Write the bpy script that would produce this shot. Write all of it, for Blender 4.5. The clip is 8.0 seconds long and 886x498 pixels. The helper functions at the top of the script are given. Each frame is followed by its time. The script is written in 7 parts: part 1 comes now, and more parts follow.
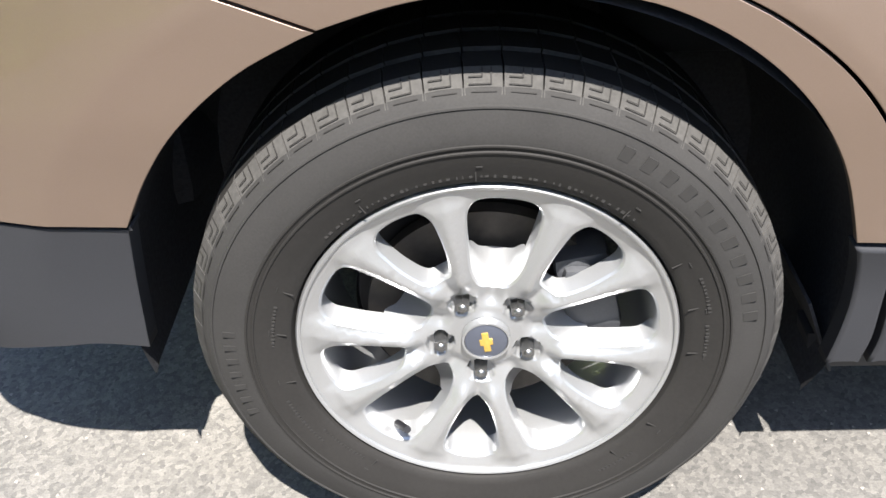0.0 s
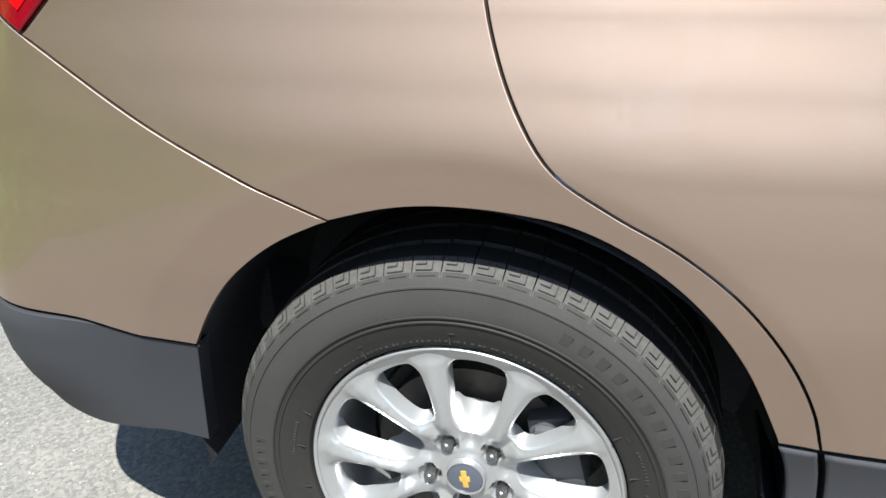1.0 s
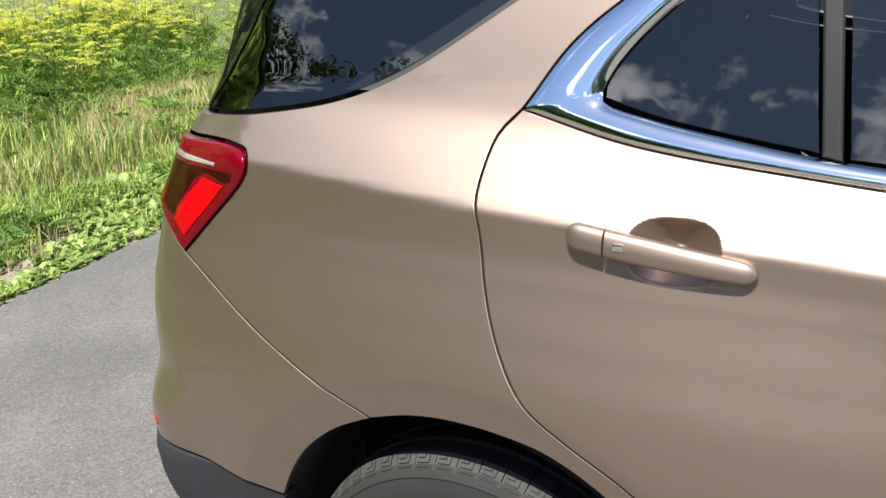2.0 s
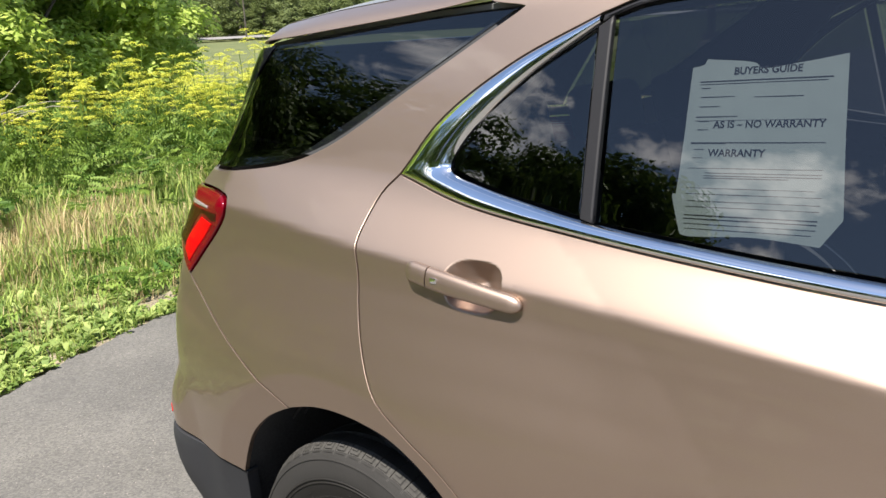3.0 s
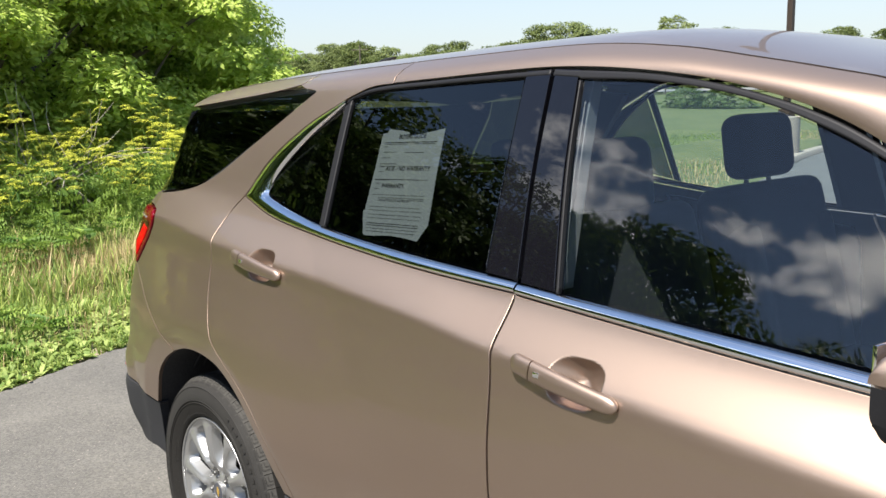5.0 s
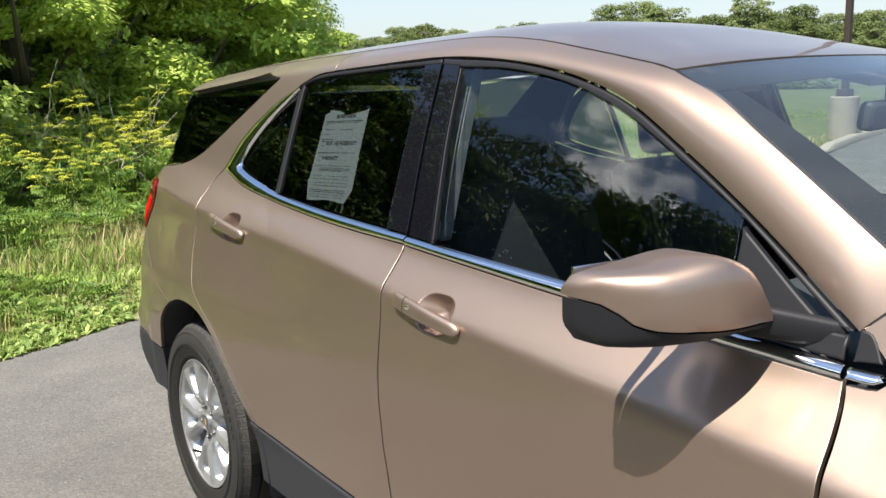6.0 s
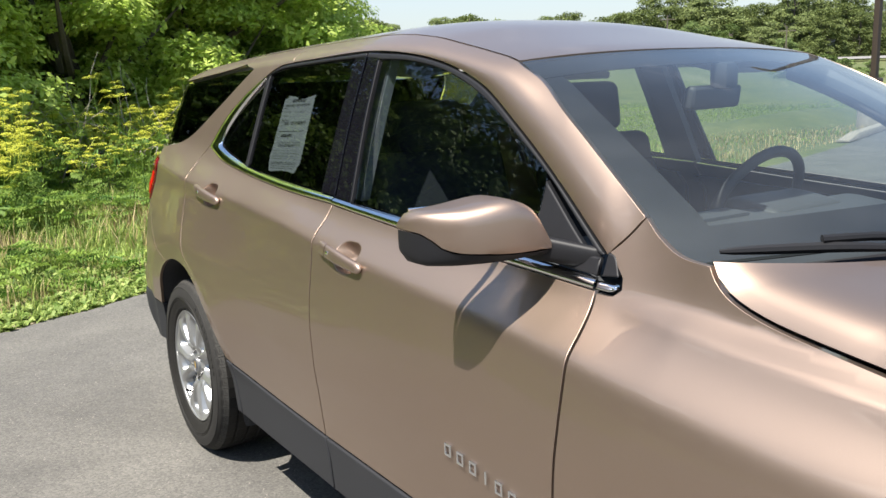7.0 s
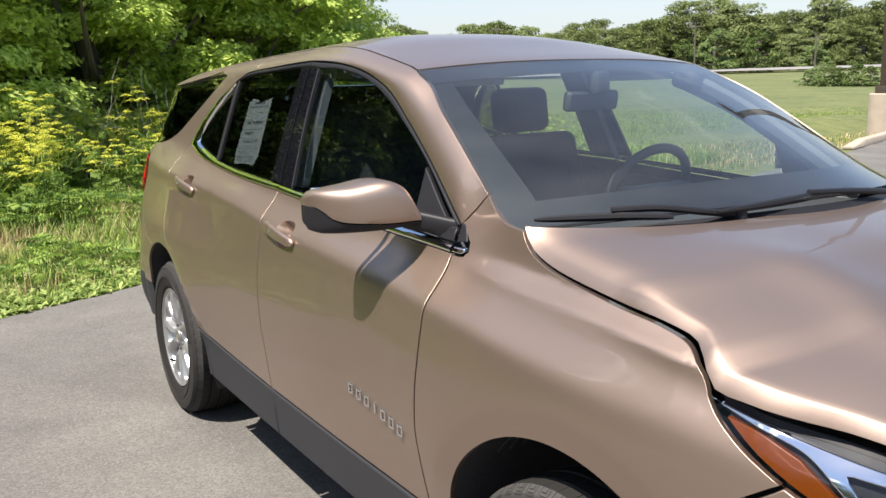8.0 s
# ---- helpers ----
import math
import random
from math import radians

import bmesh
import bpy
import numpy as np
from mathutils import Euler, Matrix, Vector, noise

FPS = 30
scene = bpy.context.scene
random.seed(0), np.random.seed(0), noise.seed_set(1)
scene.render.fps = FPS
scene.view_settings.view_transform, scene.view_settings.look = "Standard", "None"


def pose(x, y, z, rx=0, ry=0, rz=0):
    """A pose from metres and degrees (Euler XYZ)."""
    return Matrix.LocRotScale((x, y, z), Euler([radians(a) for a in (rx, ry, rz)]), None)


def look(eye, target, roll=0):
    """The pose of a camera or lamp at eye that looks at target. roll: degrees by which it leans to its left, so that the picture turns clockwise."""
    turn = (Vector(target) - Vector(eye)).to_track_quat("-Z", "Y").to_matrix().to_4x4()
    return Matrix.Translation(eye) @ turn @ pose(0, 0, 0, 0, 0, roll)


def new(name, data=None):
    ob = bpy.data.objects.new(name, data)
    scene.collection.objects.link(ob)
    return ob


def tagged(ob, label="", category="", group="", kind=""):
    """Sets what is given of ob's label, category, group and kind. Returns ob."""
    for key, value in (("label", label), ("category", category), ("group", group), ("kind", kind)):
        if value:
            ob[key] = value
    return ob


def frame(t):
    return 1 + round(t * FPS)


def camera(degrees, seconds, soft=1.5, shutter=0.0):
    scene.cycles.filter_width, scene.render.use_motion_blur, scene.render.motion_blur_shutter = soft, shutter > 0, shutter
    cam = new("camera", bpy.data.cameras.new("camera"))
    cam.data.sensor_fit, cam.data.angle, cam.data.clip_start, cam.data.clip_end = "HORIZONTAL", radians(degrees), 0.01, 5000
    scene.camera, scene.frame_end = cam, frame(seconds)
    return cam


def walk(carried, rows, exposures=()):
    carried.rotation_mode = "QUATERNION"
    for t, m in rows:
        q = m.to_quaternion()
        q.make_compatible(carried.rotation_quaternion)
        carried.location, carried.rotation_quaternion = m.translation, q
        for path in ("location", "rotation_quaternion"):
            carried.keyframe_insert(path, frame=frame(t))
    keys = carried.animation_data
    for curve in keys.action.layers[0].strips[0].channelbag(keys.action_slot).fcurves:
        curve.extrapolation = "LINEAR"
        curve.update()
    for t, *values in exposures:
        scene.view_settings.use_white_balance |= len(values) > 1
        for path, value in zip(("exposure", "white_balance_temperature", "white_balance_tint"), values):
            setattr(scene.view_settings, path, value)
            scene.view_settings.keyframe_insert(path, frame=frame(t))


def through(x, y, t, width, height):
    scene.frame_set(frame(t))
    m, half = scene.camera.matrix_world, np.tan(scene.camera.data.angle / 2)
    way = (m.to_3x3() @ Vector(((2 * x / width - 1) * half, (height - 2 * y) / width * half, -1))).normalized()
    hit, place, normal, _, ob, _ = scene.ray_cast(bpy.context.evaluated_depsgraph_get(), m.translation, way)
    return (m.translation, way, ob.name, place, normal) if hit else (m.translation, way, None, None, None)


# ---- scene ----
cam = camera(52.7, 8.0)
PATH = [
    (0, (-0.014, -0.825, 1.093), (-0.08, 0.796, -0.077), -2.8),
    (0.5, (0.121, -0.952, 1.121), (-0.107, 0.714, 0.038), -2.4),
    (1, (0.263, -0.978, 1.245), (-0.229, 0.737, 0.342), -2.6),
    (1.5, (0.393, -1.041, 1.451), (-0.32, 0.636, 0.628), -4.4),
    (1.7, (0.475, -1.054, 1.48), (-0.346, 0.608, 0.728), -4.3),
    (2.8, (1.135, -1.069, 1.516), (-0.164, 0.368, 1.02), -2.8),
    (3, (1.269, -1.065, 1.527), (-0.06, 0.349, 1.043), -3.2),
    (3.5, (1.59, -1.034, 1.53), (0.21, 0.349, 1.101), -2.8),
    (4, (1.859, -1.114, 1.534), (0.438, 0.239, 1.144), -2.4),
    (4.5, (2.129, -1.14, 1.544), (0.662, 0.172, 1.186), -2.0),
    (4.7, (2.247, -1.131, 1.537), (0.765, 0.167, 1.194), -1.5),
    (5.8, (2.848, -1.083, 1.54), (1.268, 0.086, 1.172), -1.5),
    (6, (2.96, -1.057, 1.537), (1.362, 0.086, 1.163), -1.6),
    (6.5, (3.261, -0.998, 1.534), (1.633, 0.097, 1.148), -1.8),
    (7, (3.563, -1.045, 1.525), (1.912, 0.014, 1.134), -1.8),
    (7.5, (3.857, -1.049, 1.519), (2.185, -0.021, 1.136), -1.7),
    (8, (4.132, -1.005, 1.518), (2.446, 0.003, 1.142), -1.6),
]
walk(cam, [(t, look(eye, target, roll)) for t, eye, target, roll in PATH], exposures=[(0, 1.90, 6400, 11), (0.6, 1.84, 6400, 10), (1.0, 1.68, 6150, 6), (1.5, 1.13, 6200, 6), (1.9, 1.02, 6350, 8), (3, 1.06, 6700, 10), (7, 1.06, 6650, 8), (8, 1.06, 6750, 12)])

# ---- light ----
SUN = Vector((0.10, -0.46, 0.90)).normalized()
sun = new("sun", bpy.data.lights.new("sun", "SUN"))
sun.data.energy, sun.data.angle, sun.data.color = 5.3, radians(0.55), (1.0, 0.95, 0.88)
sun.matrix_world = look((0, 0, 30), Vector((0, 0, 30)) - SUN)
world = bpy.data.worlds.new("sky")
scene.world = world
world.use_nodes = True
wn, wl = world.node_tree.nodes, world.node_tree.links
wn.clear()
sky = wn.new("ShaderNodeTexSky")
sky.sky_type, sky.sun_disc = "NISHITA", False
sky.sun_elevation = math.asin(SUN.z)
sky.sun_rotation = math.atan2(SUN.x, SUN.y)
sky.dust_density, sky.air_density = 0.35, 0.9
coord = wn.new("ShaderNodeTexCoord")
stretch = wn.new("ShaderNodeMapping")
stretch.inputs["Scale"].default_value = (1.0, 1.0, 1.5)
cloud = wn.new("ShaderNodeTexNoise")
cloud.inputs["Scale"].default_value, cloud.inputs["Detail"].default_value, cloud.inputs["Roughness"].default_value = 4.4, 10, 0.60
edge = wn.new("ShaderNodeValToRGB")
edge.color_ramp.elements[0].position, edge.color_ramp.elements[1].position = 0.565, 0.65
mix = wn.new("ShaderNodeMix")
mix.data_type = "RGBA"
mix.inputs["B"].default_value = (18.0, 18.0, 18.5, 1)
back = wn.new("ShaderNodeBackground")
back.inputs["Strength"].default_value = 0.105
out = wn.new("ShaderNodeOutputWorld")
wl.new(coord.outputs["Generated"], stretch.inputs["Vector"])
wl.new(stretch.outputs["Vector"], cloud.inputs["Vector"])
wl.new(cloud.outputs["Fac"], edge.inputs["Fac"])
height = wn.new("ShaderNodeSeparateXYZ")
haze = wn.new("ShaderNodeMapRange")
haze.inputs["From Min"].default_value, haze.inputs["From Max"].default_value = 0.10, 0.32
cover = wn.new("ShaderNodeMath")
cover.operation = "MULTIPLY"
wl.new(coord.outputs["Generated"], height.inputs[0])
wl.new(height.outputs["Z"], haze.inputs["Value"])
wl.new(edge.outputs["Color"], cover.inputs[0])
wl.new(haze.outputs["Result"], cover.inputs[1])
# cumulus stands low round the horizon, with thin wisps overhead
high = wn.new("ShaderNodeMapRange")
high.inputs["From Min"].default_value, high.inputs["From Max"].default_value = 0.52, 0.64
high.inputs["To Min"].default_value, high.inputs["To Max"].default_value = 1.0, 0.10
thin = wn.new("ShaderNodeMath")
thin.operation = "MULTIPLY"
wl.new(height.outputs["Z"], high.inputs["Value"])
wl.new(cover.outputs[0], thin.inputs[0])
wl.new(high.outputs["Result"], thin.inputs[1])
south = wn.new("ShaderNodeMapRange")
south.inputs["From Min"].default_value, south.inputs["From Max"].default_value = 0.15, -0.25
south.inputs["To Min"].default_value, south.inputs["To Max"].default_value = 0.10, 1.0
bank = wn.new("ShaderNodeMath")
bank.operation = "MULTIPLY"
wl.new(height.outputs["Y"], south.inputs["Value"])
wl.new(thin.outputs[0], bank.inputs[0])
wl.new(south.outputs["Result"], bank.inputs[1])
wl.new(bank.outputs[0], mix.inputs["Factor"])
low = wn.new("ShaderNodeMapRange")
low.inputs["From Min"].default_value, low.inputs["From Max"].default_value = 0.0, 0.30
low.inputs["To Min"].default_value, low.inputs["To Max"].default_value = 0.85, 0.0
pale = wn.new("ShaderNodeMix")
pale.data_type = "RGBA"
pale.inputs["B"].default_value = (2.9, 3.1, 3.35, 1)
wl.new(height.outputs["Z"], low.inputs["Value"])
wl.new(low.outputs["Result"], pale.inputs["Factor"])
wl.new(sky.outputs["Color"], pale.inputs["A"])
wl.new(pale.outputs["Result"], mix.inputs["A"])
wl.new(mix.outputs["Result"], back.inputs["Color"])
wl.new(back.outputs["Background"], out.inputs["Surface"])


# ---- materials ----
def material(name, colour, rough=0.5, metal=0.0, coat=0.0, spread=0.12, grain=40.0, bump=0.0, large=2.0, spec=0.5, coat_rough=0.03, second=None, trans=0.0):
    """A surface with variation at two scales, in world-size units."""
    m = bpy.data.materials.new(name)
    m.use_nodes = True
    n, l = m.node_tree.nodes, m.node_tree.links
    b = n["Principled BSDF"]
    b.inputs["Roughness"].default_value = rough
    b.inputs["Metallic"].default_value = metal
    b.inputs["Coat Weight"].default_value = coat
    b.inputs["Coat Roughness"].default_value = coat_rough
    b.inputs["Specular IOR Level"].default_value = spec
    b.inputs["Transmission Weight"].default_value = trans
    c = n.new("ShaderNodeTexCoord")
    fine, wide = n.new("ShaderNodeTexNoise"), n.new("ShaderNodeTexNoise")
    fine.inputs["Scale"].default_value, fine.inputs["Detail"].default_value = grain, 4
    wide.inputs["Scale"].default_value, wide.inputs["Detail"].default_value = large, 5
    l.new(c.outputs["Object"], fine.inputs["Vector"])
    l.new(c.outputs["Object"], wide.inputs["Vector"])
    add = n.new("ShaderNodeMath")
    add.operation = "ADD"
    l.new(fine.outputs["Fac"], add.inputs[0])
    l.new(wide.outputs["Fac"], add.inputs[1])
    ramp = n.new("ShaderNodeMapRange")
    ramp.inputs["From Min"].default_value, ramp.inputs["From Max"].default_value = 0.6, 1.4
    l.new(add.outputs[0], ramp.inputs["Value"])
    mixer = n.new("ShaderNodeMix")
    mixer.data_type = "RGBA"
    second = second or tuple(min(1, v * (1 + spread)) for v in colour)
    mixer.inputs["A"].default_value = (*[v * (1 - spread) for v in colour], 1)
    mixer.inputs["B"].default_value = (*second, 1)
    l.new(ramp.outputs["Result"], mixer.inputs["Factor"])
    l.new(mixer.outputs["Result"], b.inputs["Base Color"])
    if bump:
        k = n.new("ShaderNodeBump")
        k.inputs["Strength"].default_value, k.inputs["Distance"].default_value = min(1.0, bump * 200), bump
        l.new(fine.outputs["Fac"], k.inputs["Height"])
        l.new(k.outputs["Normal"], b.inputs["Normal"])
    return m


def glass(name, tint, ior=1.5, rough=0.0, veil=0.0):
    """A pane: tinted light goes through, the surface reflects more at a glancing angle."""
    m = bpy.data.materials.new(name)
    m.use_nodes = True
    n, l = m.node_tree.nodes, m.node_tree.links
    n.remove(n["Principled BSDF"])
    t, g, f, x = n.new("ShaderNodeBsdfTransparent"), n.new("ShaderNodeBsdfGlossy"), n.new("ShaderNodeLayerWeight"), n.new("ShaderNodeMixShader")
    t.inputs["Color"].default_value = (*tint, 1)
    g.inputs["Roughness"].default_value = rough
    p, q = n.new("ShaderNodeMath"), n.new("ShaderNodeMath")
    p.operation, q.operation = "POWER", "MULTIPLY_ADD"
    p.inputs[1].default_value = 4.2
    base = 2 * ((ior - 1) / (ior + 1)) ** 2
    q.inputs[1].default_value, q.inputs[2].default_value = 1 - base, base
    l.new(f.outputs["Facing"], p.inputs[0])
    l.new(p.outputs[0], q.inputs[0])
    l.new(q.outputs[0], x.inputs["Fac"])
    l.new(t.outputs[0], x.inputs[1])
    l.new(g.outputs[0], x.inputs[2])
    last = x
    if veil:
        # a pale diffuse veil mixed in for reflected sky haze, varied by noise
        d, y, w, k = n.new("ShaderNodeBsdfDiffuse"), n.new("ShaderNodeMixShader"), n.new("ShaderNodeTexNoise"), n.new("ShaderNodeMath")
        d.inputs["Color"].default_value = (0.62, 0.64, 0.66, 1)
        w.inputs["Scale"].default_value, w.inputs["Detail"].default_value = 5.0, 6
        k.operation = "MULTIPLY"
        k.inputs[1].default_value = veil * 2
        l.new(w.outputs["Fac"], k.inputs[0])
        l.new(k.outputs[0], y.inputs["Fac"])
        l.new(x.outputs[0], y.inputs[1])
        l.new(d.outputs[0], y.inputs[2])
        last = y
    l.new(last.outputs[0], n["Material Output"].inputs["Surface"])
    return m


PAINT = material("bronze_metallic_paint", (0.365, 0.274, 0.219), rough=0.46, metal=0.93, coat=0.6, spread=0.05, grain=900, large=1.5, bump=0.00002, coat_rough=0.02)
CLAD = material("charcoal_plastic", (0.031, 0.032, 0.036), rough=0.62, spec=0.18, spread=0.12, grain=500, bump=0.0002)
BLACK = material("black_plastic", (0.013, 0.013, 0.015), rough=0.5, spec=0.25, spread=0.2, grain=300, bump=0.0001)
GLOSSBLACK = material("gloss_black_trim", (0.005, 0.005, 0.007), rough=0.6, spread=0.1, coat=1.0, spec=0.0, coat_rough=0.0)
LINER = material("felt_liner", (0.046, 0.0465, 0.050), rough=0.95, spec=0.12, spread=0.4, grain=180, bump=0.001)
RUBBER = material("tyre_rubber", (0.016, 0.015, 0.014), rough=0.7, spec=0.25, spread=0.2, grain=220, large=9, bump=0.0002)
TREAD = material("dusty_tread_rubber", (0.052, 0.050, 0.047), rough=0.85, spec=0.2, spread=0.3, grain=160, large=14, bump=0.0003)
GROOVE = material("tyre_raised_marks", (0.027, 0.026, 0.025), rough=0.75, spec=0.2)
HATCH = material("hatched_sidewall", (0.028, 0.027, 0.026), rough=0.8, spec=0.2, spread=0.18, grain=420, large=11, bump=0.0005)
ALLOY = material("silver_alloy", (0.37, 0.375, 0.38), rough=0.36, metal=0.7, coat=0.5, spread=0.05, grain=700, large=6)
STEEL = material("bare_steel", (0.24, 0.24, 0.24), rough=0.42, metal=1.0, spread=0.15, grain=120)
RUST = material("brake_rust", (0.06, 0.053, 0.046), rough=0.6, metal=0.4, spread=0.3, grain=90)
CAPGREY = material("blue_grey_cap", (0.10, 0.11, 0.14), rough=0.3, metal=0.5, spread=0.1)
CHROME = material("chrome", (0.80, 0.81, 0.83), rough=0.05, metal=1.0, spread=0.02)
GOLD = material("gold_emblem", (0.75, 0.50, 0.12), rough=0.25, metal=0.7, spread=0.1)
CLOTH = material("dark_grey_cloth", (0.022, 0.023, 0.026), rough=0.95, spec=0.2, spread=0.25, grain=400)
DASH = material("dark_dash_plastic", (0.045, 0.047, 0.052), rough=0.6, spread=0.15, grain=400, bump=0.0002)
HEADLINER = material("grey_headliner", (0.30, 0.30, 0.29), rough=0.95, spread=0.1, grain=300)
PILLARGREY = material("grey_pillar_plastic", (0.11, 0.115, 0.12), rough=0.8, spread=0.1, grain=300)
REDLENS = material("red_lens", (0.13, 0.0006, 0.006), rough=0.15, spec=0.2, coat=0.2, spread=0.15, grain=60)
DARKRED = material("dark_red_housing", (0.022, 0.0003, 0.0012), rough=0.2, spec=0.2, coat=0.15, spread=0.15, grain=60)
BRIGHTRED = material("bright_red_reflector", (0.45, 0.0008, 0.003), rough=0.4, spec=0.08, coat=0.06, spread=0.15, grain=900, bump=0.0006)
CLEARLENS = material("clear_silver_lens", (0.55, 0.5, 0.5), rough=0.12, metal=0.5, coat=1.0)
AMBER = material("amber_reflector", (0.12, 0.028, 0.002), rough=0.3, spec=0.2, coat=0.0, spread=0.25, grain=300, bump=0.0004)
GLASS = glass("clear_window_glass", (0.78, 0.87, 0.90), ior=1.52)
TINTED = glass("privacy_glass", (0.125, 0.14, 0.155), ior=1.5)
LAMPGLASS = glass("lamp_cover", (0.95, 0.96, 0.97), ior=1.32)
WIND = glass("windscreen_glass", (0.80, 0.87, 0.85), ior=1.52, veil=0.024)

# ---- mesh helpers ----
def shade(me, angle=35):
    me.polygons.foreach_set("use_smooth", [True] * len(me.polygons))
    me.set_sharp_from_angle(angle=radians(angle))


def part(name, bm, mat, parent=None, label="", smooth=35):
    """Links a bmesh as one mesh object under a thing or a part."""
    me = bpy.data.meshes.new(name)
    if smooth:
        bmesh.ops.recalc_face_normals(bm, faces=bm.faces)
    bm.to_mesh(me)
    bm.free()
    if smooth:
        shade(me, smooth)
    me.materials.append(mat)
    ob = new(name, me)
    if parent:
        ob.parent = parent
    if label:
        tagged(ob, label)
    return ob


def raw(name, verts, faces, mat, parent=None, normals=None, label=""):
    me = bpy.data.meshes.new(name)
    me.from_pydata([tuple(v) for v in verts], [], [tuple(f) for f in faces])
    me.polygons.foreach_set("use_smooth", [True] * len(me.polygons))
    if normals is not None:
        me.normals_split_custom_set_from_vertices([tuple(n) for n in normals])
    me.materials.append(mat)
    ob = new(name, me)
    if parent:
        ob.parent = parent
    if label:
        tagged(ob, label)
    return ob


def thing(name, at, label, category, group=""):
    ob = new(name)
    ob.location = at
    return tagged(ob, label, category, group)


def box(bm, centre, size, bevel=0.0, turn=None, segments=2):
    r = bmesh.ops.create_cube(bm, size=1.0)
    vs = r["verts"]
    m = Matrix.LocRotScale(Vector(centre), turn or Euler((0, 0, 0)), Vector(size))
    bmesh.ops.transform(bm, matrix=m, verts=vs)
    if bevel:
        es = list({e for v in vs for e in v.link_edges})
        bmesh.ops.bevel(bm, geom=es, offset=bevel, segments=segments, profile=0.6, affect="EDGES")


def tube(bm, pts, radius, sides=8):
    """A round bar along a line of points; radius may be a list."""
    pts = [Vector(p) for p in pts]
    rings = []
    for i, p in enumerate(pts):
        d = (pts[min(i + 1, len(pts) - 1)] - pts[max(i - 1, 0)]).normalized()
        a = d.orthogonal().normalized() if i == 0 else (side - d * side.dot(d)).normalized()
        side = a
        b = d.cross(a)
        r = radius[i] if isinstance(radius, (list, tuple)) else radius
        rings.append([bm.verts.new(p + (a * math.cos(t) + b * math.sin(t)) * r) for t in [2 * math.pi * k / sides for k in range(sides)]])
    for r0, r1 in zip(rings, rings[1:]):
        for k in range(sides):
            bm.faces.new((r0[k], r0[(k + 1) % sides], r1[(k + 1) % sides], r1[k]))
    bm.faces.new(rings[0][::-1])
    bm.faces.new(rings[-1])


def revolve(bm, profile, steps=72, axis_y=True, closed=False):
    """Turns (radius, y) points about the y axis."""
    rings = []
    for k in range(steps):
        a = 2 * math.pi * k / steps
        rings.append([bm.verts.new((r * math.cos(a), y, r * math.sin(a))) for r, y in profile])
    n = len(profile)
    for k in range(steps):
        r0, r1 = rings[k], rings[(k + 1) % steps]
        for i in range(n if closed else n - 1):
            bm.faces.new((r0[i], r0[(i + 1) % n], r1[(i + 1) % n], r1[i]))
    return rings


def spline(pts, step=0.015):
    """A smooth line through points, in even small steps."""
    p = [np.array(q, float) for q in pts]
    if len(p) == 2:
        n = max(1, int(np.linalg.norm(p[1] - p[0]) / step))
        return [p[0] + (p[1] - p[0]) * i / n for i in range(n)] + [p[1]]
    p = [2 * p[0] - p[1], *p, 2 * p[-1] - p[-2]]
    res = []
    for a, b, c, d in zip(p, p[1:], p[2:], p[3:]):
        n = max(1, int(round(np.linalg.norm(c - b) / step)))
        t0, t1 = 0.0, max(1e-4, np.linalg.norm(b - a) ** 0.5)
        t2 = t1 + max(1e-4, np.linalg.norm(c - b) ** 0.5)
        t3 = t2 + max(1e-4, np.linalg.norm(d - c) ** 0.5)
        for i in range(n):
            t = t1 + (t2 - t1) * i / n
            A1, A2, A3 = (a * (t1 - t) + b * t) / t1, (b * (t2 - t) + c * (t - t1)) / (t2 - t1), (c * (t3 - t) + d * (t - t2)) / (t3 - t2)
            B1, B2 = (A1 * (t2 - t) + A2 * t) / t2, (A2 * (t3 - t) + A3 * (t - t1)) / (t3 - t1)
            res.append((B1 * (t2 - t) + B2 * (t - t1)) / (t2 - t1))
    return res + [p[-2]]


def outline(*segs, step=0.015):
    """A closed outline out of smooth lines that meet at corners."""
    res = []
    for s in segs:
        for q in spline(s, step):
            if not res or np.linalg.norm(q - res[-1]) > 0.002:
                res.append(q)
    if np.linalg.norm(res[0] - res[-1]) < 0.002:
        res.pop()
    a = np.array(res)
    area = 0.5 * np.sum(a[:, 0] * np.roll(a[:, 1], -1) - np.roll(a[:, 0], -1) * a[:, 1])
    return a if area > 0 else a[::-1]


def arc(cx, cz, r, a0, a1, n=14):
    return [(cx + r * math.cos(radians(a0 + (a1 - a0) * i / n)), cz + r * math.sin(radians(a0 + (a1 - a0) * i / n))) for i in range(n + 1)]


def within(poly, pts):
    x, y = pts[:, 0], pts[:, 1]
    res = np.zeros(len(pts), bool)
    for (x0, y0), (x1, y1) in zip(poly, np.roll(poly, -1, 0)):
        hit = (y0 > y) != (y1 > y)
        res ^= hit & (x < (x1 - x0) * (y - y0) / (y1 - y0 + 1e-12) + x0)
    return res


def away(poly, pts):
    """Distance of points from an outline."""
    best = np.full(len(pts), 9.0)
    for a, b in zip(poly, np.roll(poly, -1, 0)):
        d = b - a
        s = np.clip(((pts - a) @ d) / (d @ d + 1e-12), 0, 1)
        best = np.minimum(best, np.linalg.norm(pts - a - s[:, None] * d, axis=1))
    return best


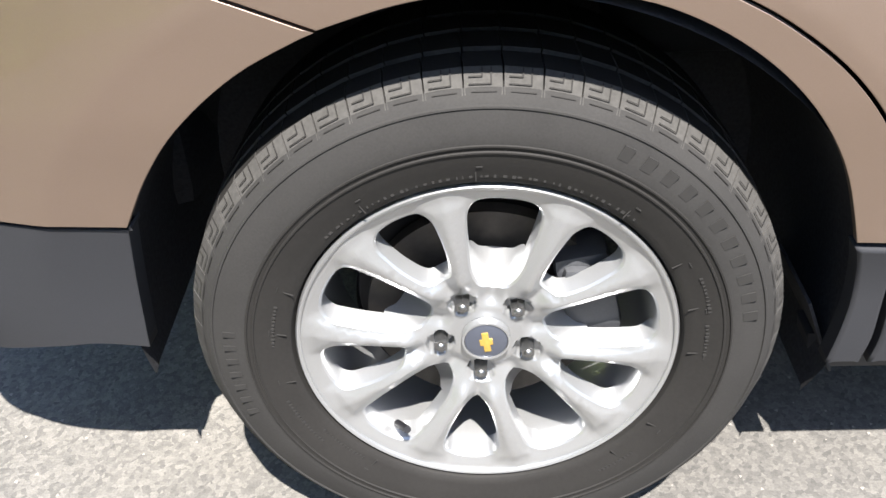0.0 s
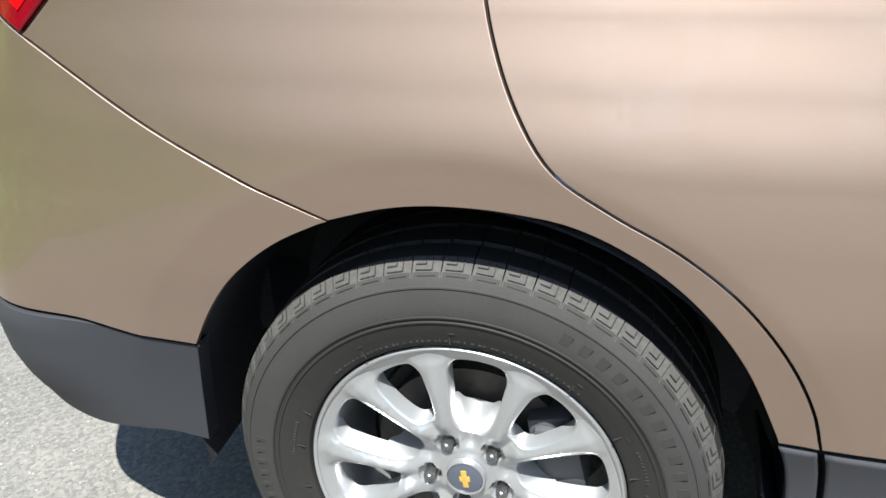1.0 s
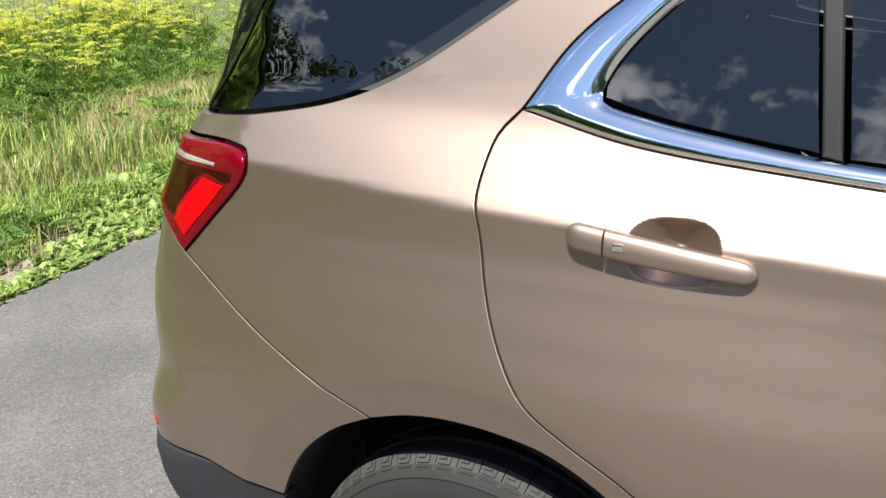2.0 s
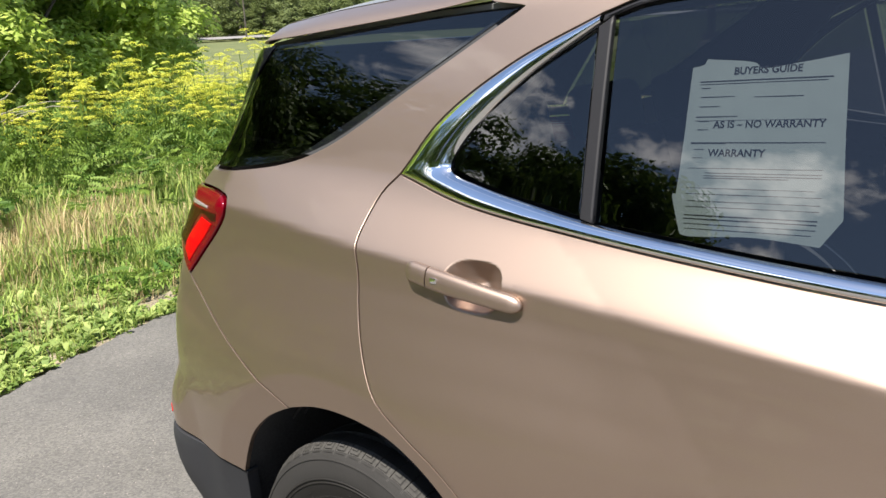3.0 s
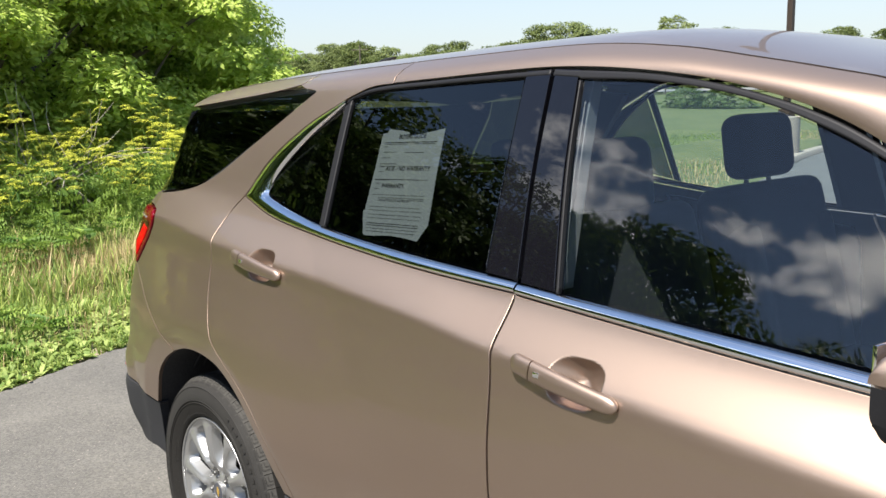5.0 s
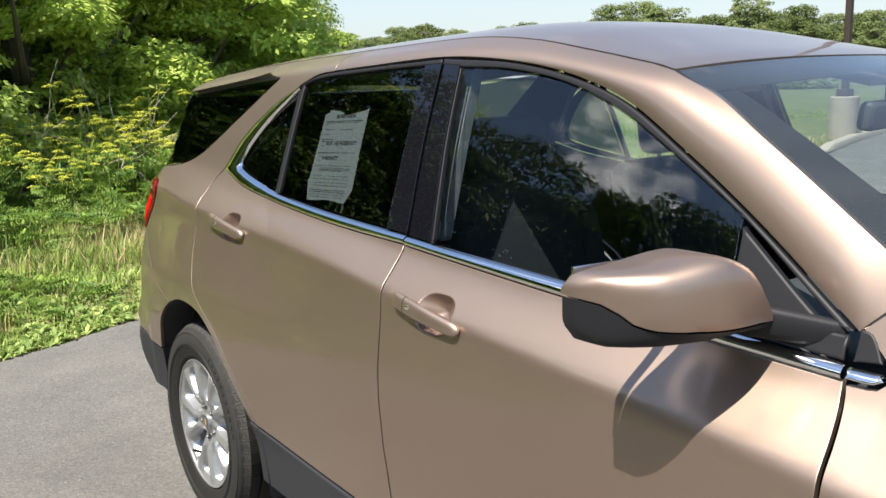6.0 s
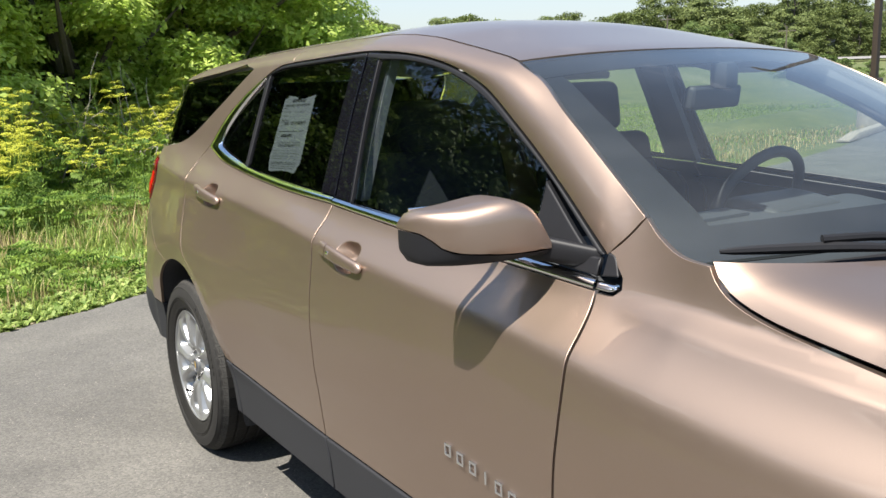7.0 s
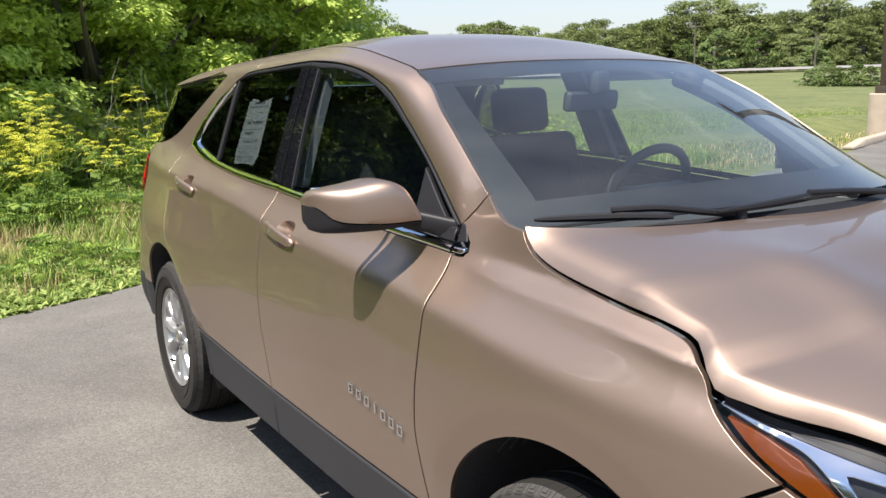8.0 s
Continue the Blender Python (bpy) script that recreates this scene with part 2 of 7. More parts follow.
def inset(poly, d):
    e0, e1 = poly - np.roll(poly, 1, 0), np.roll(poly, -1, 0) - poly
    t = e0 / (np.linalg.norm(e0, axis=1)[:, None] + 1e-9) + e1 / (np.linalg.norm(e1, axis=1)[:, None] + 1e-9)
    t /= np.linalg.norm(t, axis=1)[:, None] + 1e-9
    return poly + d * np.stack([-t[:, 1], t[:, 0]], 1)


def cdt(loops, extra):
    """Triangles of a flat region: its loops and the points inside them."""
    from mathutils.geometry import delaunay_2d_cdt
    pts, edges = [], []
    for lp in loops:
        k = len(pts)
        pts += [Vector(p) for p in lp]
        edges += [(k + i, k + (i + 1) % len(lp)) for i in range(len(lp))]
    pts += [Vector(p) for p in extra]
    v, _, f, *_ = delaunay_2d_cdt(pts, edges, [], 0, 1e-6)
    v, f = np.array([tuple(q) for q in v]), np.array([tuple(q) for q in f])
    c = v[f].mean(1)
    keep = within(np.array(loops[0]), c)
    for lp in loops[1:]:
        keep &= ~within(np.array(lp), c)
    return v, f[keep]


def shell(name, poly, mat, parent, push=0.0, depth=0.012, step=0.028, lip=0.0012, mirror=False, bulge=None, fine=None, label="", thick=None, gap=0.0021):
    """A panel of the body side: the outline lies in (running length, height); it follows the skin, with a rounded edge turned in."""
    poly = inset(poly, gap)
    inner = inset(poly, lip)
    lo, hi = poly.min(0), poly.max(0)
    gu, gz = np.meshgrid(np.arange(lo[0] + step / 2, hi[0], step), np.arange(lo[1] + step / 4, hi[1], step / 2))
    g = np.stack([gu.ravel(), gz.ravel()], 1)
    g[:, 0] += 0.25 * step * np.sin(g[:, 1] * 991)
    g = g[within(inner, g)]
    g = g[away(inner, g) > step * 0.3]
    if fine:
        a, b, c, d, s = fine
        fu, fz = np.meshgrid(np.arange(a, b, s), np.arange(c, d, s))
        h = np.stack([fu.ravel(), fz.ravel()], 1)
        h = h[within(inner, h)]
        h = h[away(inner, h) > s]
        g = np.concatenate([g[~((g[:, 0] > a - s) & (g[:, 0] < b) & (g[:, 1] > c - s) & (g[:, 1] < d))], h])
    v, f = cdt([inner], g)
    more = (lambda u, z: push + bulge(u, z)) if bulge else (lambda u, z: push)

    def place(q, sink=0.0):
        return skin(q[:, 0], q[:, 1], more(q[:, 0], q[:, 1]) - sink)

    def normal(q):
        e = 0.0015
        q0, q1, q2, q3 = (np.array(q) for _ in range(4))
        q0[:, 0] -= e
        q1[:, 0] += e
        q2[:, 1] -= e
        q3[:, 1] += e
        n = np.cross(place(q1) - place(q0), place(q3) - place(q2))
        return n / (np.linalg.norm(n, axis=1)[:, None] + 1e-12)

    P, N = place(v), normal(v)
    n0 = len(v)
    m = len(poly)
    A, B, C = place(inner), place(poly, lip * 0.8), place(poly, depth)
    na = normal(inner)
    outw = place(poly) - A
    outw /= np.linalg.norm(outw, axis=1)[:, None] + 1e-12
    nb = na + outw
    nb /= np.linalg.norm(nb, axis=1)[:, None]
    verts = np.concatenate([P, A, B, B, C])
    norms = np.concatenate([N, na, nb, outw, outw])
    faces = [tuple(t) for t in f]
    for i in range(m):
        j = (i + 1) % m
        faces.append((n0 + i, n0 + m + i, n0 + m + j, n0 + j))
        faces.append((n0 + 2 * m + i, n0 + 3 * m + i, n0 + 3 * m + j, n0 + 2 * m + j))
    if thick:
        k = len(verts)
        verts = np.concatenate([verts, place(v, depth)])
        norms = np.concatenate([norms, -N])
        faces += [(k + t[2], k + t[1], k + t[0]) for t in f]
    if mirror:
        verts[:, 1] = 2 * YC - verts[:, 1]
        norms[:, 1] *= -1
        faces = [t[::-1] for t in faces]
    ob = raw(name, verts, faces, mat, parent, norms, label)
    ob.visible_shadow = mat is not TINTED
    return ob


def loft(name, rows, mat, parent, depth=0.012, label="", closed_back=True):
    """A sheet through rows of points, with its edge turned in, and smooth."""
    R = np.array(rows, float)
    a, b = R.shape[:2]
    du, dv = np.gradient(R, axis=0), np.gradient(R, axis=1)
    N = np.cross(du, dv)
    N /= np.linalg.norm(N, axis=2)[..., None] + 1e-12
    if N[..., 2].mean() < 0:
        N = -N
    flip = np.cross(du, dv)[..., 2].mean() < 0
    V, M = R.reshape(-1, 3), N.reshape(-1, 3)
    faces = []
    for i in range(a - 1):
        for j in range(b - 1):
            q = (i * b + j, (i + 1) * b + j, (i + 1) * b + j + 1, i * b + j + 1)
            faces.append(q[::-1] if flip else q)
    ring = [i * b for i in range(a)] + [(a - 1) * b + j for j in range(1, b)] + [i * b + b - 1 for i in range(a - 2, -1, -1)] + [j for j in range(b - 2, 0, -1)]
    k = len(V)
    top, low = V[ring], V[ring] - M[ring] * depth
    cen = V.mean(0)
    on = V[ring] - cen
    on -= (on * M[ring]).sum(1)[:, None] * M[ring]
    on /= np.linalg.norm(on, axis=1)[:, None]
    V = np.concatenate([V, top, low])
    M = np.concatenate([M, on, on])
    n = len(ring)
    for i in range(n):
        j = (i + 1) % n
        q = (k + i, k + n + i, k + n + j, k + j)
        faces.append(q[::-1] if flip else q)
    return raw(name, V, faces, mat, parent, M, label)

# ---- body surface ----
YC = 0.87


def lerp(knots, v):
    """Smooth curve through (v, value) knots, flat past the ends."""
    xs = [k[0] for k in knots]
    ys = [k[1] for k in knots]
    v = np.clip(np.asarray(v, float), xs[0], xs[-1])
    h = np.diff(xs)
    d = np.diff(ys) / h
    m = np.zeros(len(xs))
    m[1:-1] = np.where(d[:-1] * d[1:] > 0, 2 * d[:-1] * d[1:] / np.where(d[:-1] + d[1:] == 0, 1, d[:-1] + d[1:]), 0)
    m[0], m[-1] = d[0], d[-1]
    i = np.clip(np.searchsorted(xs, v, side="right") - 1, 0, len(xs) - 2)
    xs, ys = np.array(xs), np.array(ys)
    s = (v - xs[i]) / h[i]
    return ((1 + 2 * s) * (1 - s) ** 2 * ys[i] + s * (1 - s) ** 2 * h[i] * m[i]
            + s * s * (3 - 2 * s) * ys[i + 1] + s * s * (s - 1) * h[i] * m[i + 1])


# plan line: heading in degrees along the running length u (u equals x at mid-car)
HEAD = [(-2.0, 90), (-1.15, 88), (-0.98, 80), (-0.84, 56), (-0.74, 30), (-0.66, 13), (-0.58, 6), (-0.3, 2), (0.3, 0.5), (1.2, -0.3),
        (2.2, -1.2), (2.8, -2.5), (3.2, -9), (3.5, -34), (3.72, -64), (3.95, -82), (4.9, -90)]
PU = np.linspace(-2.0, 4.9, 2761)
_a = np.radians(lerp(HEAD, PU))
PX = np.concatenate([[0], np.cumsum(np.cos(_a[:-1]) * np.diff(PU))])
PY = np.concatenate([[0], np.cumsum(-np.sin(_a[:-1]) * np.diff(PU))])
PX += 1.0 - np.interp(1.0, PU, PX)
PY += -0.012 - np.interp(1.0, PU, PY)

FOLD = [(-1.0, 1.190), (-0.435, 1.166), (0.03, 1.130), (0.25, 1.116), (0.5, 1.100), (0.96, 1.072), (1.2, 1.051), (1.76, 1.014), (2.07, 1.0), (2.3, 0.985), (2.85, 0.945), (3.2, 0.93), (4.0, 0.88)]
SHOULDER = [(2.3, 1.075), (2.548, 1.072), (2.657, 1.067), (2.80, 1.062), (2.925, 1.054), (3.03, 1.046), (3.20, 1.034)]
CREASE = [(-1.0, 1.20), (-0.435, 1.172), (0.03, 1.119), (0.25, 1.10), (1.2, 1.03), (2.0, 0.985), (2.3, 0.968), (2.85, 0.94), (3.2, 0.93), (4.0, 0.88)]
BELT = [(-1.2, 1.30), (-0.5, 1.285), (0.04, 1.255), (0.47, 1.205), (1.18, 1.15), (2.3, 1.115), (2.55, 1.12), (3.1, 1.03), (3.6, 0.95), (4.0, 0.93)]


ROOF = [(-1.2, 1.485), (-0.62, 1.505), (-0.25, 1.545), (0.06, 1.568), (0.27, 1.578), (0.52, 1.588), (0.78, 1.598), (1.14, 1.607),
        (1.386, 1.593), (1.57, 1.568), (1.70, 1.548), (1.83, 1.524), (2.0, 1.44), (2.36, 1.24)]


def ease(a, b, v):
    s = np.clip((v - a) / (b - a), 0, 1)
    return s * s * (3 - 2 * s)


def flare(u, z):
    """How far the wheel arches stand out."""
    out = 0
    for uw, side, size in ((0.0, 1, 1.0), (2.86, -1, 0.85)):
        du, dz = (u - uw) * side, z - 0.352
        r = np.hypot(du, dz) + 1e-6
        up = dz / r
        ring = lerp([(0.30, 0.004), (0.445, 0.0240), (0.500, 0.0310), (0.528, 0.0346), (0.540, 0.0341), (0.62, 0.0275), (0.70, 0.0195), (0.78, 0.0112), (0.86, 0.0040), (0.94, 0.0)], r)
        out = out + size * ring * np.where(du > 0, ease(0.12, 0.62, up), ease(-0.75, -0.2, up))
    return out


def inward(u, z):
    """How far the body side lies inside the plan line."""
    zc, zb = lerp(CREASE, u), lerp(BELT, u)
    low = lerp([(0.15, 0.10), (0.22, 0.05), (0.30, 0.034), (0.46, 0.019), (0.60, 0.004), (0.70, -0.005), (0.78, -0.005), (0.86, 0.0), (0.95, 0.0115), (1.03, 0.0235), (1.07, 0.0262), (1.12, 0.0245), (1.4, 0.021)], z)
    # the rear half is hollowed more deeply below its fold
    hollow = lerp([(0.40, 0.0), (0.60, -0.004), (0.72, -0.009), (0.86, -0.011), (0.95, -0.0048), (1.03, 0.0), (1.07, 0.0042), (1.10, 0.0065), (1.2, 0.007)], z)
    low = low + hollow * ease(1.5, 0.6, u) * ease(-0.62, -0.2, u)
    zf = lerp(FOLD, u)
    k = lerp([(-1.0, 0.003), (0.6, 0.0035), (2.0, 0.007), (3.0, 0.010)], u)
    soft = k * np.logaddexp(0, (z - zf) / k) + (zf - zc) * ease(0.0, 0.09, z - zf)
    # the fender's shoulder: a flatter side, a sharp edge, a leaning strip above it
    up = z - lerp(SHOULDER, u)
    edge_step = 0.0025 * (np.logaddexp(0, up / 0.0025) - np.logaddexp(0, (up - 0.03) / 0.0025))
    flat, gain = lerp([(2.5, 0.18), (2.9, 0.32), (3.1, 0.42)], u), lerp([(2.5, 0.75), (2.9, 1.2), (3.1, 1.45)], u)
    soft = soft + (gain * edge_step - flat * k * np.logaddexp(0, (z - zf) / k)) / 0.70 * ease(2.36, 2.55, u) * ease(3.42, 3.24, u)
    top = np.maximum(z - zb, 0)
    over = 0.010 * np.logaddexp(0, (z - zb + 0.012) / 0.010)
    rear = np.maximum(-0.45 - u, 0) * (np.clip(z - 1.06, 0, 0.17) * 2.0 + np.maximum(z - 1.23, 0) * 0.8)
    rear = rear + 0.13 * np.maximum(-0.60 - u, 0) * ease(0.84, 1.08, z)
    rim = z - lerp(ROOF, u)
    curl = 2.0 * 0.008 * np.logaddexp(0, rim / 0.008) * ease(2.1, 1.75, u)
    return curl + low + soft * 0.70 - over * 0.31 + 0.05 * top ** 2 + rear - flare(u, z)


def skin(u, z, push=0.0):
    """Point of the body side at running length u and height z; push lies outward."""
    u, z = np.asarray(u, float), np.asarray(z, float)
    a = np.radians(lerp(HEAD, u))
    p = inward(u, z) - push
    return np.stack([np.interp(u, PU, PX) + p * np.sin(a), np.interp(u, PU, PY) + p * np.cos(a), z], -1)



def pillar_round(u, z):
    """The windscreen pillar is rounded across, not flat."""
    lo = lerp(FRAME_TOP, u)
    hi = np.where(np.asarray(u) < 1.83, lerp(ROOF, u) + rail_lift(u), lerp(SCREEN_EDGE, u))
    t = np.clip((z - lo) / np.maximum(hi - lo, 0.01), 0, 1)
    return 0.010 * ease(1.15, 1.75, u) * ease(2.37, 2.25, u) * 4 * t * (1 - t)


# ---- the car ----
car = thing("car", (0, 0, 0), "bronze-tan metallic crossover car with charcoal lower cladding, parked on asphalt", "car")
ARCH_R, ARCH_F = (0.005, 0.365, 0.440), (2.855, 0.372, 0.441)
WHEEL_R, WHEEL_F = 0.0, 2.86
ARCH_LINE = [(-0.426, 0.340), (-0.412, 0.45), (-0.396, 0.542), (-0.355, 0.612), (-0.306, 0.674), (-0.234, 0.734), (-0.152, 0.777), (-0.078, 0.799), (-0.026, 0.807), (0.024, 0.809),
             (0.076, 0.807), (0.155, 0.795), (0.235, 0.757), (0.305, 0.699), (0.360, 0.622), (0.408, 0.510), (0.438, 0.41)]

SEAM_BUMPER = [(-0.606, 0.982), (-0.422, 0.892), (-0.242, 0.817), (-0.152, 0.777)]
SEAM_REAR = [(0.058, 1.258), (0.027, 1.222), (0.021, 1.162), (0.032, 1.11), (0.052, 1.01), (0.085, 0.927), (0.130, 0.863), (0.196, 0.819), (0.272, 0.778),
             (0.345, 0.722), (0.402, 0.652), (0.445, 0.565), (0.466, 0.490)]
SEAM_MID = [(1.194, 1.150), (1.198, 1.09), (1.212, 0.975), (1.219, 0.88), (1.226, 0.80), (1.238, 0.666), (1.238, 0.463)]
SEAM_FRONT = [(2.300, 1.096), (2.322, 1.002), (2.328, 0.874), (2.326, 0.76), (2.325, 0.62), (2.318, 0.458)]
BELT_LOW_R = [(0.058, 1.258), (0.226, 1.218), (0.49, 1.187), (0.758, 1.166), (0.958, 1.156), (1.194, 1.150)]
BELT_LOW_F = [(1.194, 1.148), (1.434, 1.135), (1.658, 1.123), (2.0, 1.108), (2.296, 1.096)]
BELT_TOP_R = [(0.174, 1.270), (0.246, 1.249), (0.35, 1.230), (0.478, 1.211), (0.76, 1.188), (1.08, 1.174), (1.194, 1.170)]
BELT_TOP_F = [(1.194, 1.168), (1.318, 1.162), (1.738, 1.145), (2.09, 1.128), (2.296, 1.117)]
PILLAR_C = [(0.058, 1.258), (0.13, 1.356), (0.27, 1.455), (0.438, 1.532)]
FRAME_TOP = [(0.438, 1.532), (0.522, 1.558), (0.782, 1.575), (1.142, 1.588), (1.386, 1.572), (1.575, 1.541), (1.750, 1.489), (1.922, 1.401), (2.095, 1.300), (2.304, 1.162)]
GLASS_TOP_F = [(1.212, 1.562), (1.392, 1.553), (1.585, 1.521), (1.758, 1.464), (1.916, 1.386), (2.068, 1.304)]
SCREEN_EDGE = [(1.83, 1.542), (1.95, 1.495), (2.076, 1.427), (2.270, 1.308), (2.372, 1.242)]
HOOD_CUT = [(2.554, 1.182), (2.570, 1.160), (2.60, 1.138), (2.674, 1.114), (2.89, 1.086), (3.024, 1.074), (3.104, 1.058), (3.151, 1.026), (3.166, 1.002)]


def rail_lift(u):
    return lerp([(1.3, 0.030), (1.83, 0.018)], u)


def rail_top(a, b, n=24):
    return [(u, float(lerp(ROOF, u)) + rail_lift(u)) for u in np.linspace(a, b, n)]


def bowl(u0, z0):
    """The finger recess behind a door handle."""
    def f(u, z):
        e = np.abs((u - u0) / 0.062) ** 2.8 + np.abs((z - z0 + 0.002) / 0.041) ** 2.8
        return -0.046 * np.clip(1 - e ** (1.5 / 2.8), 0, 1)
    return f


def even(pts, n):
    """n + 1 points at even distances along a smooth line."""
    p = np.array(spline(pts, 0.01))
    d = np.concatenate([[0], np.cumsum(np.linalg.norm(np.diff(p, axis=0), axis=1))])
    t = np.linspace(0, d[-1], n + 1)
    return np.stack([np.interp(t, d, p[:, 0]), np.interp(t, d, p[:, 1])], 1)


def trim_strip(name, outer, inner, parent, mirror, label):
    """A bright strip with a rounded section between two lines on the body side."""
    o = np.concatenate([even(q, 90) for q in outer])
    i = np.concatenate([even(q, 90) for q in inner])
    rows = []
    for s in np.linspace(0, 1, 11):
        q = o + (i - o) * (0.03 + 1.00 * s)
        rows.append(skin(q[:, 0], q[:, 1], 0.0085 * math.sin(math.pi * s) ** 0.6 - 0.004 * (s > 0.95)))
    R = np.array(rows)
    if mirror:
        R[..., 1] = 2 * YC - R[..., 1]
    n = R.shape[1]
    bm = bmesh.new()
    vs = [[bm.verts.new(p) for p in row] for row in R]
    for a, b in zip(vs, vs[1:]):
        for k in range(n - 1):
            if (a[k].co - a[k + 1].co).length > 1e-5 or (b[k].co - b[k + 1].co).length > 1e-5:
                bm.faces.new((a[k], a[k + 1], b[k + 1], b[k]))
    bmesh.ops.remove_doubles(bm, verts=bm.verts, dist=0.0001)
    return part(name, bm, CHROME, parent, label, smooth=60)


def door_handle(parent, u0, z0, mirror):
    """A pull bar in body colour with a fixed rear cap, a keyless button and two feet."""
    def sweep(name, ua, ub, mat, owner, h, out, cap):
        bm = bmesh.new()
        n, sides, rings = 18, 14, []
        for i in range(n + 1):
            s = (1 - math.cos(math.pi * i / n)) / 2
            u = ua + (ub - ua) * s
            t = min(1.0, (u - ua if cap == 0 else ub - u) / 0.022)
            end = max(0.12, math.sqrt(1 - (1 - t) ** 2))
            z = z0 - 0.115 * (u - u0) + 0.004
            lift = out(u)
            p = skin(u, z, lift)
            ring = []
            for k in range(sides):
                a = 2 * math.pi * k / sides
                cs, sn = math.cos(a), math.sin(a)
                dy = -0.0095 * end * math.copysign(abs(cs) ** 0.7, cs)
                dz = h * end * (1 - 0.22 * max(0.0, (u - u0) / 0.134)) * math.copysign(abs(sn) ** 0.75, sn)
                q = Vector(p) + Vector((0, dy + 0.22 * dz, dz))
                if mirror:
                    q.y = 2 * YC - q.y
                ring.append(bm.verts.new(q))
            rings.append(ring)
        for a, b in zip(rings, rings[1:]):
            for k in range(sides):
                bm.faces.new((a[k], a[(k + 1) % sides], b[(k + 1) % sides], b[k]))
        bm.faces.new(rings[0])
        bm.faces.new(rings[-1])
        return part(name, bm, mat, owner, smooth=50)

    lift = lambda u: 0.006 + 0.007 * math.sin(math.pi * min(1, max(0, (u - u0 + 0.13) / 0.27)))
    bar = sweep("handle", u0 - 0.060, u0 + 0.134, PAINT, parent, 0.0178, lift, 1)
    tagged(bar, "body-coloured pull handle with keyless button")
    sweep("handle_cap", u0 - 0.119, u0 - 0.063, PAINT, parent, 0.0178, lambda u: lift(u), 0)
    bm = bmesh.new()
    p = skin(u0 - 0.040, z0 + 0.010, lift(u0 - 0.040) + 0.0098)
    box(bm, p, (0.015, 0.004, 0.010), 0.0015)
    if mirror:
        bmesh.ops.transform(bm, matrix=Matrix.Translation((0, 2 * YC, 0)) @ Matrix.Diagonal((1, -1, 1, 1)), verts=bm.verts)
    part("keyless_button", bm, CHROME, parent, "small chrome keyless button")


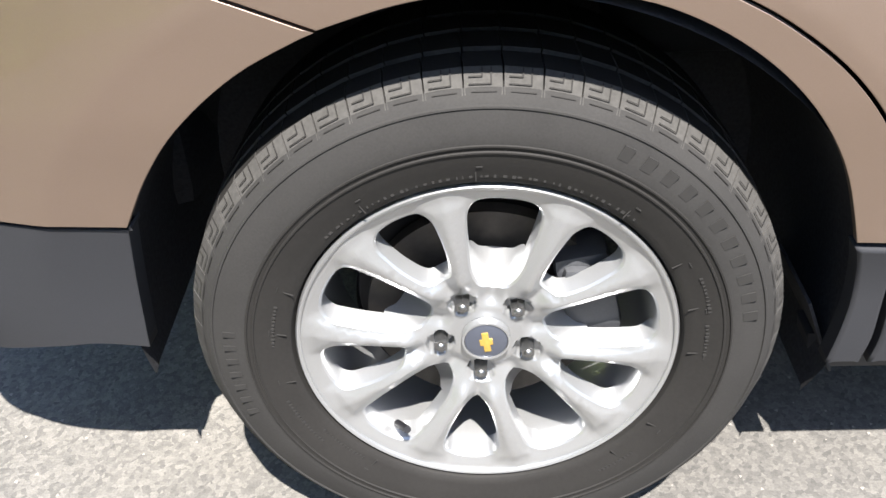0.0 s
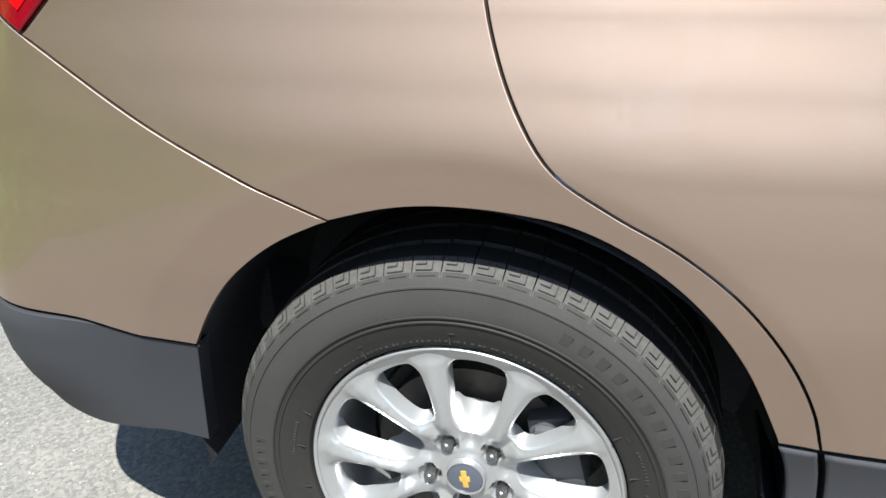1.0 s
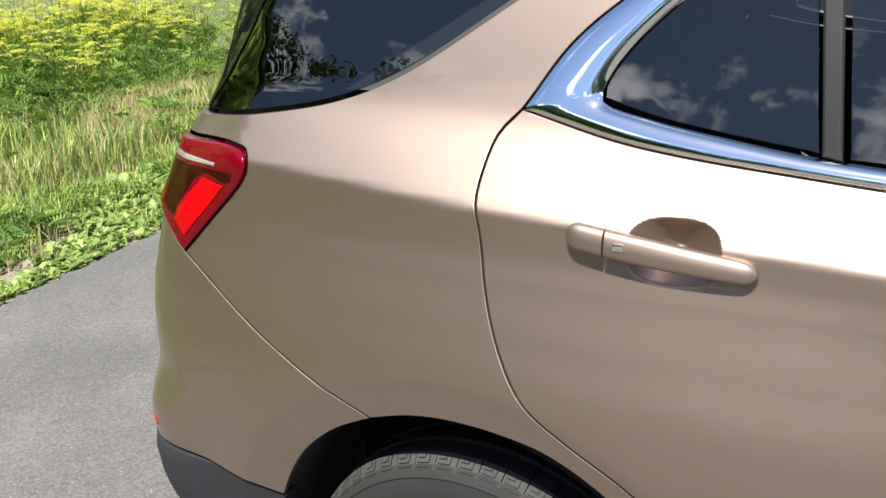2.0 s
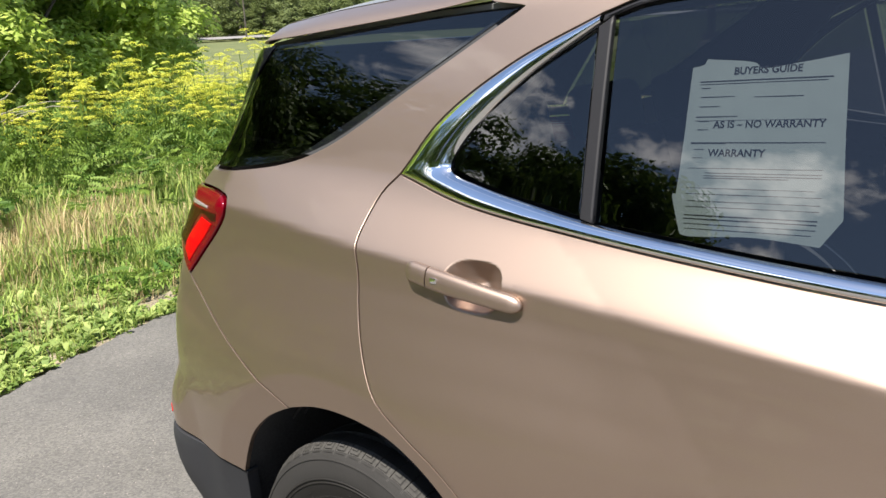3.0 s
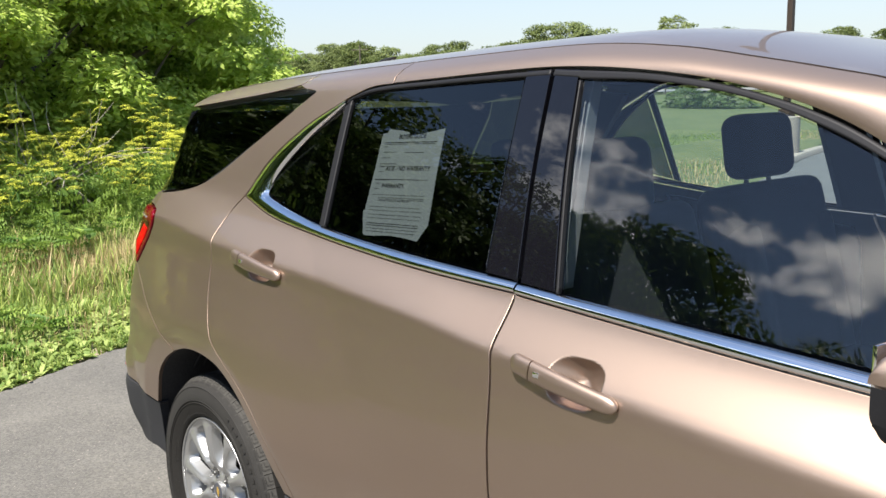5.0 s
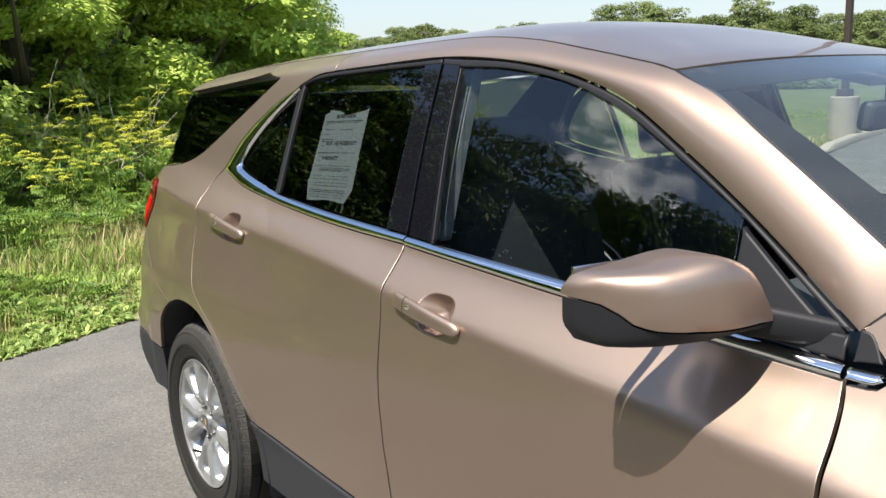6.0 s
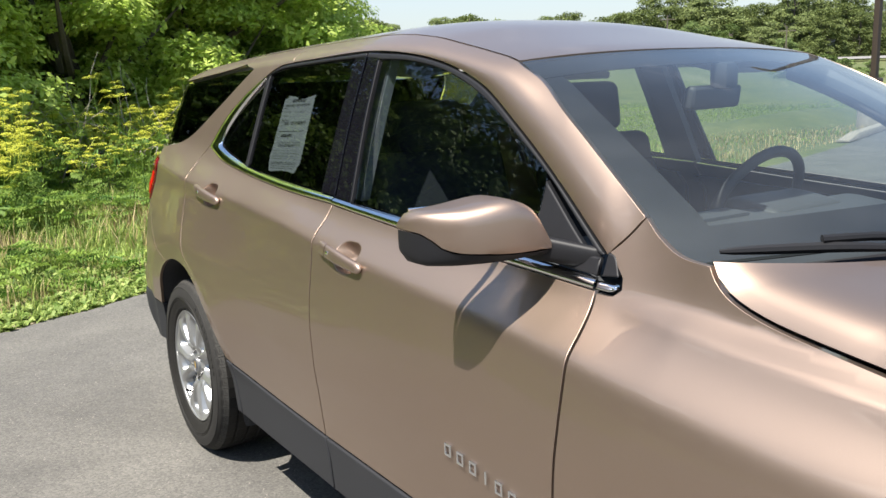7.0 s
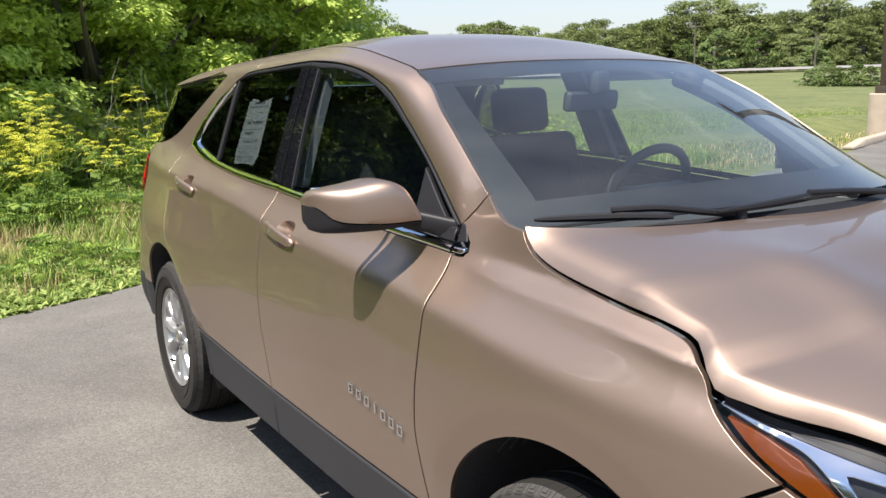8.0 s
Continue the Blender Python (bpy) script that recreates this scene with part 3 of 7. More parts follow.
def side(mirror):
    """One flank of the car, from rear bumper to fender."""
    def S(name, poly, mat, owner=car, **k):
        return shell(name, poly, mat, owner, mirror=mirror, **k)

    arch_f = lambda a, b: arc(*ARCH_F, a, b)
    ang = lambda c, p: math.degrees(math.atan2(p[1] - c[1], p[0] - c[0]))
    # rear bumper cover and its cladding
    tail_under = [(-0.606, 0.982), (-0.64, 0.997), (-0.70, 1.030), (-0.78, 1.062), (-0.96, 1.060), (-1.05, 0.965)]
    S("bumper_cover", outline(SEAM_BUMPER, ARCH_LINE[6:1:-1], [(-0.396, 0.542), (-0.57, 0.556), (-0.77, 0.560), (-1.0, 0.565), (-1.68, 0.57)],
                              [(-1.68, 0.57), (-1.68, 0.965)], [(-1.68, 0.965), (-1.05, 0.965)], tail_under[::-1]), PAINT, fine=(-0.62, -0.15, 0.54, 0.90, 0.009), bulge=lambda u, z: 0.040 * ease(-0.58, -0.78, u) * ease(0.74, 0.60, z))
    S("bumper_cladding", outline(ARCH_LINE[2::-1], [(-0.426, 0.340), (-0.50, 0.352), (-0.63, 0.336), (-0.76, 0.352), (-1.0, 0.36), (-1.68, 0.34)],
                                 [(-1.68, 0.34), (-1.68, 0.567)], [(-1.68, 0.567), (-1.0, 0.562), (-0.77, 0.557), (-0.57, 0.553), (-0.396, 0.539)]), CLAD, push=-0.004, depth=0.03, bulge=lambda u, z: 0.056 * ease(-0.55, -0.78, u) * lerp([(0.33, 0.2), (0.36, 0.4), (0.42, 0.85), (0.47, 1.0), (0.52, 1.0), (0.57, 0.75)], z))
    # rear reflector
    S("reflector", outline([(-0.735, 0.588), (-0.83, 0.592)], [(-0.83, 0.592), (-0.83, 0.612)], [(-0.83, 0.612), (-0.745, 0.610)], [(-0.745, 0.610), (-0.735, 0.588)], step=0.006), BRIGHTRED, push=0.038, step=0.01, label="narrow red bumper reflector")
    # quarter panel up to the rear pillar
    qlow = [(-0.70, 1.226), (-0.594, 1.226), (-0.45, 1.237), (-0.274, 1.262), (-0.158, 1.302), (0.034, 1.414), (0.17, 1.494), (0.272, 1.553)]
    S("quarter_panel", outline(SEAM_REAR, [(0.466, 0.490), (0.414, 0.494)], [(0.414, 0.494)] + ARCH_LINE[15:5:-1], SEAM_BUMPER[::-1],
                               [(-0.606, 0.982), (-0.50, 1.075), (-0.436, 1.130), (-0.420, 1.158), (-0.430, 1.182), (-0.47, 1.191), (-0.66, 1.190), (-0.80, 1.188)],
                               [(-0.80, 1.188), (-0.78, 1.222), (-0.70, 1.226)], qlow, [(0.272, 1.553), (0.20, 1.562), (0.17, 1.57)],
                               [(0.17, 1.572), (0.18, 1.602)], rail_top(0.18, 0.60)[:], [(0.60, 1.621), (0.61, 1.566)], [(0.61, 1.566), (0.522, 1.558), (0.438, 1.532)], PILLAR_C[::-1]), PAINT, step=0.024, fine=(-0.45, 0.47, 0.66, 0.95, 0.008))
    # roof side rails
    S("roof_rail_rear", outline([(0.17, 1.572), (0.06, 1.556), (-0.254, 1.527), (-0.394, 1.516), (-0.63, 1.503)], [(-0.63, 1.503), (-0.66, 1.534)], rail_top(-0.66, 0.18), [(0.18, 1.604), (0.17, 1.572)]), PAINT, step=0.02)
    S("roof_rail", outline([(0.61, 1.567)] + [p for p in FRAME_TOP if p[0] > 0.65] , [(2.304, 1.162), (2.346, 1.206), (2.372, 1.242)], SCREEN_EDGE[::-1], rail_top(1.826, 0.60), [(0.60, 1.621), (0.61, 1.567)]), PAINT, step=0.014, lip=0.0008, bulge=pillar_round)
    # quarter glass and the lift-gate glass that wraps round
    S("quarter_window", outline([(0.262, 1.552), (0.058, 1.542), (-0.254, 1.514), (-0.40, 1.505)], [(-0.40, 1.505), (-0.50, 1.37), (-0.615, 1.228)], [(-0.615, 1.230), (-0.45, 1.241), (-0.278, 1.265), (-0.162, 1.305), (0.030, 1.417), (0.165, 1.496), (0.262, 1.552)]), TINTED, push=-0.004, depth=0.005, label="dark tinted quarter glass")
    S("gate_side_glass", outline([(-0.406, 1.504), (-0.60, 1.495), (-0.66, 1.492)], [(-0.66, 1.492), (-0.70, 1.37), (-0.74, 1.232)], [(-0.74, 1.232), (-0.621, 1.229)], [(-0.621, 1.229), (-0.506, 1.37), (-0.406, 1.504)]), GLOSSBLACK, push=-0.004, depth=0.005)
    # tail lamp
    lamp = S("tail_lamp", outline([(-0.606, 0.984), (-0.50, 1.076), (-0.438, 1.129), (-0.422, 1.158), (-0.432, 1.180), (-0.47, 1.189), (-0.66, 1.187), (-0.96, 1.180)], [(-0.96, 1.18), (-0.97, 1.070)], [(-0.97, 1.070), (-0.78, 1.066), (-0.70, 1.034), (-0.64, 1.0), (-0.606, 0.984)]), REDLENS, push=0.006, lip=0.005, label="red wrap-round tail lamp")
    S("inner_housing", outline([(-0.452, 1.146), (-0.458, 1.127), (-0.478, 1.120)], [(-0.478, 1.120), (-0.545, 1.130), (-0.602, 1.087), (-0.642, 1.042)], [(-0.642, 1.042), (-0.70, 1.060)], [(-0.70, 1.060), (-0.72, 1.146)], [(-0.72, 1.146), (-0.452, 1.146)], step=0.008), DARKRED, lamp, push=0.0070, step=0.012, lip=0.0015, label="dark red inner housing")
    S("reflector_panel", outline([(-0.600, 1.012), (-0.478, 1.118)], [(-0.478, 1.118), (-0.545, 1.128)], [(-0.545, 1.128), (-0.60, 1.085), (-0.640, 1.040)], [(-0.640, 1.040), (-0.600, 1.012)], step=0.008), BRIGHTRED, lamp, push=0.0085, step=0.012, lip=0.002, label="bright red prismatic reflector")
    S("clear_strip", outline([(-0.505, 1.148), (-0.72, 1.150)], [(-0.72, 1.15), (-0.72, 1.163)], [(-0.72, 1.163), (-0.60, 1.163), (-0.505, 1.158)], [(-0.505, 1.158), (-0.505, 1.148)], step=0.008), CLEARLENS, lamp, push=0.0085, step=0.012, lip=0.002, label="clear silver reversing strip")
    # doors
    rear = S("rear_door", outline(SEAM_REAR, [(0.466, 0.490), (0.70, 0.477), (1.238, 0.463)], SEAM_MID[::-1], BELT_LOW_R[::-1]), PAINT, step=0.016, bulge=bowl(0.314, 1.100), fine=(0.246, 0.398, 1.042, 1.158, 0.003), label="bronze rear side door, closed")
    front = S("front_door", outline([(p[0] + 0.0015, p[1]) for p in SEAM_MID], [(1.2395, 0.463), (1.8, 0.459), (2.318, 0.458)], SEAM_FRONT[::-1], BELT_LOW_F[::-1]), PAINT, bulge=bowl(1.412, 1.034), fine=(1.342, 1.494, 0.976, 1.092, 0.003), label="bronze front side door, closed")
    door_handle(rear, 0.290, 1.096, mirror)
    door_handle(front, 1.385, 1.030, mirror)
    S("arch_cladding", outline([(0.414, 0.490), (0.426, 0.45), (0.434, 0.398), (0.434, 0.35), (0.430, 0.286)], [(0.430, 0.286), (0.476, 0.286)], [(0.476, 0.286), (0.480, 0.33), (0.477, 0.382), (0.472, 0.442), (0.464, 0.486)], [(0.464, 0.486), (0.414, 0.490)], step=0.01), CLAD, push=0.006, depth=0.03, step=0.014, lip=0.005)
    S("door_cladding", outline([(0.470, 0.484), (0.70, 0.472), (1.238, 0.459)], [(1.238, 0.459), (1.252, 0.40), (1.25, 0.29)], [(1.25, 0.29), (0.70, 0.287), (0.483, 0.286)], [(0.483, 0.286), (0.486, 0.33), (0.482, 0.382), (0.477, 0.442), (0.470, 0.484)]), CLAD, rear, push=0.006, lip=0.005, depth=0.03, step=0.02)
    S("door_cladding", outline([(1.244, 0.459), (1.8, 0.455), (2.32, 0.453)], [(2.32, 0.453), (2.30, 0.29)], [(2.30, 0.29), (1.8, 0.29), (1.257, 0.29)], [(1.257, 0.29), (1.259, 0.40), (1.244, 0.459)]), CLAD, front, push=0.006, lip=0.005, depth=0.03, step=0.02)
    S("sill", outline([(0.43, 0.282), (1.3, 0.286), (2.31, 0.286)], [(2.31, 0.286), (2.30, 0.19)], [(2.30, 0.19), (0.45, 0.19)], [(0.45, 0.19), (0.43, 0.282)]), CLAD, push=-0.06, depth=0.05, step=0.02)
    # chrome round the glass
    trim_strip("chrome_trim", [BELT_LOW_R[::-1], PILLAR_C], [BELT_TOP_R[::-1] + [(0.172, 1.281)], [(0.172, 1.281), (0.178, 1.300), (0.206, 1.342), (0.306, 1.432), (0.441, 1.517)]], rear, mirror, "polished chrome window surround")
    trim_strip("chrome_trim", [[(u + (0.004 if u < 1.2 else 0), z) for u, z in BELT_LOW_F]], [[(u + (0.004 if u < 1.2 else 0), z) for u, z in BELT_TOP_F]], front, mirror, "polished chrome belt strip")
    S("chrome_end", outline([(2.300, 1.098), (2.345, 1.099), (2.357, 1.106)], [(2.357, 1.106), (2.350, 1.115)], [(2.350, 1.115), (2.300, 1.115)], [(2.300, 1.115), (2.300, 1.098)], step=0.008), CHROME, push=0.007, lip=0.004, step=0.012, label="chrome strip end on the fender")
    # glass and black frames
    S("window", outline([(0.178, 1.274), (0.250, 1.253), (0.35, 1.234), (0.470, 1.216)], [(0.470, 1.216), (0.432, 1.512)], [(0.432, 1.512), (0.306, 1.430), (0.208, 1.340), (0.178, 1.290), (0.178, 1.274)]), TINTED, rear, push=-0.006, depth=0.005, label="dark tinted corner glass")
    S("window_divider", outline([(0.471, 1.214), (0.499, 1.209)], [(0.499, 1.209), (0.462, 1.530)], [(0.462, 1.530), (0.434, 1.514)], [(0.434, 1.514), (0.471, 1.214)]), BLACK, rear, push=0.003, lip=0.004)
    S("window", outline([(0.503, 1.210), (0.76, 1.191), (1.096, 1.176)], [(1.096, 1.176), (1.075, 1.38), (1.056, 1.567)], [(1.056, 1.567), (0.78, 1.557), (0.52, 1.541), (0.466, 1.526)], [(0.466, 1.526), (0.503, 1.210)]), GLASS if mirror else TINTED, rear, push=-0.006, depth=0.005, label="clear rear door glass" if mirror else "dark tinted rear door glass")
    S("pillar_trim", outline([(1.100, 1.176), (1.192, 1.171)], [(1.192, 1.171), (1.155, 1.386), (1.130, 1.586)], [(1.130, 1.586), (1.06, 1.585)], [(1.06, 1.585), (1.060, 1.567), (1.079, 1.38), (1.100, 1.176)]), GLOSSBLACK, rear, label="gloss black pillar trim")
    S("pillar_trim", outline([(1.200, 1.169), (1.292, 1.164)], [(1.292, 1.164), (1.238, 1.39), (1.208, 1.564)], [(1.208, 1.564), (1.207, 1.583)], [(1.207, 1.583), (1.138, 1.587)], [(1.138, 1.587), (1.162, 1.386), (1.200, 1.169)]), GLOSSBLACK, front, label="gloss black pillar trim")
    S("window_seal", outline([(1.294, 1.163), (1.304, 1.163)], [(1.304, 1.163), (1.250, 1.39), (1.219, 1.561)], [(1.219, 1.561), (1.211, 1.563)], [(1.211, 1.563), (1.240, 1.39), (1.294, 1.163)]), BLACK, front, push=0.003, lip=0.002, step=0.01)
    S("window", outline([(1.306, 1.163), (1.738, 1.148), (2.085, 1.132)], [(2.085, 1.132), (2.072, 1.290)], GLASS_TOP_F[::-1], [(1.216, 1.560), (1.252, 1.39), (1.306, 1.163)]), GLASS, front, push=-0.006, depth=0.004, label="clear front door glass")
    S("window_frame", outline([(0.441, 1.531), (0.522, 1.556), (0.782, 1.573), (1.130, 1.586)], [(1.130, 1.586), (1.130, 1.571)], [(1.130, 1.571), (1.056, 1.569), (0.78, 1.559), (0.52, 1.543), (0.466, 1.528)], [(0.466, 1.528), (0.441, 1.517)], [(0.441, 1.517), (0.441, 1.531)], step=0.01), BLACK, rear, push=0.003, lip=0.004, step=0.012)
    S("window_frame", outline([(1.137, 1.586), (1.386, 1.570), (1.575, 1.539), (1.750, 1.487), (1.922, 1.399), (2.095, 1.298), (2.300, 1.162)], [(2.300, 1.162), (2.276, 1.162)], [(2.276, 1.162), (2.070, 1.303)], GLASS_TOP_F[::-1], [(1.212, 1.564), (1.137, 1.570)], [(1.137, 1.570), (1.137, 1.586)], step=0.01), BLACK, front, push=0.003, lip=0.004, step=0.012)
    S("mirror_sail", outline([(2.090, 1.130), (2.294, 1.120)], [(2.294, 1.120), (2.292, 1.158)], [(2.288, 1.158), (2.270, 1.158), (2.078, 1.288)], [(2.078, 1.288), (2.090, 1.130)]), BLACK, front, push=0.004, lip=0.004, label="black mirror sail panel")
    S("fender_trim", outline([(2.304, 1.121), (2.350, 1.126)], [(2.350, 1.126), (2.325, 1.165), (2.304, 1.170)], [(2.304, 1.170), (2.304, 1.121)], step=0.008), BLACK, push=0.003, lip=0.003, step=0.012)
    # fender
    b0, b1 = ang(ARCH_F, (2.43, 0.46)), ang(ARCH_F, (3.25, 0.56))
    S("fender", outline([(2.304, 1.092), (2.326, 1.002), (2.332, 0.874), (2.330, 0.76), (2.329, 0.62), (2.322, 0.458)], [(2.322, 0.458), (2.424, 0.458)], arch_f(b0, b1), [(3.258, 0.56), (3.245, 0.70), (3.234, 0.848)], [(3.234, 0.848), (3.314, 0.900)],
                        [(3.314, 0.900), (3.238, 0.941), (3.186, 0.978), (3.166, 1.000)], HOOD_CUT[::-1], [(2.554, 1.182), (2.48, 1.188), (2.42, 1.212), (2.374, 1.242)], [(2.3725, 1.242), (2.3455, 1.206), (2.305, 1.166)],
                        [(2.308, 1.168), (2.355, 1.126)], [(2.355, 1.126), (2.362, 1.107), (2.348, 1.095), (2.304, 1.093)]), PAINT, step=0.020, lip=0.0007, fine=(2.36, 3.26, 0.60, 1.12, 0.009))
    S("fender_cladding", outline([(2.326, 0.452), (2.422, 0.452)], arch_f(170, 188), [(2.419, 0.31), (2.31, 0.29)], [(2.31, 0.29), (2.326, 0.452)]), CLAD, depth=0.03, step=0.02)
    # front bumper
    S("front_bumper", outline([(3.318, 0.897), (3.239, 0.844)], [(3.239, 0.844), (3.25, 0.70), (3.263, 0.56)], arch_f(b1, -10), [(3.293, 0.29), (3.4, 0.26), (3.8, 0.24), (4.66, 0.24)], [(4.66, 0.24), (4.66, 0.60)], [(4.66, 0.60), (4.0, 0.66), (3.75, 0.72)], [(3.75, 0.72), (3.55, 0.80), (3.318, 0.897)]), PAINT, step=0.03)
    S("grille", outline([(4.66, 0.61), (4.02, 0.665), (3.76, 0.722)], [(3.76, 0.722), (3.78, 0.86)], [(3.78, 0.86), (4.1, 0.885), (4.66, 0.89)], [(4.66, 0.89), (4.66, 0.61)]), BLACK, push=-0.01, step=0.03, label="black front grille")
    # head lamp
    hl = outline([(3.170, 0.999), (3.190, 0.977), (3.241, 0.940), (3.318, 0.898), (3.55, 0.803), (3.755, 0.727)], [(3.755, 0.727), (3.775, 0.880)], [(3.775, 0.880), (3.60, 0.928), (3.42, 0.962), (3.25, 0.986), (3.170, 1.000)])
    lamp = S("head_lamp", hl, BLACK, push=-0.03, depth=0.03, label="clear head lamp with amber side reflector")
    S("lamp_cover", hl, LAMPGLASS, lamp, push=0.002, depth=0.004, label="clear lamp cover")
    S("side_reflector", outline([(3.200, 0.966), (3.26, 0.928), (3.34, 0.886), (3.44, 0.845)], [(3.44, 0.845), (3.40, 0.885), (3.33, 0.935)], [(3.33, 0.935), (3.26, 0.960), (3.200, 0.972)], step=0.01), AMBER, lamp, push=-0.018, depth=0.01, step=0.014, label="amber side reflector")
    S("chrome_blade", outline([(3.184, 0.984), (3.25, 0.966), (3.34, 0.939), (3.41, 0.886), (3.47, 0.836)], [(3.47, 0.836), (3.49, 0.836)], [(3.49, 0.836), (3.43, 0.890), (3.40, 0.925)], [(3.40, 0.925), (3.60, 0.900)], [(3.60, 0.900), (3.60, 0.915)], [(3.60, 0.915), (3.40, 0.948), (3.25, 0.978), (3.184, 0.990)], step=0.008), CHROME, lamp, push=-0.014, depth=0.01, step=0.014, lip=0.002)
    bm = bmesh.new()
    revolve(bm, [(0.0, -0.012), (0.022, -0.008), (0.034, 0.0), (0.040, 0.012), (0.042, 0.03)], 28)
    p = skin(3.50, 0.880, -0.02)
    bmesh.ops.transform(bm, matrix=Matrix.Translation(p) @ Matrix.Rotation(radians(40), 4, "Z"), verts=bm.verts)
    if mirror:
        bmesh.ops.transform(bm, matrix=Matrix.Translation((0, 2 * YC, 0)) @ Matrix.Diagonal((1, -1, 1, 1)), verts=bm.verts)
    part("projector", bm, CHROME, lamp, "round projector lens")


side(False)
side(True)


def across(edge, crown, power=2.6, bow=0.0, n=29, crease=None, round=2.0, arch=None):
    """Rows from one side's edge points over to the other side's, crowned between."""
    rows = []
    for (x, y, z), h, b in zip(edge, crown, bow if isinstance(bow, list) else [bow] * len(edge)):
        row = []
        for k in range(n):
            s = -math.cos(math.pi * k / (n - 1))
            s = 0.6 * s + 0.4 * (-1 + 2 * k / (n - 1))
            w = arch(x) if arch else 0.0
            q = 1 - w * abs(s) ** 2.2 - (1 - w) * abs(s) ** (power(x) if callable(power) else power)
            row.append((x + b * (1 - abs(s) ** round), YC + s * (YC - y), z + h * q + (crease(s, x) if crease else 0)))
        rows.append(row)
    return rows


# roof
us = np.linspace(-0.66, 1.826, 60)
edge_pts = skin(us, lerp(ROOF, us) + rail_lift(us))
loft("roof", across([tuple(p) for p in edge_pts], [float(lerp([(-0.7, 0.030), (0.0, 0.05), (1.0, 0.046), (1.7, 0.026), (1.83, 0.022)], u)) for u in us],
                    bow=[float(lerp([(-0.66, -0.14), (-0.2, -0.03), (0.3, 0), (1.6, 0), (1.83, 0.03)], u)) for u in us]), PAINT, car, label="bronze roof panel")
# windscreen
ws = spline([(1.834, 1.540), (1.95, 1.492), (2.078, 1.424), (2.270, 1.305), (2.374, 1.238), (2.42, 1.205), (2.48, 1.17)], 0.03)
ws_edge = [tuple(skin(p[0], p[1], -0.004)) for p in ws]
fr = np.linspace(0, 1, len(ws_edge))
screen = across(ws_edge, [0.022 + 0.03 * f for f in fr], bow=[0.03 + 0.30 * f ** 1.3 for f in fr], power=2.2)
loft("windscreen", screen, WIND, car, depth=0.005, label="clear windscreen with black edge band")
band = [[tuple(np.array(r[j]) - np.array((0.004, 0, 0.006))) for j in range(29)] for r in screen]
loft("screen_band", band[-4:], BLACK, car, depth=0.002, label="black band at the foot of the windscreen")
loft("screen_band", band[:4], BLACK, car, depth=0.002)
for cols in (slice(0, 4), slice(25, 29)):
    loft("screen_band", [[tuple(np.array(p) - (0.001, 0, 0.002)) for p in r[cols]] for r in band[3:-3]], BLACK, car, depth=0.002)
# cowl
cow = [tuple(np.array(p) + np.array((0.0, 0, -0.02))) for p in screen[-1]]
cow2 = [tuple(np.array(p) + np.array((0.06, 0, -0.07))) for p in screen[-1]]
loft("cowl", [cow, cow2], BLACK, car, depth=0.02, label="black plastic cowl below the windscreen")
# bonnet
cut = spline(HOOD_CUT[:8] + [(3.172, 1.002), (3.23, 0.994), (3.30, 0.986), (3.42, 0.972), (3.56, 0.945), (3.70, 0.91)], 0.03)
hood_edge = [tuple(skin(p[0] + 0.003, p[1] + 0.007, -0.002)) for p in cut]
hx = [p[0] for p in hood_edge]


def hood_lines(s, x):
    a = abs(s)
    ridge = 0.013 * math.exp(-((a - 0.60) / 0.10) ** 2) - 0.004 * math.exp(-((a - 0.38) / 0.10) ** 2)
    return ridge * float(ease(2.56, 3.10, x))


loft("bonnet", across(hood_edge, [float(lerp([(2.5, 1.190), (2.62, 1.187), (2.9, 1.174), (3.1, 1.132), (3.2, 1.102), (3.3, 1.075), (3.45, 1.03), (3.6, 0.975), (3.75, 0.925)], p[0])) - p[2] for p in hood_edge],
                      bow=[float(lerp([(2.5, 0.25), (2.7, 0.21), (3.0, 0.13), (3.3, 0.09), (3.6, 0.06)], x)) for x in hx], power=lambda x: float(lerp([(2.86, 34), (3.08, 150)], x)), arch=lambda x: float(lerp([(2.55, 0.3), (2.70, 0.38), (2.90, 0.52), (3.0, 0.72), (3.10, 0.78), (3.2, 0.70)], x)), round=3.6, n=61, crease=hood_lines), PAINT, car, label="bronze bonnet with raised ridges")
# lift-gate behind
gate = []
for z, u, b in ((0.96, -1.05, 0.05), (1.05, -1.0, 0.07), (1.18, -0.84, 0.11), (1.225, -0.76, 0.13), (1.35, -0.70, 0.13), (1.49, -0.66, 0.13)):
    p = skin(u, z)
    gate.append([(p[0] - b * (1 - s * s), YC + s * (YC - p[1]), z) for s in np.linspace(-1, 1, 21)])
loft("lift_gate", gate[:4], PAINT, car, label="bronze lift-gate")
loft("rear_window", gate[3:], GLOSSBLACK, car, label="dark tinted rear window")
# antenna fin
bm = bmesh.new()
rings = []
for s in np.linspace(0, 1, 8):
    w, h = 0.026 * (1 - 0.75 * s), 0.0
    rings.append([bm.verts.new((-0.30 + 0.10 * s + (0.085 - 0.06 * s) * math.cos(a), YC + w * math.sin(a), 1.612 + 0.062 * math.sin(s * math.pi / 2))) for a in np.linspace(0, 2 * math.pi, 16, endpoint=False)])
for a, b in zip(rings, rings[1:]):
    for k in range(16):
        bm.faces.new((a[k], a[(k + 1) % 16], b[(k + 1) % 16], b[k]))
bm.faces.new(rings[-1])
bm.faces.new(rings[0][::-1])
part("antenna_fin", bm, BLACK, car, "small dark roof antenna fin", smooth=50)
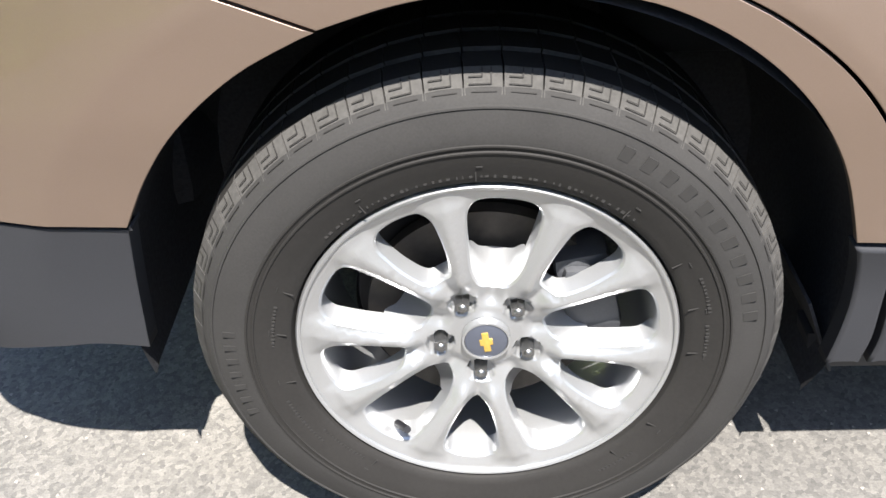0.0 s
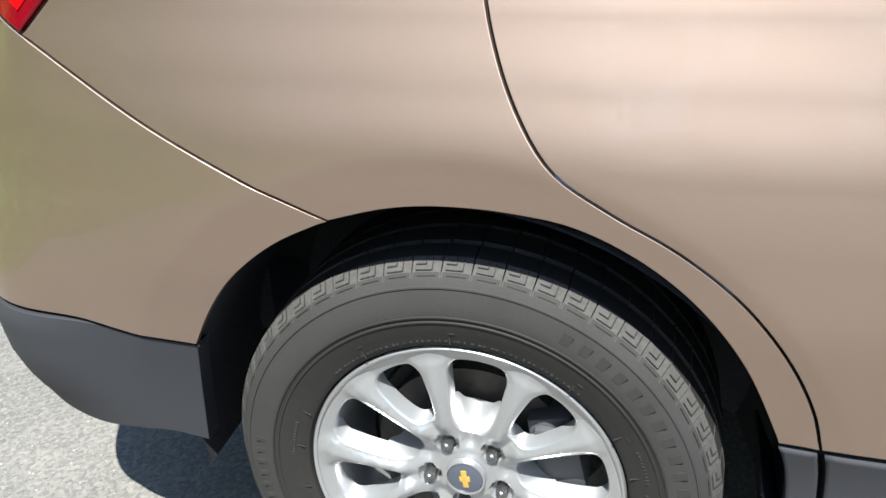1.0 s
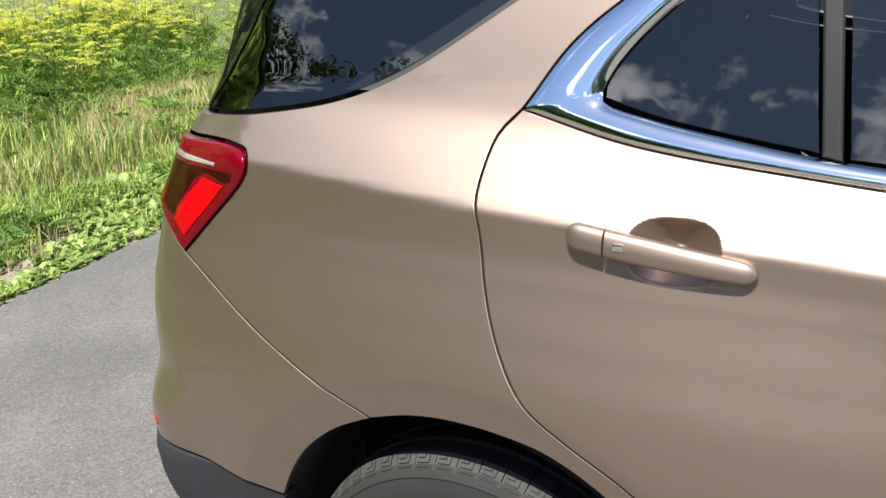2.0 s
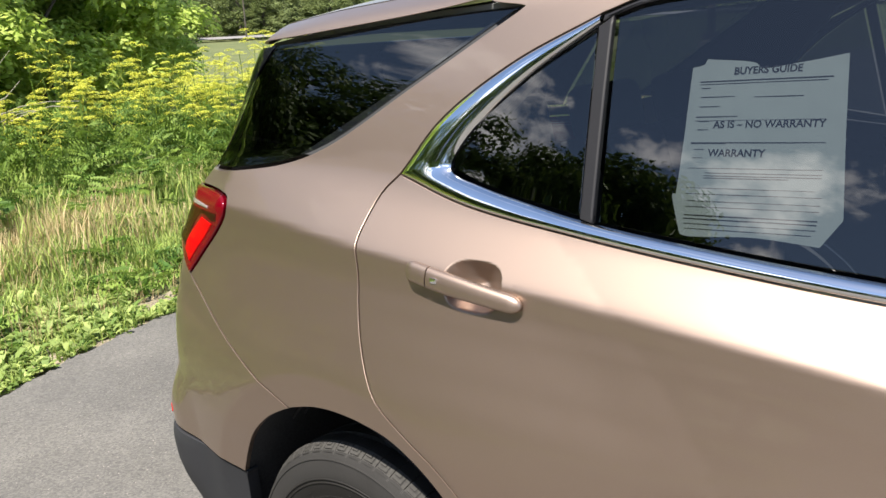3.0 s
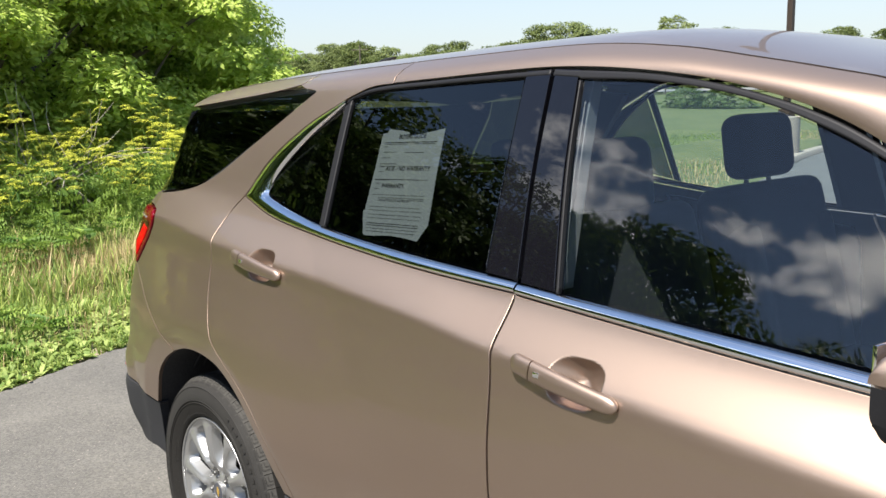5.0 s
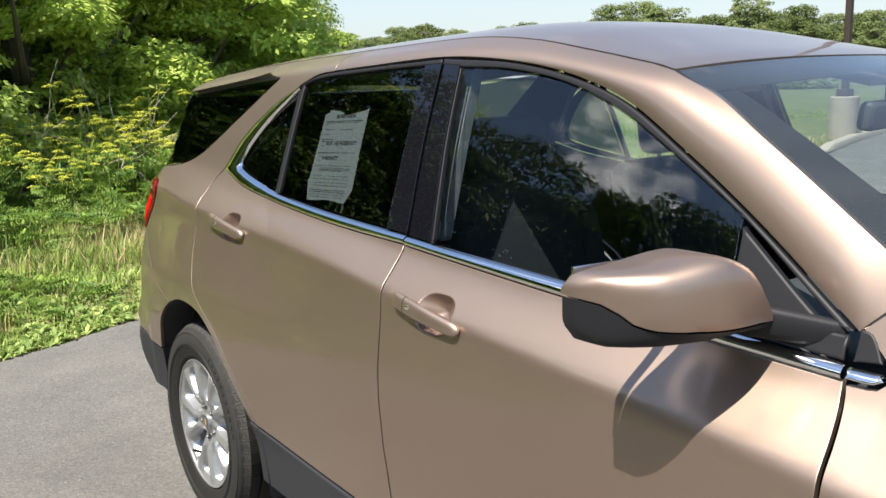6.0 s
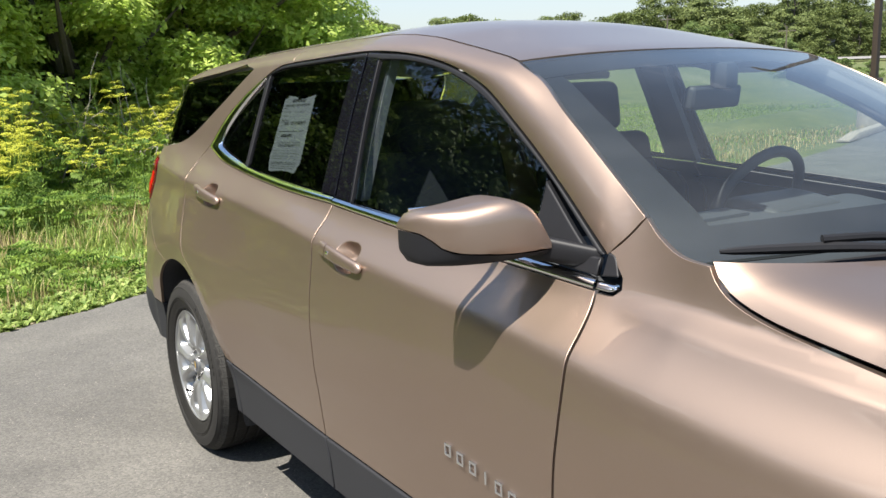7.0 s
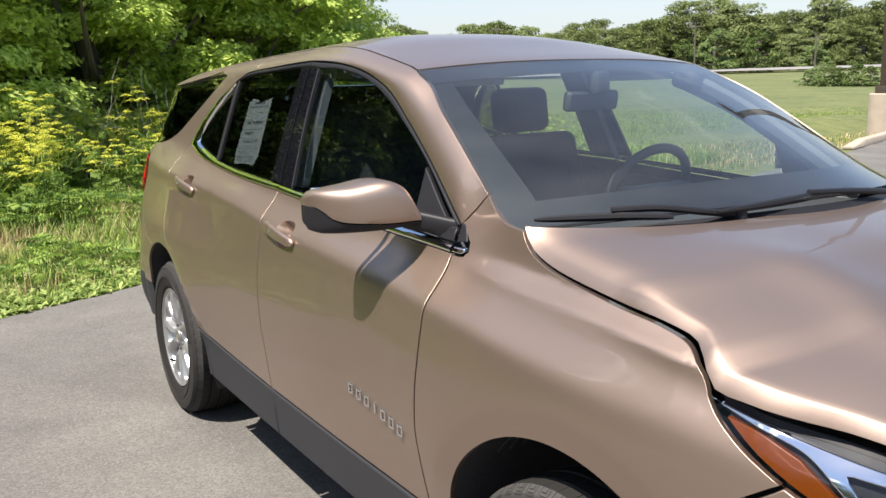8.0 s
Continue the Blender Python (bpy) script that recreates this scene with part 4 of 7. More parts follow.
# underbody
bm = bmesh.new()
box(bm, (1.43, YC, 0.36), (1.80, 1.30, 0.22), 0.05)
box(bm, (1.36, YC, 0.40), (3.9, 0.80, 0.22), 0.05)
box(bm, (-0.56, YC, 0.46), (0.30, 1.20, 0.16), 0.04)
part("underbody", bm, LINER, car)


# wheel-arch liners: a half drum, a rear lip and a lower flap
def liner(cx, cz, r, mirror):
    bm = bmesh.new()
    turn = np.radians(np.linspace(-20, 190, 60))
    edge_in = skin(cx + (r + 0.004) * np.cos(turn), cz + (r + 0.004) * np.sin(turn), -0.006)[:, 1]
    rows = [[bm.verts.new((cx + (r + 0.004) * math.cos(a), float(y), cz + (r + 0.004) * math.sin(a))) for a, y in zip(turn, edge_in)]]
    for y, rr in ((0.06, r + 0.010), (0.30, r + 0.013), (0.42, r - 0.02)):
        rows.append([bm.verts.new((cx + rr * math.cos(a), y, cz + rr * math.sin(a) + 0.004 * math.sin(9 * a))) for a in turn])
    cap = bm.verts.new((cx, 0.44, cz))
    for a, b in zip(rows, rows[1:]):
        for k in range(59):
            bm.faces.new((a[k], a[k + 1], b[k + 1], b[k]))
    for k in range(59):
        bm.faces.new((rows[-1][k], rows[-1][k + 1], cap))
    if mirror:
        bmesh.ops.transform(bm, matrix=Matrix.Translation((0, 2 * YC, 0)) @ Matrix.Diagonal((1, -1, 1, 1)), verts=bm.verts)
    ob = part("arch_liner", bm, LINER, car, "black felt wheel-arch liner")
    # ribs moulded into the liner
    for j, y in enumerate((0.10, 0.135, 0.17)):
        bm = bmesh.new()
        yy = 2 * YC - y if mirror else y
        tube(bm, [(cx + (r + 0.008) * math.cos(a), yy, cz + (r + 0.008) * math.sin(a)) for a in np.radians(np.linspace(40, 140, 30))], 0.004, 6)
        part("rib", bm, LINER, ob)


for c in (ARCH_R, ARCH_F):
    for mir in (False, True):
        liner(*c, mir)
for mir in (False, True):
    for x0, tilt in ((0.470, 0.10), (3.29, 0.12)):
        bm = bmesh.new()
        box(bm, (x0 - 0.030, 0.165, 0.290), (0.005, 0.20, 0.13), 0.002, Euler((0, -tilt - 0.30, 0)))
        if mir:
            bmesh.ops.transform(bm, matrix=Matrix.Translation((0, 2 * YC, 0)) @ Matrix.Diagonal((1, -1, 1, 1)), verts=bm.verts)
        part("splash_flap", bm, LINER, car, "black plastic splash flap")


# ---- wheels ----
def bolt_angles():
    return [radians(-97 + 72 * k) for k in range(5)]


def window_loops():
    """Ten openings in the wheel face: five wide ones between the forked spokes, five small ones inside the forks."""
    loops = []
    for k in range(5):
        a = radians(-97 + 72 * k)

        def polar(pts, mid, smooth=0.004):
            return [(r * math.cos(mid + radians(d)), r * math.sin(mid + radians(d))) for r, d in pts]
        # inside the fork
        small = polar([(0.108, 0), (0.114, -5.0), (0.140, -8.8), (0.170, -9.8), (0.190, -9.4), (0.1985, -7.4), (0.2020, 0), (0.1985, 7.4), (0.190, 9.4), (0.170, 9.8), (0.140, 8.8), (0.114, 5.0), (0.108, 0)], a)
        loops.append(small)
        # between forks
        wide = polar([(0.078, 0), (0.084, -8.5), (0.106, -12.6), (0.140, -12.6), (0.172, -11.9), (0.192, -11.0), (0.2010, -8.6), (0.2042, 0), (0.2010, 8.6), (0.192, 11.0), (0.172, 11.9), (0.140, 12.6), (0.106, 12.6), (0.084, 8.5), (0.078, 0)], a + radians(36))
        loops.append(wide)
    return [np.array(spline(lp, 0.004)[:-1]) for lp in loops]


def widen(lp, d):
    """A loop moved outward by d."""
    area = 0.5 * np.sum(lp[:, 0] * np.roll(lp[:, 1], -1) - np.roll(lp[:, 0], -1) * lp[:, 1])
    return inset(lp, -d if area > 0 else d)


def arm_ridges():
    """Where the ten arms carry their ridge: from beside a nut out to the rim."""
    for k in range(5):
        for sg in (-1, 1):
            a0, a1 = radians(-97 + 72 * k + sg * 6), radians(-97 + 72 * k + sg * 17.2)
            yield np.array((0.066 * math.cos(a0), 0.066 * math.sin(a0))), np.array((0.217 * math.cos(a1), 0.217 * math.sin(a1)))


def wheel_face():
    ring = np.array([(0.2265 * math.cos(t), 0.2265 * math.sin(t)) for t in np.linspace(0, 2 * math.pi, 140, endpoint=False)])
    edges = window_loops()
    lips = [widen(lp, 0.0045) for lp in edges]
    loops = [widen(lp, 0.0070) for lp in edges]
    g = []
    for r in np.arange(0.034, 0.223, 0.0045):
        n = max(12, int(2 * math.pi * r / 0.0048))
        g += [(r * math.cos(2 * math.pi * (k + 0.5 * (n % 2)) / n), r * math.sin(2 * math.pi * (k + 0.5 * (n % 2)) / n)) for k in range(n)]
    g = np.array(g)
    d = np.full(len(g), 9.0)
    inside = np.zeros(len(g), bool)
    for lp in loops:
        d = np.minimum(d, away(lp, g))
        inside |= within(lp, g)
    g = g[~inside & (d > 0.003)]
    for p0, p1 in arm_ridges():
        n = 44
        row = p0 + (p1 - p0) * np.linspace(0, 1, n)[:, None]
        f = np.clip(((g - p0) @ (p1 - p0)) / ((p1 - p0) @ (p1 - p0)), 0, 1)
        g = np.concatenate([g[np.linalg.norm(g - p0 - f[:, None] * (p1 - p0), axis=1) > 0.0028], row])
    cap = np.array([(0.030 * math.cos(t), 0.030 * math.sin(t)) for t in np.linspace(0, 2 * math.pi, 48, endpoint=False)])
    v, f = cdt([ring, cap, *loops], g)

    def height(p):
        r = np.hypot(p[:, 0], p[:, 1])
        y = lerp([(0.0, 0.006), (0.05, 0.008), (0.075, 0.005), (0.12, -0.001), (0.18, -0.006), (0.205, -0.008), (0.2265, -0.0105)], r)
        for a in bolt_angles():
            e = np.hypot(p[:, 0] - 0.0575 * math.cos(a), p[:, 1] - 0.0575 * math.sin(a))
            y = y + 0.016 * ease(0.0175, 0.0145, e)
        # the rim dips between the spoke ends
        ang = np.arctan2(p[:, 1], p[:, 0])
        for k in range(10):
            dd = np.abs((ang - radians(-97 + 36 * k) + math.pi) % (2 * math.pi) - math.pi)
            half = radians(11.0 if k % 2 == 0 else 15.0)
            y = y + 0.005 * ease(half, half * 0.62, dd) * ease(0.182, 0.196, r) * np.clip((0.2255 - r) / 0.022, 0, 1)
        # spokes are crowned: they fall away towards the openings
        d = np.full(len(p), 9.0)
        for lp in loops:
            d = np.minimum(d, away(lp, p))
        y = y - 0.002 * np.minimum(1, d / 0.008) * ease(0.075, 0.10, r) * ease(0.215, 0.200, r) + 0.003
        # each arm carries a sharp ridge from its nut out to the rim
        for p0, p1 in arm_ridges():
            w = p1 - p0
            f = np.clip(((p - p0) @ w) / (w @ w), 0, 1)
            off_line = np.linalg.norm(p - p0 - f[:, None] * w, axis=1)
            y = y - 0.0100 * np.maximum(0, 1 - off_line / (0.015 + 0.010 * f)) * ease(0.0, 0.22, f) * (1 - 0.75 * f ** 3)
        # a valley down the middle of each fork
        ang = np.arctan2(p[:, 1], p[:, 0])
        for k in range(5):
            dd = np.abs((ang - radians(-97 + 72 * k) + math.pi) % (2 * math.pi) - math.pi)
            y = y + 0.005 * np.exp(-(dd * r / 0.012) ** 2) * ease(0.07, 0.09, r) * ease(0.125, 0.11, r)
            de = np.abs((ang - radians(-61 + 72 * k) + math.pi) % (2 * math.pi) - math.pi)
            y = y + 0.010 * np.exp(-(de * r / 0.013) ** 2) * ease(0.042, 0.062, r) * ease(0.105, 0.09, r)
        return y

    e = 0.0008
    y = height(v)
    gx = (height(v + (e, 0)) - height(v - (e, 0))) / (2 * e)
    gz = (height(v + (0, e)) - height(v - (0, e))) / (2 * e)
    N = np.stack([gx, -np.ones(len(v)), gz], 1)
    N /= np.linalg.norm(N, axis=1)[:, None]
    verts = [np.stack([v[:, 0], y, v[:, 1]], 1)]
    norms = [N]
    faces = [tuple(t) for t in f]
    k = len(v)
    for lp, edge, foot, sgn in [(q, l2, e2, 1) for q, l2, e2 in zip(loops, lips, edges)] + [(cap, cap, cap, 1), (ring, ring, ring, -1)]:
        yy = height(lp)
        n = len(lp)
        t = np.roll(lp, -1, 0) - np.roll(lp, 1, 0)
        t /= np.linalg.norm(t, axis=1)[:, None]
        area = 0.5 * np.sum(lp[:, 0] * np.roll(lp[:, 1], -1) - np.roll(lp[:, 0], -1) * lp[:, 1])
        o = np.stack([-t[:, 1], t[:, 0]], 1) * (1 if area > 0 else -1) * sgn
        nn = np.stack([o[:, 0], np.zeros(n), o[:, 1]], 1)
        mid = nn * 0.72 + np.array((0, -0.69, 0))
        drop = 0.003 if edge is not lp else 0.0
        deep = foot - o * 0.005
        far_r = np.hypot(foot[:, 0], foot[:, 1])
        if edge is not lp and far_r.min() < 0.09:
            deep = deep + (foot / far_r[:, None]) * (0.034 * ease(0.135, 0.088, far_r))[:, None]
        if edge is not lp:
            nn = nn * 0.93 + np.array((0, -0.36, 0))
        flat = np.stack([lp[:, 0], yy, lp[:, 1]], 1)
        rim = np.stack([edge[:, 0], yy + drop, edge[:, 1]], 1)
        verts += [flat, rim, rim, np.stack([deep[:, 0], yy + 0.034, deep[:, 1]], 1)]
        norms += [mid, mid, nn, nn]
        for i in range(n):
            j = (i + 1) % n
            for s in (0, 2 * n):
                q = (k + s + i, k + s + j, k + s + n + j, k + s + n + i)
                faces.append(q if (area > 0) == (sgn > 0) else q[::-1])
        k += 4 * n
    return np.concatenate(verts), faces, np.concatenate(norms)


FACE = wheel_face()


def tyre_profile():
    """(radius, y) of the outer sidewall from bead to shoulder, with its rings."""
    return [(0.2300, 0.006), (0.2345, -0.004), (0.2375, -0.013), (0.2420, -0.0165), (0.2480, -0.0180), (0.2580, -0.0215), (0.2700, -0.0250), (0.2790, -0.0268), (0.2800, -0.0285), (0.2818, -0.0285), (0.2828, -0.0268),
            (0.2870, -0.0275), (0.2878, -0.0292), (0.2896, -0.0292), (0.2904, -0.0275), (0.2950, -0.0277), (0.3080, -0.0268), (0.3220, -0.0235), (0.3280, -0.0220), (0.3290, -0.0235), (0.3310, -0.0230), (0.3320, -0.0205), (0.3400, -0.0150)]


def wheel(x, y0, mirror):
    """A tyre on a forked-spoke alloy wheel with its nuts, valve and brake."""
    w = new("wheel")
    w.parent = car
    w.matrix_basis = Matrix.Translation((x, y0, 0.356)) @ (Matrix.Rotation(math.pi, 4, "Z") if mirror else Matrix.Identity(4))
    tagged(w, "black tyre on a silver forked-spoke alloy wheel")
    bm = bmesh.new()
    side = tyre_profile()
    inner = [(r, 0.2150 - y) for r, y in side[::-1]]
    revolve(bm, side + [(0.3450, -0.008)] + [(0.3455, 0.223)] + inner, 160)
    for face in bm.faces:
        c = face.calc_center_median()
        r = math.hypot(c.x, c.z)
        face.material_index = 1 if 0.292 < r < 0.345 else 0
    tyre = part("tyre", bm, RUBBER, w, "black tyre with dusty tread", smooth=28)
    tyre.data.materials.append(HATCH)
    # tread: shoulder blocks with grooves, then ribs
    bm = bmesh.new()
    n = 54
    for k in range(n):
        t0 = 2 * math.pi * k / n
        for (ya, ra), (yb, rb), cover, skew in (((-0.0150, 0.3400), (0.012, 0.3592), 0.955, 0.0), ((0.012, 0.3592), (0.044, 0.3615), 0.95, 0.004), ((0.055, 0.3620), (0.095, 0.3625), 0.95, 0.01), ((0.105, 0.3625), (0.145, 0.3620), 0.95, 0.01), ((0.156, 0.3615), (0.222, 0.3585), 0.95, 0.0)):
            t1 = t0 + 2 * math.pi / n * cover
            loop = [(ra, ya, t0), (ra, ya, t1), (rb, yb, t1 + skew), (rb, yb, t0 + skew)]
            top = [bm.verts.new((r * math.cos(t), y, r * math.sin(t))) for r, y, t in loop]
            low = [bm.verts.new(((r - 0.014) * math.cos(t), y + (0.004 if y < 0 else 0), (r - 0.014) * math.sin(t))) for r, y, t in loop]
            cap = bm.faces.new(top)
            cap.material_index = 0 if ya < 0.012 else 1
            for i in range(4):
                bm.faces.new((top[i], low[i], low[(i + 1) % 4], top[(i + 1) % 4]))
        # an L-shaped sipe on each shoulder block
        for (ya, ra, a), (yb, rb, b) in (((-0.006, 0.3475, 0.28), (0.010, 0.3585, 0.28)), ((-0.006, 0.3475, 0.28), (-0.006, 0.3475, 0.84)), ((0.001, 0.3525, 0.50), (0.010, 0.3585, 0.50)), ((0.001, 0.3525, 0.50), (0.001, 0.3525, 0.84)), ((-0.0125, 0.3422, 0.14), (-0.0125, 0.3422, 0.78))):
            p = []
            for (yy, rr, s) in ((ya, ra, a), (yb, rb, b)):
                t = t0 + 2 * math.pi / n * s
                p.append(Vector(((rr + 0.0008) * math.cos(t), yy - 0.0006, (rr + 0.0008) * math.sin(t))))
            d = p[1] - p[0]
            o = Vector((math.cos(t0), -0.6, math.sin(t0))).normalized()
            sx = d.cross(o).normalized() * 0.0007
            vs = [bm.verts.new(q) for q in (p[0] - sx, p[0] + sx, p[1] + sx, p[1] - sx)]
            f = bm.faces.new(vs)
            f.material_index = 1
    tread = part("tread", bm, TREAD, tyre, "worn dusty tread blocks", smooth=20)
    tread.data.materials.append(RUBBER)
    # raised marks on the sidewall: bars where the maker's lettering stands
    bm = bmesh.new()
    rng = random.Random(5)

    def bar(r, deg, lr, lt, up=0.0012, tilt=0.0):
        a = radians(deg)
        prof = tyre_profile()
        yy = np.interp(r, [p[0] for p in prof], [p[1] for p in prof])
        box(bm, (r * math.cos(a), float(yy) - up / 2, r * math.sin(a)), (lr, up, lt), 0, Euler((0, -a + tilt, 0)))
    for i in range(11):
        bar(0.3105, 62 - i * 5.2, 0.017, 0.013, 0.0014)
    for i in range(7):
        bar(0.309, 196 - i * 4.0, 0.015, 0.008, 0.0012)
    for i in range(44):
        bar(0.2475, 135 - i * 2.0 + rng.uniform(-0.4, 0.4), rng.uniform(0.002, 0.0036), rng.uniform(0.0015, 0.005), 0.0008)
    for base, r, m in ((176, 0.258, 12), (214, 0.262, 15), (228, 0.25, 14), (24, 0.266, 10), (8, 0.262, 9), (-44, 0.262, 10)):
        for i in range(m):
            bar(r, base - i * 1.25, rng.uniform(0.003, 0.005), rng.uniform(0.001, 0.0036), 0.0008)
    for deg in (157, 172, 190, 122, 92, 52, 30, 14, -2, -32, -48, 232):
        bar(0.252, deg, 0.020, 0.0012, 0.0010)
        bar(0.262, deg - 0.9, 0.0012, 0.007, 0.0010)
    tagged(part("sidewall_mark", bm, GROOVE, tyre, "raised sidewall lettering bars", smooth=0), kind="stuff")
    # rim flange and barrel
    bm = bmesh.new()
    revolve(bm, [(0.2262, 0.004), (0.2264, -0.0105), (0.2280, -0.0122), (0.2305, -0.0125), (0.2325, -0.010), (0.2330, -0.003), (0.2300, 0.006)], 128)
    part("rim_flange", bm, ALLOY, w, smooth=40)
    bm = bmesh.new()
    revolve(bm, [(0.2195, 0.0), (0.2120, 0.012), (0.2050, 0.030), (0.2000, 0.070), (0.1990, 0.14), (0.2080, 0.19), (0.2260, 0.205)], 96)
    part("barrel", bm, ALLOY, w, "silver inner barrel")
    raw("spokes", *FACE[:2], ALLOY, w, FACE[2], "silver five-fork spoke face")
    # centre cap with a plain gold mark
    bm = bmesh.new()
    revolve(bm, [(0.0, -0.0015), (0.020, -0.0010), (0.0262, 0.0005), (0.0272, 0.004)], 48)
    cap = part("centre_cap", bm, CAPGREY, w, "dark grey centre cap with a gold mark")
    bm = bmesh.new()
    revolve(bm, [(0.0268, 0.004), (0.0272, -0.001), (0.0296, -0.001), (0.0302, 0.010)], 48)
    part("cap_ring", bm, ALLOY, cap)
    bm = bmesh.new()
    box(bm, (0, -0.0018, 0), (0.0085, 0.0016, 0.030), 0.0006, Euler((0, radians(-8), 0)))
    box(bm, (0, -0.0018, 0), (0.016, 0.0014, 0.0095), 0.0006, Euler((0, radians(-8), 0)))
    part("cap_mark", bm, GOLD, cap, "plain gold cross bars")
    # nuts
    for a in bolt_angles():
        bm = bmesh.new()
        bmesh.ops.create_cone(bm, cap_ends=True, segments=6, radius1=0.0100, radius2=0.0090, depth=0.022)
        bmesh.ops.create_uvsphere(bm, u_segments=12, v_segments=6, radius=0.0062, matrix=Matrix.Translation((0, 0, 0.0085)))
        bmesh.ops.transform(bm, matrix=Matrix.Translation((0.0575 * math.cos(a), 0.015, 0.0575 * math.sin(a))) @ Matrix.Rotation(radians(90), 4, "X"), verts=bm.verts)
        part("lug_nut", bm, STEEL, w, "steel lug nut")
    # valve
    bm = bmesh.new()
    a = radians(232)
    p = Vector((0.196 * math.cos(a), 0.012, 0.196 * math.sin(a)))
    tube(bm, [p, p + Vector((0.010, -0.018, 0.012)), p + Vector((0.016, -0.030, 0.020))], [0.0055, 0.0052, 0.0050], 10)
    part("valve", bm, BLACK, w, "black rubber valve")
    # brake
    bm = bmesh.new()
    revolve(bm, [(0.0, 0.045), (0.075, 0.045), (0.078, 0.062), (0.150, 0.062), (0.150, 0.084), (0.078, 0.084)], 72)
    part("brake_disc", bm, RUST, w, "grey-brown brake disc")
    bm = bmesh.new()
    revolve(bm, [(0.05, 0.098), (0.165, 0.098), (0.168, 0.090), (0.170, 0.104)], 60)
    part("dust_shield", bm, BLACK, w)
    bm = bmesh.new()
    box(bm, (0.128, 0.066, 0.035), (0.07, 0.060, 0.13), 0.014, Euler((0, radians(-12), 0)))
    box(bm, (0.112, 0.040, 0.060), (0.035, 0.03, 0.05), 0.010)
    part("brake_caliper", bm, DASH, w, "dark brake caliper")


for wx in (WHEEL_R, WHEEL_F):
    wheel(wx, 0.0, False)
    wheel(wx, 2 * YC, True)


# ---- door mirrors ----
def mirror_housing(mir):
    flip = Matrix.Translation((0, 2 * YC, 0)) @ Matrix.Diagonal((1, -1, 1, 1)) if mir else Matrix.Identity(4)
    m = new("door_mirror")
    m.parent = car
    tagged(m, "bronze door mirror with black lower half")
    ys = np.linspace(0.092, -0.147, 22)

    def section(y, lower):
        s = (0.092 - y) / 0.239
        zt = lerp([(0, 1.190), (0.06, 1.222), (0.13, 1.252), (0.20, 1.263), (0.33, 1.2715), (0.65, 1.259), (0.90, 1.248), (0.96, 1.242), (1.0, 1.226)], s)
        zb = lerp([(0, 1.150), (0.5, 1.142), (0.9, 1.140), (0.97, 1.146), (1.0, 1.165)], s)
        zs = lerp([(0, 1.168), (0.3, 1.166), (0.75, 1.172), (0.86, 1.182), (0.94, 1.206), (1.0, 1.212)], s)
        xf = lerp([(0, 2.196), (0.3, 2.185), (0.7, 2.145), (0.92, 2.085), (1.0, 2.025)], s)
        xr = lerp([(0, 2.06), (0.3, 2.035), (0.7, 2.005), (1.0, 1.990)], s)
        zc, hz, xc, hx = (zt + zb) / 2, (zt - zb) / 2, (xf + xr) / 2, (xf - xr) / 2
        pts = []
        for a in np.linspace(0, 2 * math.pi, 40, endpoint=False):
            c, d = math.cos(a), math.sin(a)
            px = xc + hx * math.copysign(abs(c) ** (0.46 if c > 0 else 0.3), c)
            pz = zc + hz * math.copysign(abs(d) ** 0.52, d)
            if lower:
                pz = min(pz, zs - 0.003)
                px = px - 0.004 * (1 if c > 0 else -1) * (abs(c) > 0.3)
            else:
                pz = max(pz, zs)
            pts.append((float(px), float(y), float(pz)))
        return pts
    for lower, name, mat, lab in ((False, "cap", PAINT, "bronze painted cap"), (True, "base", BLACK, "black lower shell")):
        bm = bmesh.new()
        rings = [[bm.verts.new(p) for p in section(y, lower)] for y in ys]
        for a, b in zip(rings, rings[1:]):
            for k in range(40):
                bm.faces.new((a[k], a[(k + 1) % 40], b[(k + 1) % 40], b[k]))
        bm.faces.new(rings[0])
        bm.faces.new(rings[-1][::-1])
        bmesh.ops.transform(bm, matrix=flip, verts=bm.verts)
        part(name, bm, mat, m, lab, smooth=42)
    bm = bmesh.new()
    box(bm, (1.992, -0.02, 1.205), (0.006, 0.19, 0.085), 0.002, Euler((0, 0, radians(-6))))
    bmesh.ops.transform(bm, matrix=flip, verts=bm.verts)
    part("mirror_glass", bm, CHROME, m, "mirror glass")
    # arm to the sail panel
    bm = bmesh.new()
    prof = []
    for s in np.linspace(0, 1, 8):
        c = Vector((2.135, 0.085, 1.165)).lerp(Vector((2.235, 0.150, 1.150)), s)
        ring = []
        for a in np.linspace(0, 2 * math.pi, 18, endpoint=False):
            ca, sa = math.cos(a), math.sin(a)
            ring.append(bm.verts.new(c + Vector((0.048 * math.copysign(abs(ca) ** 0.6, ca), 0, (0.028 - 0.004 * s) * math.copysign(abs(sa) ** 0.6, sa)))))
        prof.append(ring)
    for a, b in zip(prof, prof[1:]):
        for k in range(18):
            bm.faces.new((a[k], a[(k + 1) % 18], b[(k + 1) % 18], b[k]))
    bm.faces.new(prof[0])
    bm.faces.new(prof[-1][::-1])
    bmesh.ops.transform(bm, matrix=flip, verts=bm.verts)
    part("arm", bm, BLACK, m, "black mirror arm", smooth=45)


mirror_housing(False)
mirror_housing(True)

